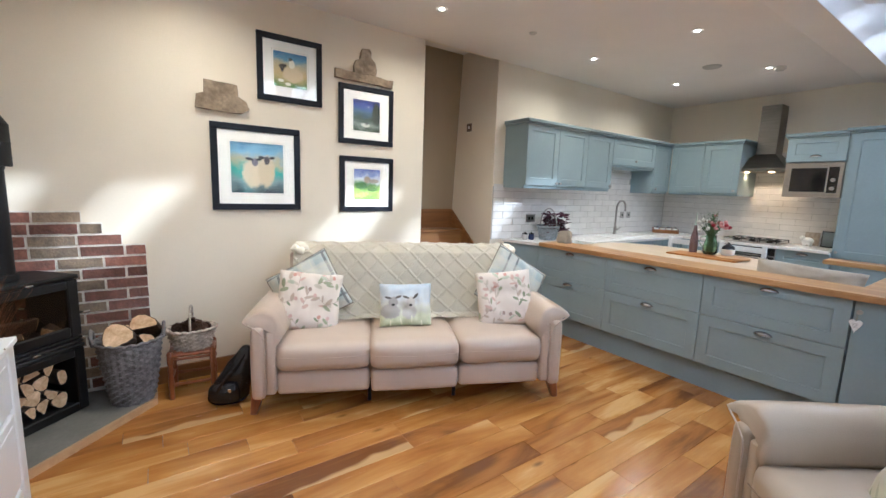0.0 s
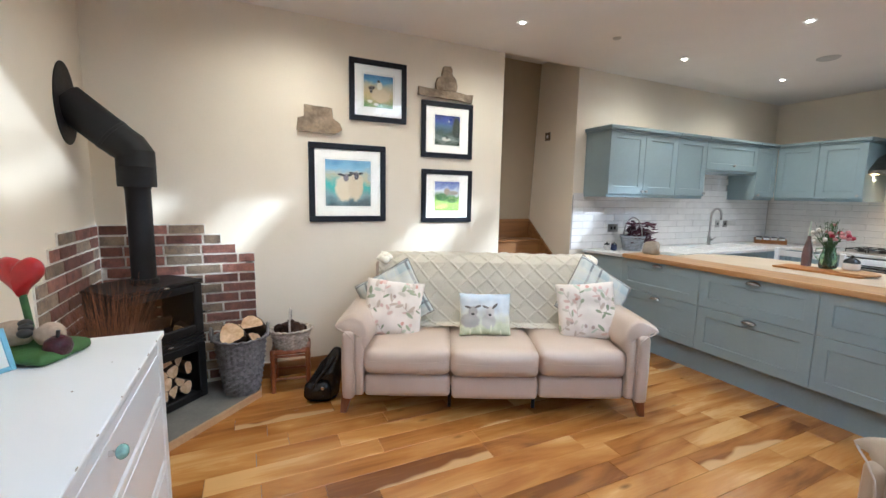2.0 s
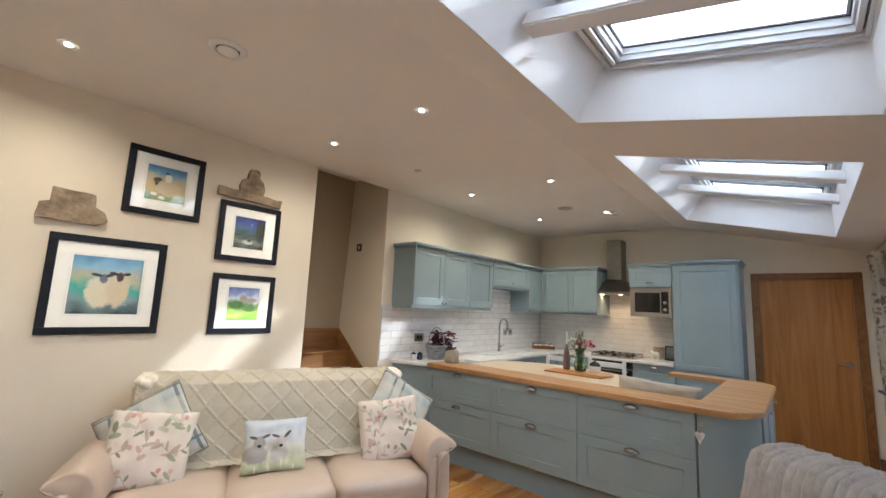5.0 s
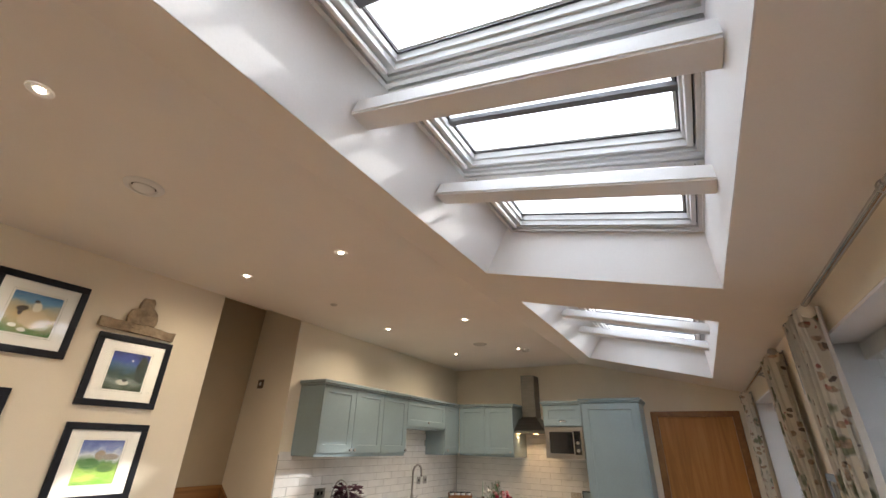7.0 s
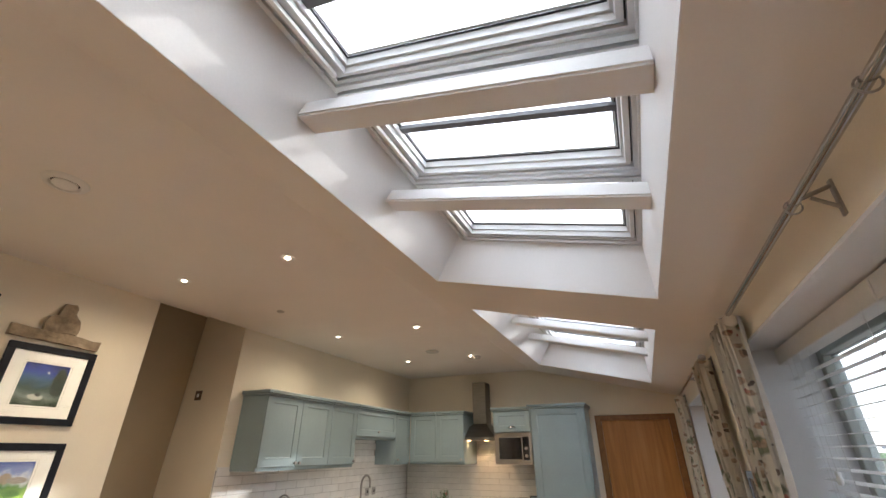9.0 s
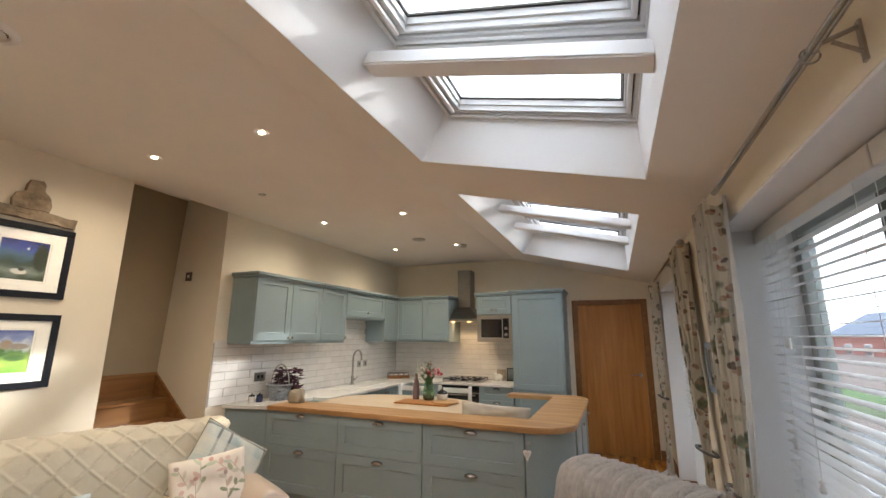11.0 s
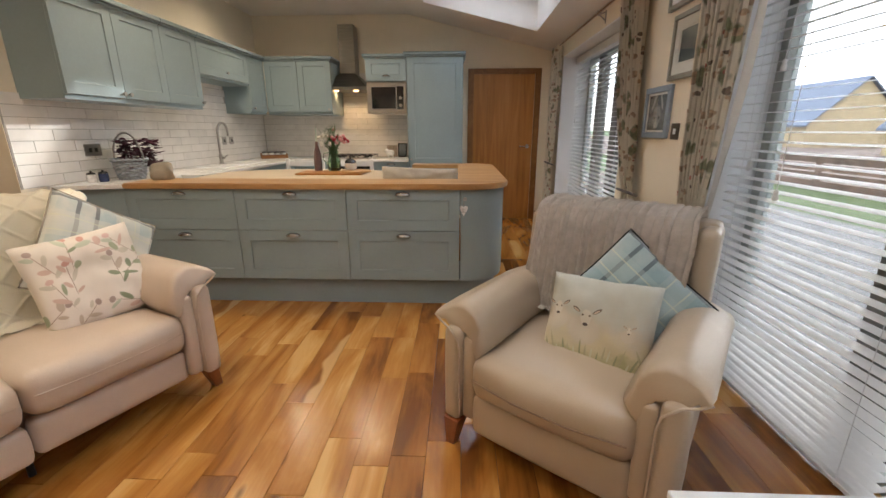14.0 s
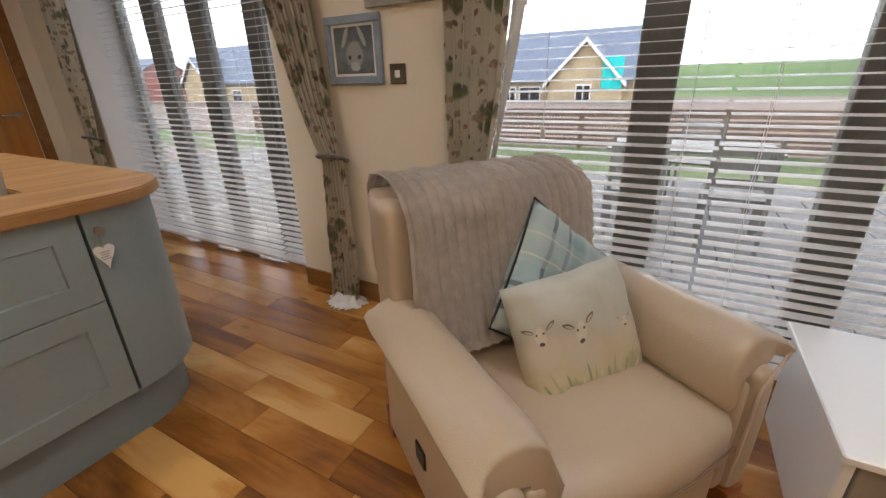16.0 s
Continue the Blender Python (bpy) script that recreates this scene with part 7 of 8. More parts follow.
# ---- low white unit by the armchair ----
M_FROST = material("greyed glass shelf", (0.30, 0.29, 0.27), 0.25, var=0.05, coat=0.3)
tv = thing("low_unit", pose(0, 0, 0), "white painted low unit with an open end beside the armchair", "low unit")
part("top", boxes((0.75, -0.285, 0.385, 1.775, 0.36, 0.41), bevel=0.004), M_CHIPPED, tv)
for x in (0.77, 1.745):
    part("side_panel", boxes((x - 0.012, -0.26, 0.0, x + 0.012, 0.33, 0.384), bevel=0.003), M_CHIPPED, tv)
part("shelf", boxes((0.783, -0.25, 0.12, 1.732, 0.30, 0.14)), M_CHIPPED, tv)
part("drawer_front", boxes((0.79, 0.305, 0.15, 1.725, 0.325, 0.37), bevel=0.003), M_FROST, tv)

# ---- on the worktops ----
vz = WT + 0.041
M_VGLASS = glass("green tinted glass", (0.55, 0.75, 0.58))
M_LEAF = material("stem green", (0.05, 0.11, 0.03), 0.6, var=0.2, scale=30)
M_PETR = material("crimson petals", (0.32, 0.01, 0.03), 0.7, var=0.2, scale=40)
M_PETP = material("pink petals", (0.60, 0.28, 0.28), 0.7, var=0.2, scale=40)
M_PETW = material("white petals", (0.70, 0.68, 0.62), 0.7, var=0.1, scale=40)
M_PURPLE = material("dark purple leaves", (0.075, 0.008, 0.03), 0.5, var=0.25, scale=30)
M_TABLE = wood("pale limed table top", [(0.55, 0.44, 0.31), (0.66, 0.55, 0.41)], rough=0.4, long=(7, 0.7, 7))

dt = thing("dining_table", pose(0, 0, 0), "pale limed wood table top behind the oak breakfast bar", "table")
part("tabletop", prism([(4.125 + 0.42 + 0.42 * math.sin(a), 2.22 + 0.78 * math.cos(a)) if 0 < a < math.pi else (4.125, 2.22 + 0.78 * math.cos(a)) for a in (math.pi * k / 24 for k in range(25))], vz - 0.035, vz - 0.005, bevel=0.004), M_TABLE, dt)
for x, y in ((4.25, 1.75), (4.25, 2.7), (4.80, 2.22)):
    part("leg", cyls(((x, y, 0.0), (x, y, vz - 0.036), 0.03)), M_IRON, dt, smooth=True)


def dining_chair(m):
    e = thing("dining_chair", m, "white painted wooden chair with a slatted back at the table", "chair", "chairs at the table")
    for x in (-0.19, 0.19):
        part("leg", boxes((x - 0.018, -0.02, 0, x + 0.018, 0.016, 0.98), bevel=0.004), M_WHITE, e)
        part("leg", boxes((x - 0.018, -0.40, 0, x + 0.018, -0.364, 0.45), bevel=0.004), M_WHITE, e)
    part("seat", boxes((-0.21, -0.41, 0.452, 0.21, -0.022, 0.48), bevel=0.008), M_WHITE, e)
    for z in (0.62, 0.76, 0.90):
        part("slat", boxes((-0.172, -0.012, z, 0.172, 0.006, z + 0.055), bevel=0.003), M_WHITE, e)
    return e


c1 = dining_chair(pose(5.42, 2.55, 0, 0, 0, -90))
copy_thing(c1, pose(5.42, 2.02, 0, 0, 0, -90))

tray = part("serving_board", prism(quarter(-0.13, 0.13, -0.28, 0.28, 0.03, 5, r2=0.03), 0, 0.014, bevel=0.003), M_OAKDOOR, None, "reddish oak serving board on the pale table top", category="board")
tray.matrix_basis = pose(4.50, 1.98, vz - 0.004)
tray2 = part("round_board", prism([(0.13 * math.cos(a), 0.13 * math.sin(a)) for a in (math.tau * k / 32 for k in range(32))], 0, 0.013, bevel=0.003), M_OAKTOP, None, "round pale oak board partly on the serving board", category="board")
tray2.matrix_basis = pose(4.52, 1.78, vz + 0.0105)
vase = thing("flower_vase", pose(4.60, 1.99, vz + 0.011), "green glass jug holding crimson, pink and white flowers", "vase")
bm = lathe([(0.0, 0.003), (0.05, 0.003), (0.058, 0.02), (0.056, 0.09), (0.040, 0.15), (0.042, 0.175), (0.039, 0.175), (0.037, 0.15), (0.052, 0.09), (0.053, 0.022), (0.0, 0.010)], 28)
part("jug", bm, M_VGLASS, vase, smooth=80)
part("handle", tube([(0.0, 0.042, 0.16), (0.0, 0.085, 0.15), (0.0, 0.095, 0.10), (0.0, 0.057, 0.055)], 0.006, seg=8), M_VGLASS, vase, smooth=80)
rnd = random.Random(6)


def blossom(c, r, mat, par, seed, petals=12):
    bm = bmesh.new()
    q = random.Random(seed)
    for k in range(petals):
        d = Vector((q.gauss(0, 1), q.gauss(0, 1), q.gauss(0.3, 0.8))).normalized()
        mm = Matrix.Translation(Vector(c) + d * r * 0.5) @ d.to_track_quat("Z", "Y").to_matrix().to_4x4() @ Matrix.Diagonal((r * 0.55, r * 0.4, r * 0.2, 1))
        bmesh.ops.create_icosphere(bm, subdivisions=1, radius=1, matrix=mm)
    return part("flower", bm, mat, par, smooth=60)


for k in range(26):
    a = k * 2.4
    r = 0.035 + 0.10 * math.sqrt(k / 26)
    z = 0.33 - 0.9 * (r - 0.03) + rnd.uniform(-0.03, 0.04)
    c = (r * math.cos(a) * 0.7, r * math.sin(a) * 1.0, z)
    right = c[1] < 0
    mat = (M_PETR if rnd.random() < 0.65 else M_PETP) if right else (M_PETW if rnd.random() < 0.7 else M_PETP)
    blossom(c, 0.024, mat, vase, k)
bm = bmesh.new()
for k in range(60):
    a, r = rnd.uniform(0, math.tau), rnd.uniform(0.0, 0.12)
    p0 = Vector((rnd.uniform(-0.03, 0.03), rnd.uniform(-0.03, 0.03), 0.02))
    p1 = Vector((r * 0.3 * math.cos(a), r * 0.3 * math.sin(a), 0.17))
    p2 = Vector((r * math.cos(a), r * math.sin(a), rnd.uniform(0.22, 0.40)))
    cyl(bm, p0, p1, 0.002, seg=4)
    cyl(bm, p1, p2, 0.002, 0.001, seg=4)
    for j in range(3):
        q = p1.lerp(p2, rnd.random())
        d = Vector((rnd.gauss(0, 1), rnd.gauss(0, 1), rnd.gauss(0.5, 1))).normalized()
        bmesh.ops.create_icosphere(bm, subdivisions=1, radius=1, matrix=Matrix.Translation(q + d * 0.012) @ d.to_track_quat("Z", "Y").to_matrix().to_4x4() @ Matrix.Diagonal((0.006, 0.002, 0.018, 1)))
part("foliage", bm, M_LEAF, vase, "green stems and leaves", kind="stuff")
bt = thing("pepper_mill", pose(4.62, 2.14, vz + 0.011), "tall smoky glass bottle with a pale stopper on the board", "bottle")
part("body", lathe([(0.0, 0.0), (0.034, 0.0), (0.036, 0.08), (0.030, 0.15), (0.014, 0.22), (0.013, 0.25), (0.0, 0.25)], 24), material("smoky mauve glass", (0.16, 0.10, 0.10), 0.15, coat=0.5), bt, smooth=70)
part("stopper", cyls(((0, 0, 0.25), (0, 0, 0.37), 0.009, 0.004)), material("pale sage candle", (0.5, 0.58, 0.5), 0.5), bt, smooth=True)
cd = thing("butter_dish", pose(4.60, 1.845, vz + 0.024), "white china pot with a dark knobbed lid on the board", "pot")
part("pot", lathe([(0.0, 0.0), (0.045, 0.0), (0.052, 0.01), (0.054, 0.055), (0.0, 0.056)], 28), M_QUARTZ, cd, smooth=60)
part("lid", lathe([(0.050, 0.055), (0.046, 0.075), (0.02, 0.092), (0.007, 0.096), (0.010, 0.112), (0.0, 0.116)], 28), M_BAG, cd, "dark glazed lid", smooth=70)

bench = thing("corner_bench", pose(0, 0, 0), "dark cushioned corner bench inside the breakfast bar", "bench")
part("seat", boxes((4.105, 0.905, 0.42, 4.60, 1.395, 0.48), bevel=0.01), M_LINEN, bench)
part("base", boxes((4.12, 0.91, 0.0, 4.58, 1.39, 0.42)), M_BLUEDARK, bench)
bp = cushion("bolster_cushion", pose(4.17, 1.20, 0.865, -14, 2, -90), 0.60, 0.26, M_OATMEAL, "plain oatmeal linen cushion standing behind the oak bar", thick=0.17, seed=21)

rc = thing("cloth_bag", pose(4.0, 3.13, WT + 0.04), "crumpled fawn paper bag lying on the end of the bar", "bag")
bm = soft_box(-0.06, -0.075, 0.0, 0.06, 0.075, 0.12, bevel=0.03, puff=0.01)
for v in bm.verts:
    v.co.x *= 1 - 2.8 * v.co.z
part("sack", wobble(bm, 0.018, 16, 8), M_LINEN, rc, smooth=60)

qz = WT + 0.031
pl = wicker("plant_basket", pose(4.13, 3.47, qz), 0.085, 0.115, 0.15, material("grey-blue painted wicker", (0.30, 0.32, 0.35), 0.7, var=0.15, scale=40), "grey-blue wicker basket holding a dark purple plant", 10, 22, oval=1.1)
part("handle", tube([(0, 0.118 * math.cos(a), 0.15 + 0.20 * math.sin(a)) for a in (math.pi * k / 16 for k in range(17))], 0.007, seg=8), M_STEEL, pl, "arched basket handle", smooth=80)
bm = bmesh.new()
for k in range(150):
    a, rr = rnd.uniform(0, math.tau), 0.17 * math.sqrt(rnd.random())
    c = Vector((0.10 + rr * math.cos(a), -0.02 + rr * math.sin(a) * 0.8, 0.19 + rnd.uniform(-0.10, 0.11)))
    for j in range(3):
        d = Vector((math.cos(j * 2.1 + k), math.sin(j * 2.1 + k), rnd.uniform(-0.3, 0.5))).normalized()
        mm = Matrix.Translation(c + d * 0.014) @ d.to_track_quat("Z", "Y").to_matrix().to_4x4() @ Matrix.Diagonal((0.022, 0.003, 0.027, 1))
        bmesh.ops.create_icosphere(bm, subdivisions=1, radius=1, matrix=mm)
    if k % 4 == 0:
        cyl(bm, (0.02, 0, 0.08), c, 0.0015, seg=4)
part("leaves", bm, M_PURPLE, pl, "dark purple trefoil leaves", kind="stuff")
for i, (x, y, c) in enumerate(((3.86, 3.56, (0.62, 0.60, 0.58)), (3.93, 3.53, (0.03, 0.04, 0.10)))):
    j = thing("storage_jar", pose(x, y, qz), "small %s ceramic jar on the white worktop" % ("pale" if i == 0 else "navy"), "jar", "small jars")
    part("jar", lathe([(0, 0), (0.028, 0), (0.032, 0.02), (0.030, 0.06), (0.0, 0.062)], 20), material("glaze", c, 0.2, var=0.1, scale=60), j, smooth=60)
    part("lid", lathe([(0.030, 0.061), (0.026, 0.072), (0.008, 0.076), (0.006, 0.086), (0.0, 0.088)], 20), M_BAG, j, "dark lid", smooth=60)
tap = thing("kitchen_tap", pose(5.60, 3.58, qz), "brushed steel swan-neck kitchen tap beside the sink", "tap")
part("base", cyls(((0, 0, 0), (0, 0, 0.012), 0.028), ((0, 0, 0.012), (0, 0, 0.11), 0.020)), M_STEEL, tap, smooth=True)
part("spout", tube([(0, 0, 0.10), (0, 0, 0.36)] + [(0.085 - 0.085 * math.cos(a), -0.02 * math.sin(a / 2), 0.36 + 0.09 * math.sin(a)) for a in (math.pi * k / 12 for k in range(1, 13))] + [(0.17, -0.02, 0.31)], 0.0125, seg=14), M_STEEL, tap, smooth=80)
part("lever", cyls(((0, -0.018, 0.07), (0.0, -0.045, 0.07), 0.014), ((0.0, -0.04, 0.07), (0.05, -0.05, 0.10), 0.006)), M_STEEL, tap, smooth=True)
sink = thing("sink", pose(0, 0, 0), "white inset sink and drainer set in the worktop", "sink")
part("rim", boxes((5.05, 3.24, qz - 0.001, 6.0, 3.26, qz + 0.007), (5.05, 3.64, qz - 0.001, 6.0, 3.66, qz + 0.007), (5.05, 3.26, qz - 0.001, 5.07, 3.64, qz + 0.007), (5.98, 3.26, qz - 0.001, 6.0, 3.64, qz + 0.007), (5.48, 3.26, qz - 0.001, 5.52, 3.64, qz + 0.005), bevel=0.002), M_QUARTZ, sink)
for k in range(8):
    part("rib", boxes((5.56 + 0.05 * k, 3.29, qz - 0.0005, 5.57 + 0.05 * k, 3.61, qz + 0.003)), M_QUARTZ, sink)
hob = thing("gas_hob", pose(6.73, 2.335, qz), "stainless gas hob with black cast iron pan supports", "hob")
part("tray", boxes((-0.24, -0.29, 0, 0.24, 0.29, 0.012), bevel=0.004), M_STEEL, hob)
for x in (-0.11, 0.11):
    for y in (-0.18, 0.0, 0.18):
        if (x, y) != (0.11, 0.0):
            part("burner", lathe([(0.0, 0.030), (0.026, 0.029), (0.030, 0.022), (0.038, 0.020), (0.040, 0.012)], 20, (x, y, 0)), M_IRON, hob, smooth=60)
for y0, y1 in ((-0.28, -0.10), (-0.09, 0.09), (0.10, 0.28)):
    bm = boxes((-0.22, y0, 0.038, -0.21, y1, 0.046), (0.21, y0, 0.038, 0.22, y1, 0.046), (-0.21, y0, 0.038, 0.21, y0 + 0.01, 0.046), (-0.21, y1 - 0.01, 0.038, 0.21, y1, 0.046), (-0.21, (y0 + y1) / 2 - 0.005, 0.036, 0.21, (y0 + y1) / 2 + 0.005, 0.046), (-0.005, y0 + 0.01, 0.036, 0.005, y1 - 0.01, 0.044))
    for x in (-0.215, 0.215):
        for y in (y0 + 0.005, y1 - 0.005):
            cyl(bm, (x, y, 0.012), (x, y, 0.040), 0.005, seg=6)
    part("pan_support", bm, M_IRON, hob)
sb = thing("spice_rack", pose(6.62, 3.42, qz, 0, 0, -55), "wooden rack holding a row of cream spice jars", "rack")
part("rack", boxes((-0.17, -0.045, 0, 0.17, 0.045, 0.012), (-0.17, -0.045, 0.012, 0.17, -0.037, 0.05), (-0.17, 0.037, 0.012, 0.17, 0.045, 0.075), (-0.17, -0.037, 0.012, -0.16, 0.037, 0.06), (0.16, -0.037, 0.012, 0.17, 0.037, 0.06), bevel=0.002), M_OAKX, sb)
for k in range(4):
    j = part("jar", lathe([(0, 0.012), (0.033, 0.012), (0.034, 0.075), (0.0, 0.076)], 20, (-0.12 + 0.08 * k, 0, 0)), M_QUARTZ, sb, smooth=60)
    part("lid", lathe([(0.034, 0.075), (0.035, 0.090), (0.0, 0.092)], 20, (-0.12 + 0.08 * k, 0, 0)), M_BLACK, j, "black lid", smooth=60)
fr2 = thing("worktop_photo", pose(6.93, 1.70, qz, -8, 0, -90), "small framed photo propped on the worktop by the tall cabinet", "photo frame")
part("frame", boxes((-0.06, -0.008, 0, 0.06, 0.004, 0.19), bevel=0.002), M_BAG, fr2)
part("picture", boxes((-0.048, -0.010, 0.012, 0.048, -0.008, 0.178)), A_HILL, fr2)
pg = thing("china_pig", pose(6.86, 1.86, qz), "small cream china pig ornament on the white worktop", "ornament")
bm = bmesh.new()
bmesh.ops.create_icosphere(bm, subdivisions=3, radius=0.05, matrix=Matrix.Translation((0, 0, 0.062)) @ Matrix.Diagonal((0.9, 1.15, 0.9, 1)))
bmesh.ops.create_icosphere(bm, subdivisions=3, radius=0.03, matrix=Matrix.Translation((-0.01, 0.05, 0.09)))
for x in (-0.02, 0.02):
    for y in (-0.03, 0.03):
        cyl(bm, (x, y, 0), (x, y, 0.04), 0.012, seg=10)
part("body", bm, M_QUARTZ, pg, smooth=80)
bd = part("card_print", boxes((-0.07, -0.006, 0, 0.07, 0, 0.16)), M_WICKERL, None, "plain fawn card propped against the tiles", category="card")
bd.matrix_basis = pose(7.01, 1.86, qz, -6, 0, -90)

hh = thing("hanging_heart", pose(FX - 0.030, 0.853, 0.70, 0, 0, -90), "white painted heart with grey lettering, hanging from a knob", "hanging sign")
bm = bmesh.new()
pts = [(x, z * (1.0 if z > 0 else 1.9)) for x, z in ((0.0018 * 16 * math.sin(t) ** 3, 0.0018 * (13 * math.cos(t) - 5 * math.cos(2 * t) - 2 * math.cos(3 * t) - math.cos(4 * t))) for t in (math.tau * k / 40 for k in range(40)))]
A = [bm.verts.new((x, -0.004, z + 0.045)) for x, z in pts]
B = [bm.verts.new((x, 0.004, z + 0.045)) for x, z in pts]
for k in range(40):
    bm.faces.new((A[k], A[(k + 1) % 40], B[(k + 1) % 40], B[k]))
bm.faces.new(A[::-1])
bm.faces.new(B)
bmesh.ops.recalc_face_normals(bm, faces=bm.faces[:])
part("heart", bm, M_WHITE, hh)
part("lettering", boxes(*[(-0.014 + 0.002 * (k % 2), -0.0048, 0.044 - 0.008 * k, 0.014 - 0.003 * (k % 3), -0.004, 0.0465 - 0.008 * k) for k in range(4)]), M_STEEL, hh, "grey lettering too small to read")
part("cord", tube([(0.0, 0, 0.062), (-0.004, 0.0, 0.09), (0.0, 0.008, 0.115), (0.004, 0.0, 0.09), (0.0, 0, 0.062)], 0.0012, seg=5), M_LINEN, hh)


# ---- outside ----
M_PAVE = material("pale grey paving", (0.13, 0.127, 0.125), 0.8, var=0.1, scale=2, bump=0.3, bscale=30)
M_LAWN = material("rough lawn", (0.075, 0.095, 0.035), 0.95, var=0.3, scale=2, bump=0.8, bscale=40, second=(0.05, 0.08, 0.025))
M_EARTH = material("bare brown earth", (0.12, 0.085, 0.07), 0.95, var=0.25, scale=0.25, bump=0.9, bscale=6, second=(0.15, 0.12, 0.10))
M_FIELD = material("green field", (0.07, 0.13, 0.03), 0.95, var=0.2, scale=0.06, bump=0.3, bscale=3)
M_FENCE = material("weathered brown fence board", (0.17, 0.11, 0.08), 0.85, var=0.2, scale=5, rand=0.2)
M_ROOFS = material("blue-grey slate roof", (0.13, 0.16, 0.22), 0.6, var=0.12, scale=2)
M_BUFF = material("buff stone house wall", (0.46, 0.36, 0.22), 0.85, var=0.12, scale=2, bump=0.3, bscale=12)
M_REDB = material("red brick house wall", (0.33, 0.13, 0.10), 0.85, var=0.15, scale=2)
M_TURQ = material("turquoise sheeting", (0.0, 0.55, 0.52), 0.5, var=0.03)
bm = bmesh.new()
nx, ny = 60, 60
rows = []
for j in range(ny + 1):
    y = YG - 0.06 - 900 * (j / ny) ** 3
    row = []
    for i in range(nx + 1):
        x = 3 + 1400 * ((i / nx - 0.5) * 2) ** 3
        z = -0.25
        if y < -38:
            z += min(1.0, (-38 - y) / 22) * 3.0 * (1 if x < 60 else max(0, 1 - (x - 60) / 60))
        row.append(bm.verts.new((x, y, z)))
    rows.append(row)
for A, B in zip(rows, rows[1:]):
    for i in range(nx):
        bm.faces.new((A[i], B[i], B[i + 1], A[i + 1]))
structure("ground", bm, M_FIELD)
structure("ground_earth", boxes((-60, -37.5, -0.6, 120, -8.2, -0.19)), M_EARTH)
structure("lawn", boxes((-12, -8.1, -0.5, 16, -4.8, -0.16)), M_LAWN)
structure("patio_bed", boxes((-6, -4.8, -0.5, 16, YG - 0.06, -0.12)), M_EARTH)
structure("ground_back", boxes((-40, YG - 0.06, -0.6, 60, 40, -0.25)), M_LAWN)
fence = thing("garden_fence", pose(0, -8.15, -0.2), "weathered brown horizontal board garden fence", "fence")
for k in range(10):
    part("post", boxes((-9 + 2.6 * k, -0.05, 0, -8.9 + 2.6 * k, 0.05, 0.85)), M_FENCE, fence)
for k in range(4):
    for i in range(9):
        part("board", boxes((-8.95 + 2.6 * i, 0.052, 0.08 + 0.2 * k, -6.36 + 2.6 * i, 0.074, 0.24 + 0.2 * k)), M_FENCE, fence)


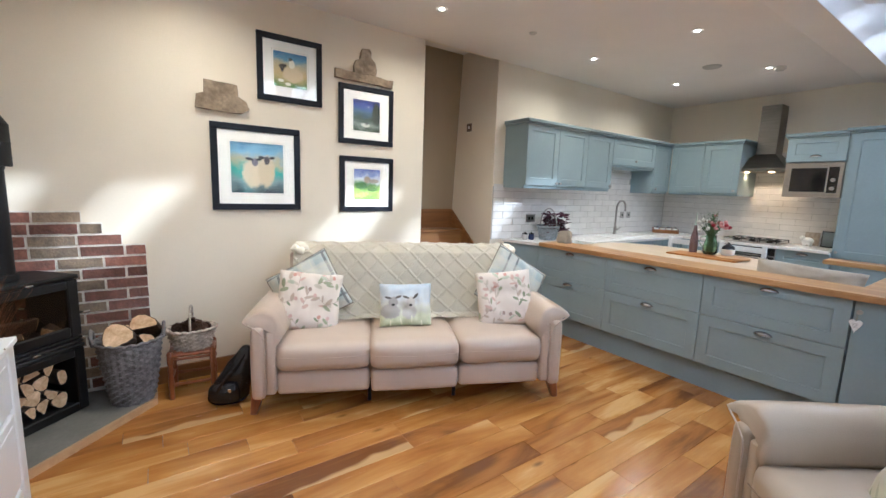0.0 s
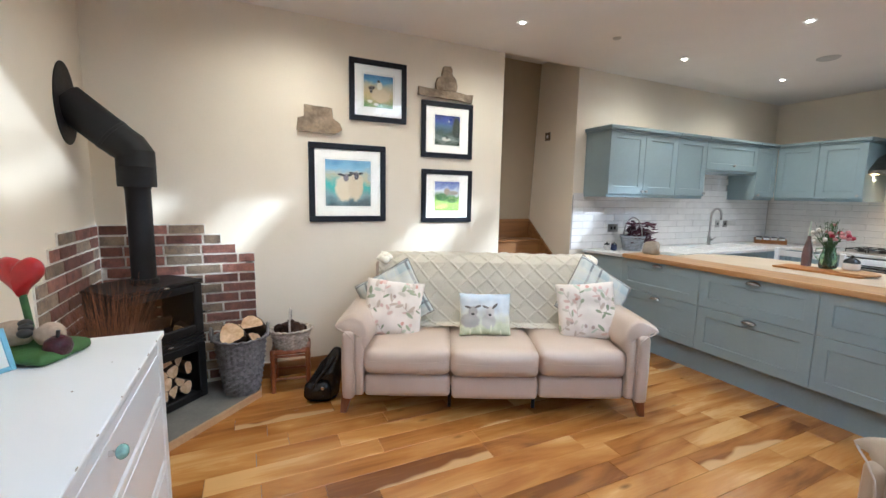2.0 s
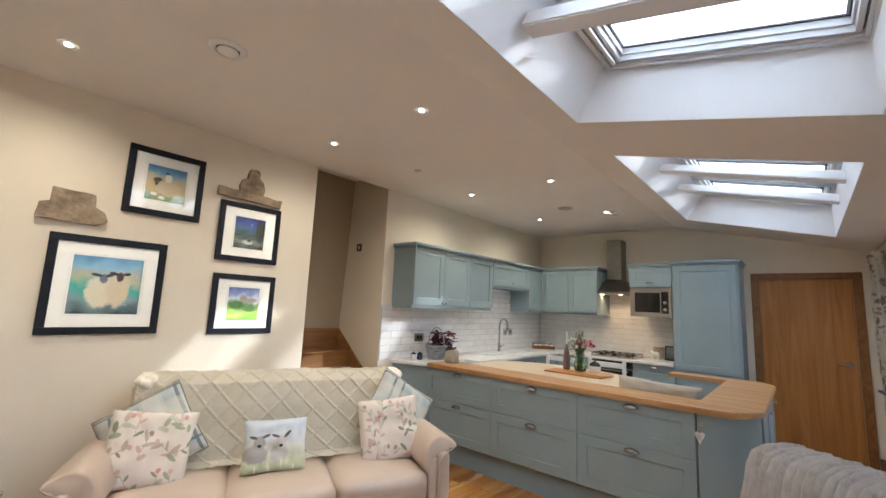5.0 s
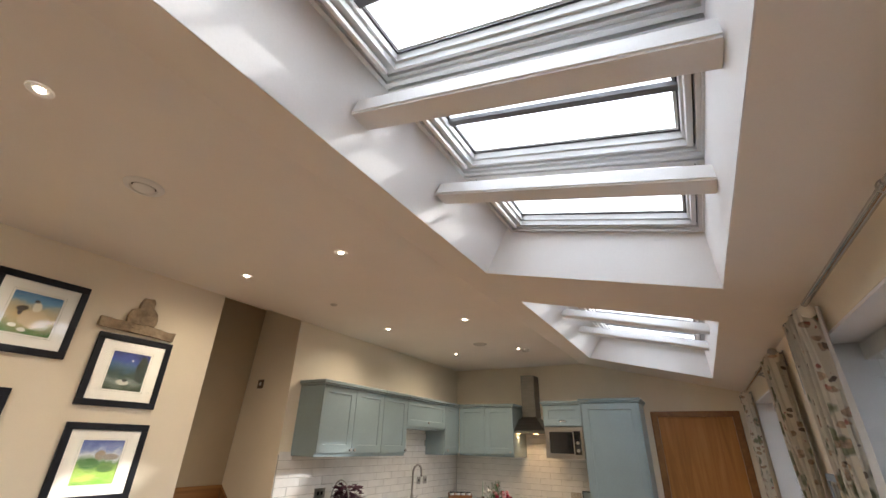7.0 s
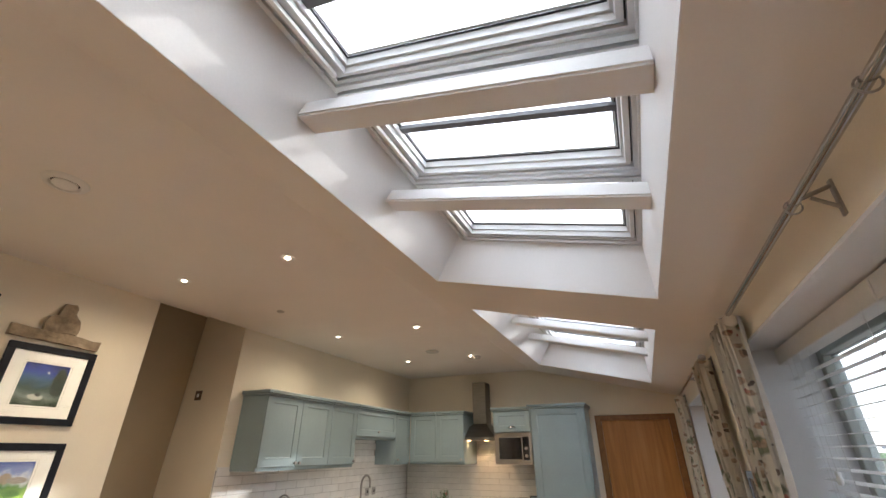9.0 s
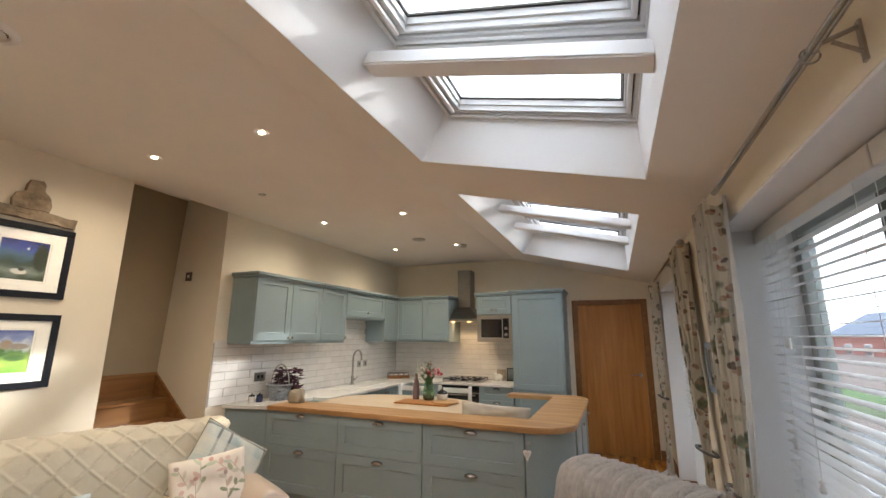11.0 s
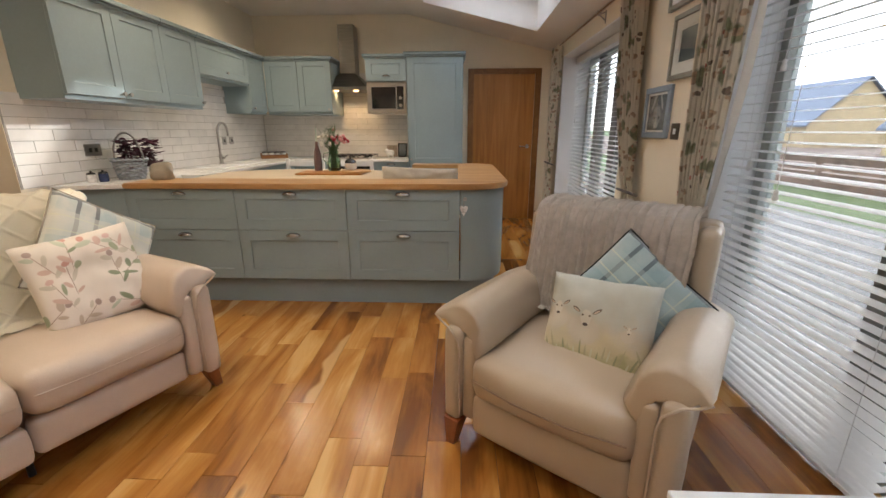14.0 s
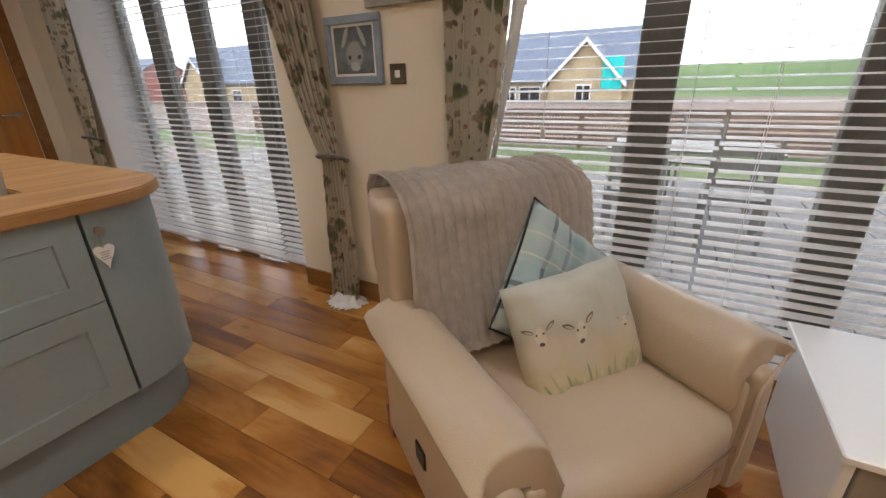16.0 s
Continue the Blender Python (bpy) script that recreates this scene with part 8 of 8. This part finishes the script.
def house(m, w, d, eave, ridge, wall, label, gables=(), windows=()):
    """A house with its ridge along x, its eaves side towards +y; gables are (x, width, apex height, wall)."""
    h = thing("house", m, label, "house", "houses beyond the garden")
    part("wall", boxes((-w / 2, -d, 0, w / 2, 0, eave)), wall, h)
    bm = bmesh.new()
    for a, b, c in (((0.35, eave - 0.1), (-d / 2, ridge), 0.15), ((-d - 0.35, eave - 0.1), (-d / 2, ridge), 0.15)):
        vs = [bm.verts.new((x, y, z + u)) for u in (0, c) for x, (y, z) in ((-w / 2 - 0.3, a), (w / 2 + 0.3, a), (w / 2 + 0.3, b), (-w / 2 - 0.3, b))]
        for f in ((3, 2, 1, 0), (4, 5, 6, 7), (0, 1, 5, 4), (1, 2, 6, 5), (2, 3, 7, 6), (3, 0, 4, 7)):
            bm.faces.new([vs[k] for k in f])
    bmesh.ops.recalc_face_normals(bm, faces=bm.faces[:])
    part("roof", bm, M_ROOFS, h, "blue-grey slate roof")
    for s in (-1, 1):
        bm = bmesh.new()
        A = [bm.verts.new((s * w / 2, y, z)) for y, z in ((0, eave), (-d, eave), (-d / 2, ridge))]
        B = [bm.verts.new((s * (w / 2 - 0.2), y, z)) for y, z in ((0, eave), (-d, eave), (-d / 2, ridge))]
        bm.faces.new(A), bm.faces.new(B[::-1])
        for k in range(3):
            bm.faces.new((A[k], A[(k + 1) % 3], B[(k + 1) % 3], B[k]))
        bmesh.ops.recalc_face_normals(bm, faces=bm.faces[:])
        part("gable_end", bm, wall, h)
    for x, gw, gz in gables:
        bm = bmesh.new()
        o = [(x - gw / 2, 0), (x + gw / 2, 0), (x + gw / 2, eave - 0.1), (x, gz), (x - gw / 2, eave - 0.1)]
        A = [bm.verts.new((px_, 1.2, z)) for px_, z in o]
        B = [bm.verts.new((px_, -d / 2, z)) for px_, z in o]
        bm.faces.new(A), bm.faces.new(B[::-1])
        for k in range(5):
            bm.faces.new((A[k], A[(k + 1) % 5], B[(k + 1) % 5], B[k]))
        bmesh.ops.recalc_face_normals(bm, faces=bm.faces[:])
        g = part("front_gable", bm, wall, h)
        for s in (-1, 1):
            bm = bmesh.new()
            e0, e1 = (x + s * (gw / 2 + 0.35), eave - 0.35), (x, gz + 0.05)
            vs = [bm.verts.new((p[0], y, p[1] + u)) for u in (0, 0.16) for p, y in ((e0, 1.5), (e1, 1.5), (e1, -d / 2), (e0, -d / 2))]
            for f in ((3, 2, 1, 0), (4, 5, 6, 7), (0, 1, 5, 4), (1, 2, 6, 5), (2, 3, 7, 6), (3, 0, 4, 7)):
                bm.faces.new([vs[k] for k in f])
            bmesh.ops.recalc_face_normals(bm, faces=bm.faces[:])
            part("gable_roof", bm, M_ROOFS, h)
            bm = bmesh.new()
            vs = [bm.verts.new((p[0], y, p[1] + u)) for u in (-0.12, 0.14) for p, y in ((e0, 1.56), (e1, 1.56), (e1, 1.51), (e0, 1.51))]
            for f in ((3, 2, 1, 0), (4, 5, 6, 7), (0, 1, 5, 4), (1, 2, 6, 5), (2, 3, 7, 6), (3, 0, 4, 7)):
                bm.faces.new([vs[k] for k in f])
            bmesh.ops.recalc_face_normals(bm, faces=bm.faces[:])
            part("bargeboard", bm, M_WHITE, h, "white bargeboard")
    for x, y, z, ww, hh_ in windows:
        wd = part("window", boxes((x - ww / 2, y, z, x + ww / 2, y + 0.08, z + hh_)), M_WHITE, h, "white framed window")
        part("pane", boxes((x - ww / 2 + 0.08, y + 0.08, z + 0.08, x - 0.04, y + 0.1, z + hh_ - 0.08), (x + 0.04, y + 0.08, z + 0.08, x + ww / 2 - 0.08, y + 0.1, z + hh_ - 0.08)), M_DARKGLASS, wd)
    return h


HG = -1.6
house(pose(9.7, -30, HG), 9.0, 8, 2.75, 6.1, M_BUFF, "buff stone house with a slate roof and a front gable", [(-1.6, 4.6, 5.1)], [(-1.6, 1.2, 1.4, 1.0, 1.1), (2.4, 0, 1.2, 1.6, 1.2), (3.9, 0, 1.2, 0.9, 1.2)])
house(pose(21.4, -31, HG), 11.0, 8, 2.7, 5.9, M_BUFF, "buff stone house with a slate roof, further along", [(-0.2, 8.2, 6.2)], [(-1.4, 1.2, 1.5, 1.2, 1.1), (1.6, 1.2, 1.5, 1.2, 1.1)])
house(pose(44, -28, HG), 12.0, 8, 3.2, 6.9, M_BUFF, "buff stone house with a slate roof beyond the far fence", [(2.5, 4.5, 5.6)], [(-2, 0, 1.4, 1.4, 1.2)])
house(pose(60, -24, HG), 12.0, 8, 3.6, 6.0, M_REDB, "red brick house with a slate roof beyond the fences", [], [(-2, 0, 1.4, 1.4, 1.2), (2, 0, 1.4, 1.4, 1.2)])
house(pose(23.7, -24, HG), 6.6, 5.5, 2.9, 5.7, M_BUFF, "buff stone house with slate roof and gable, nearer the garden", [(-1.4, 3.4, 5.7)], [(-1.4, 1.2, 1.5, 0.9, 1.1), (1.6, 0, 1.4, 1.1, 1.1)])
ts = part("tarpaulin", boxes((5.75, -28.72, 0.6, 7.0, -28.66, 2.5)), M_TURQ, None, "turquoise protective sheeting fixed to the house", category="sheeting")
gt = thing("garden_table", pose(2.1, -3.3, -0.12), "dark slatted garden table on the pale patio", "garden table")
for k in range(7):
    part("slat", boxes((-0.7, -0.4 + 0.115 * k, 0.70, 0.7, -0.3 + 0.115 * k, 0.725)), M_POST, gt)
for x in (-0.62, 0.62):
    for y in (-0.33, 0.33):
        part("leg", boxes((x - 0.03, y - 0.03, 0, x + 0.03, y + 0.03, 0.70)), M_POST, gt)
    part("bearer", boxes((x - 0.03, -0.30, 0.64, x + 0.03, 0.30, 0.70)), M_POST, gt)


def garden_chair(m):
    e = thing("garden_chair", m, "dark metal garden chair on the pale patio", "garden chair", "garden chairs")
    for x in (-0.2, 0.2):
        part("leg", boxes((x - 0.015, 0.19, 0, x + 0.015, 0.22, 0.92)), M_POST, e)
        part("leg", boxes((x - 0.015, -0.22, 0, x + 0.015, -0.19, 0.44)), M_POST, e)
    part("seat", boxes((-0.22, -0.22, 0.44, 0.22, 0.185, 0.46)), M_POST, e)
    for z in (0.55, 0.67, 0.79):
        part("slat", boxes((-0.184, 0.195, z, 0.184, 0.215, z + 0.07)), M_POST, e)
    return e


g1 = garden_chair(pose(1.75, -2.55, -0.12, 0, 0, 0))
copy_thing(g1, pose(2.5, -2.55, -0.12, 0, 0, 10))
copy_thing(g1, pose(2.0, -4.1, -0.12, 0, 0, 170))
# patio slabs
bm = boxes((-0.295, -0.295, 0, 0.295, 0.295, 0.03), bevel=0.004)
me = bpy.data.meshes.new("slab")
bm.to_mesh(me)
bm.free()
me.materials.append(M_PAVE)
bed = bpy.data.objects["patio_bed"]
for i in range(20):
    for j in range(7):
        part("slab", me, None, bed, at=pose(-0.9 + 0.6 * i + (0.3 if j % 2 else 0), YG - 0.38 - 0.6 * j, -0.119))

# unseen cover over the flat ceiling and stair, added to shut out the sky
structure("roof_cover", boxes((X0 - 0.2, 1.66, 3.06, X1 + 0.2, Y1 + 1.6, 3.16)), M_ROOFS)


# ---- tiles ----
def tile_mesh(w):
    bm = boxes((0.0015, -0.006, 0.0015, w - 0.0015, 0.0, 0.0735), bevel=0.0015)
    me = bpy.data.meshes.new("tile")
    bm.to_mesh(me)
    bm.free()
    me.materials.append(M_TILE)
    return me


tn = structure("splashback_north", boxes((XS1 + 0.004, Y1 - 0.004, qz, X1 - 0.001, Y1 - 0.0005, 1.48), (5.05, Y1 - 0.004, 1.48, 6.15, Y1 - 0.0005, 1.80)), M_GROUT)
te = structure("splashback_east", boxes((X1 - 0.004, 1.57, qz, X1 - 0.0005, Y1 - 0.005, 1.48), (X1 - 0.004, 1.995, 1.48, X1 - 0.0005, 2.665, 1.99)), M_GROUT)
cache = {}


def lay(parent, u0, u1, zs, place, keep):
    for r, z in enumerate(zs):
        u = u0 - (0.15 if r % 2 else 0)
        while u < u1:
            a, b = max(u, u0), min(u + 0.30, u1)
            if b - a > 0.03 and keep((a + b) / 2, z):
                w = round(b - a, 3)
                if w not in cache:
                    cache[w] = tile_mesh(w)
                part("tile", cache[w], None, parent, at=place(a, z))
            u += 0.30


zs = [qz + 0.001 + 0.075 * k for k in range(15)]
lay(tn, XS1 + 0.01, X1 - 0.012, [z for z in zs if z < 1.77], lambda a, z: pose(a, Y1 - 0.0042, z), lambda u, z: z < 1.48 or 5.05 < u < 6.15)
lay(te, -(Y1 - 0.012), -1.575, zs, lambda a, z: pose(X1 - 0.0042, -a, z, 0, 0, -90), lambda u, z: z < 1.48 or 2.0 < -u < 2.66)

# ---- bricks ----


def brick_mesh(w, seed):
    bm = boxes((0, -0.009, 0.001, w, 0.0, 0.0585))
    es = [e for e in bm.edges if abs(e.verts[0].co.x - e.verts[1].co.x) > 0.03]
    bmesh.ops.subdivide_edges(bm, edges=es, cuts=4)
    for v in bm.verts:
        if v.co.y < -0.005:
            n3 = Vector(noise.noise_vector(v.co * 24 + Vector((seed * 3.1, 0, 0))))
            v.co += Vector((n3.x * 0.004, n3.y * 0.003, n3.z * 0.0045))
    me = bpy.data.meshes.new("brick")
    bm.to_mesh(me)
    bm.free()
    me.materials.append(M_BRICK2 if seed % 3 == 1 else M_BRICK)
    return me


rows = [(1.151, 0.117, 3.10), (1.079, 0.215, 2.98), (1.007, 0.31, 2.98 - 0.07), (0.935, 0.433, 2.80)] + [(0.935 - 0.0722 * k, 0.433, 2.80) for k in range(1, 13)]
mort_n = structure("brick_panel_north", prism([(X0, 0.04), (0.436, 0.04), (0.436, 1.003), (0.315, 1.003), (0.315, 1.075), (0.22, 1.075), (0.22, 1.147), (0.122, 1.147), (0.122, 1.219), (X0, 1.219)], 0, 0.008), M_MORTAR)
mort_n.data.transform(Matrix(((1, 0, 0, 0), (0, 0, -1, Y1 - 0.0005), (0, 1, 0, 0), (0, 0, 0, 1))))
mort_w = structure("brick_panel_west", prism([(2.795, 0.04), (Y1 - 0.009, 0.04), (Y1 - 0.009, 1.219), (3.095, 1.219), (3.095, 1.147), (2.975, 1.147), (2.975, 1.075), (2.905, 1.075), (2.905, 1.003), (2.795, 1.003)], 0, 0.008), M_MORTAR)
mort_w.data.transform(Matrix(((0, 0, 1, X0 + 0.0005), (1, 0, 0, 0), (0, 1, 0, 0), (0, 0, 0, 1))))
bc = {}
n = 0
for r, (z, xr, yl) in enumerate(rows):
    for wall, u0, u1 in (("n", X0 + 0.02, xr), ("w", yl, Y1 - 0.03)):
        u = u1 if wall == "n" else u0
        first = True
        while (u > u0 + 0.02) if wall == "n" else (u < u1 - 0.02):
            w = 0.2115 if not (first and r % 2) else 0.102
            first = False
            a, b = (max(u - w, u0), u) if wall == "n" else (u, min(u + w, u1))
            key = (round(b - a, 3), n % 9)
            if key not in bc:
                bc[key] = brick_mesh(b - a, n % 9 + 1)
            if b - a > 0.02:
                part("brick", bc[key], None, mort_n if wall == "n" else mort_w, at=pose(a, Y1 - 0.0085, z) if wall == "n" else pose(X0 + 0.0085, a, z, 0, 0, 90))
            u = a - 0.0135 if wall == "n" else b + 0.0135
            n += 1

# ---- floorboards ----
fl = structure("floor", boxes((X0, YG, -0.0135, X1 + 0.1, Y1, -0.0125)), M_CARCASS)
rnd = random.Random(12)
PW = 0.142
boards = {}
y = YG + 0.002
r = 0
while y < Y1 - 0.01:
    w = min(PW, Y1 - 0.001 - y)
    x = X0 + 0.001 - rnd.uniform(0, 0.9)
    while x < X1 + 0.05:
        L = rnd.choice((0.45, 0.6, 0.75, 0.9, 1.05, 1.2))
        a, b = max(x, X0 + 0.001), min(x + L, X1 + 0.09)
        if b - a > 0.02:
            key = (round(b - a, 2), round(w, 3))
            if key not in boards:
                bm = boxes((0, 0, -0.0125, b - a - 0.0016, w - 0.0012, 0.0), bevel=0.001)
                me = bpy.data.meshes.new("floorboard")
                bm.to_mesh(me)
                bm.free()
                me.materials.append(M_OAKFLOOR)
                boards[key] = me
            part("floorboard", boards[key], None, fl, at=pose(a, y, 0))
        x += L
    y += PW
    r += 1
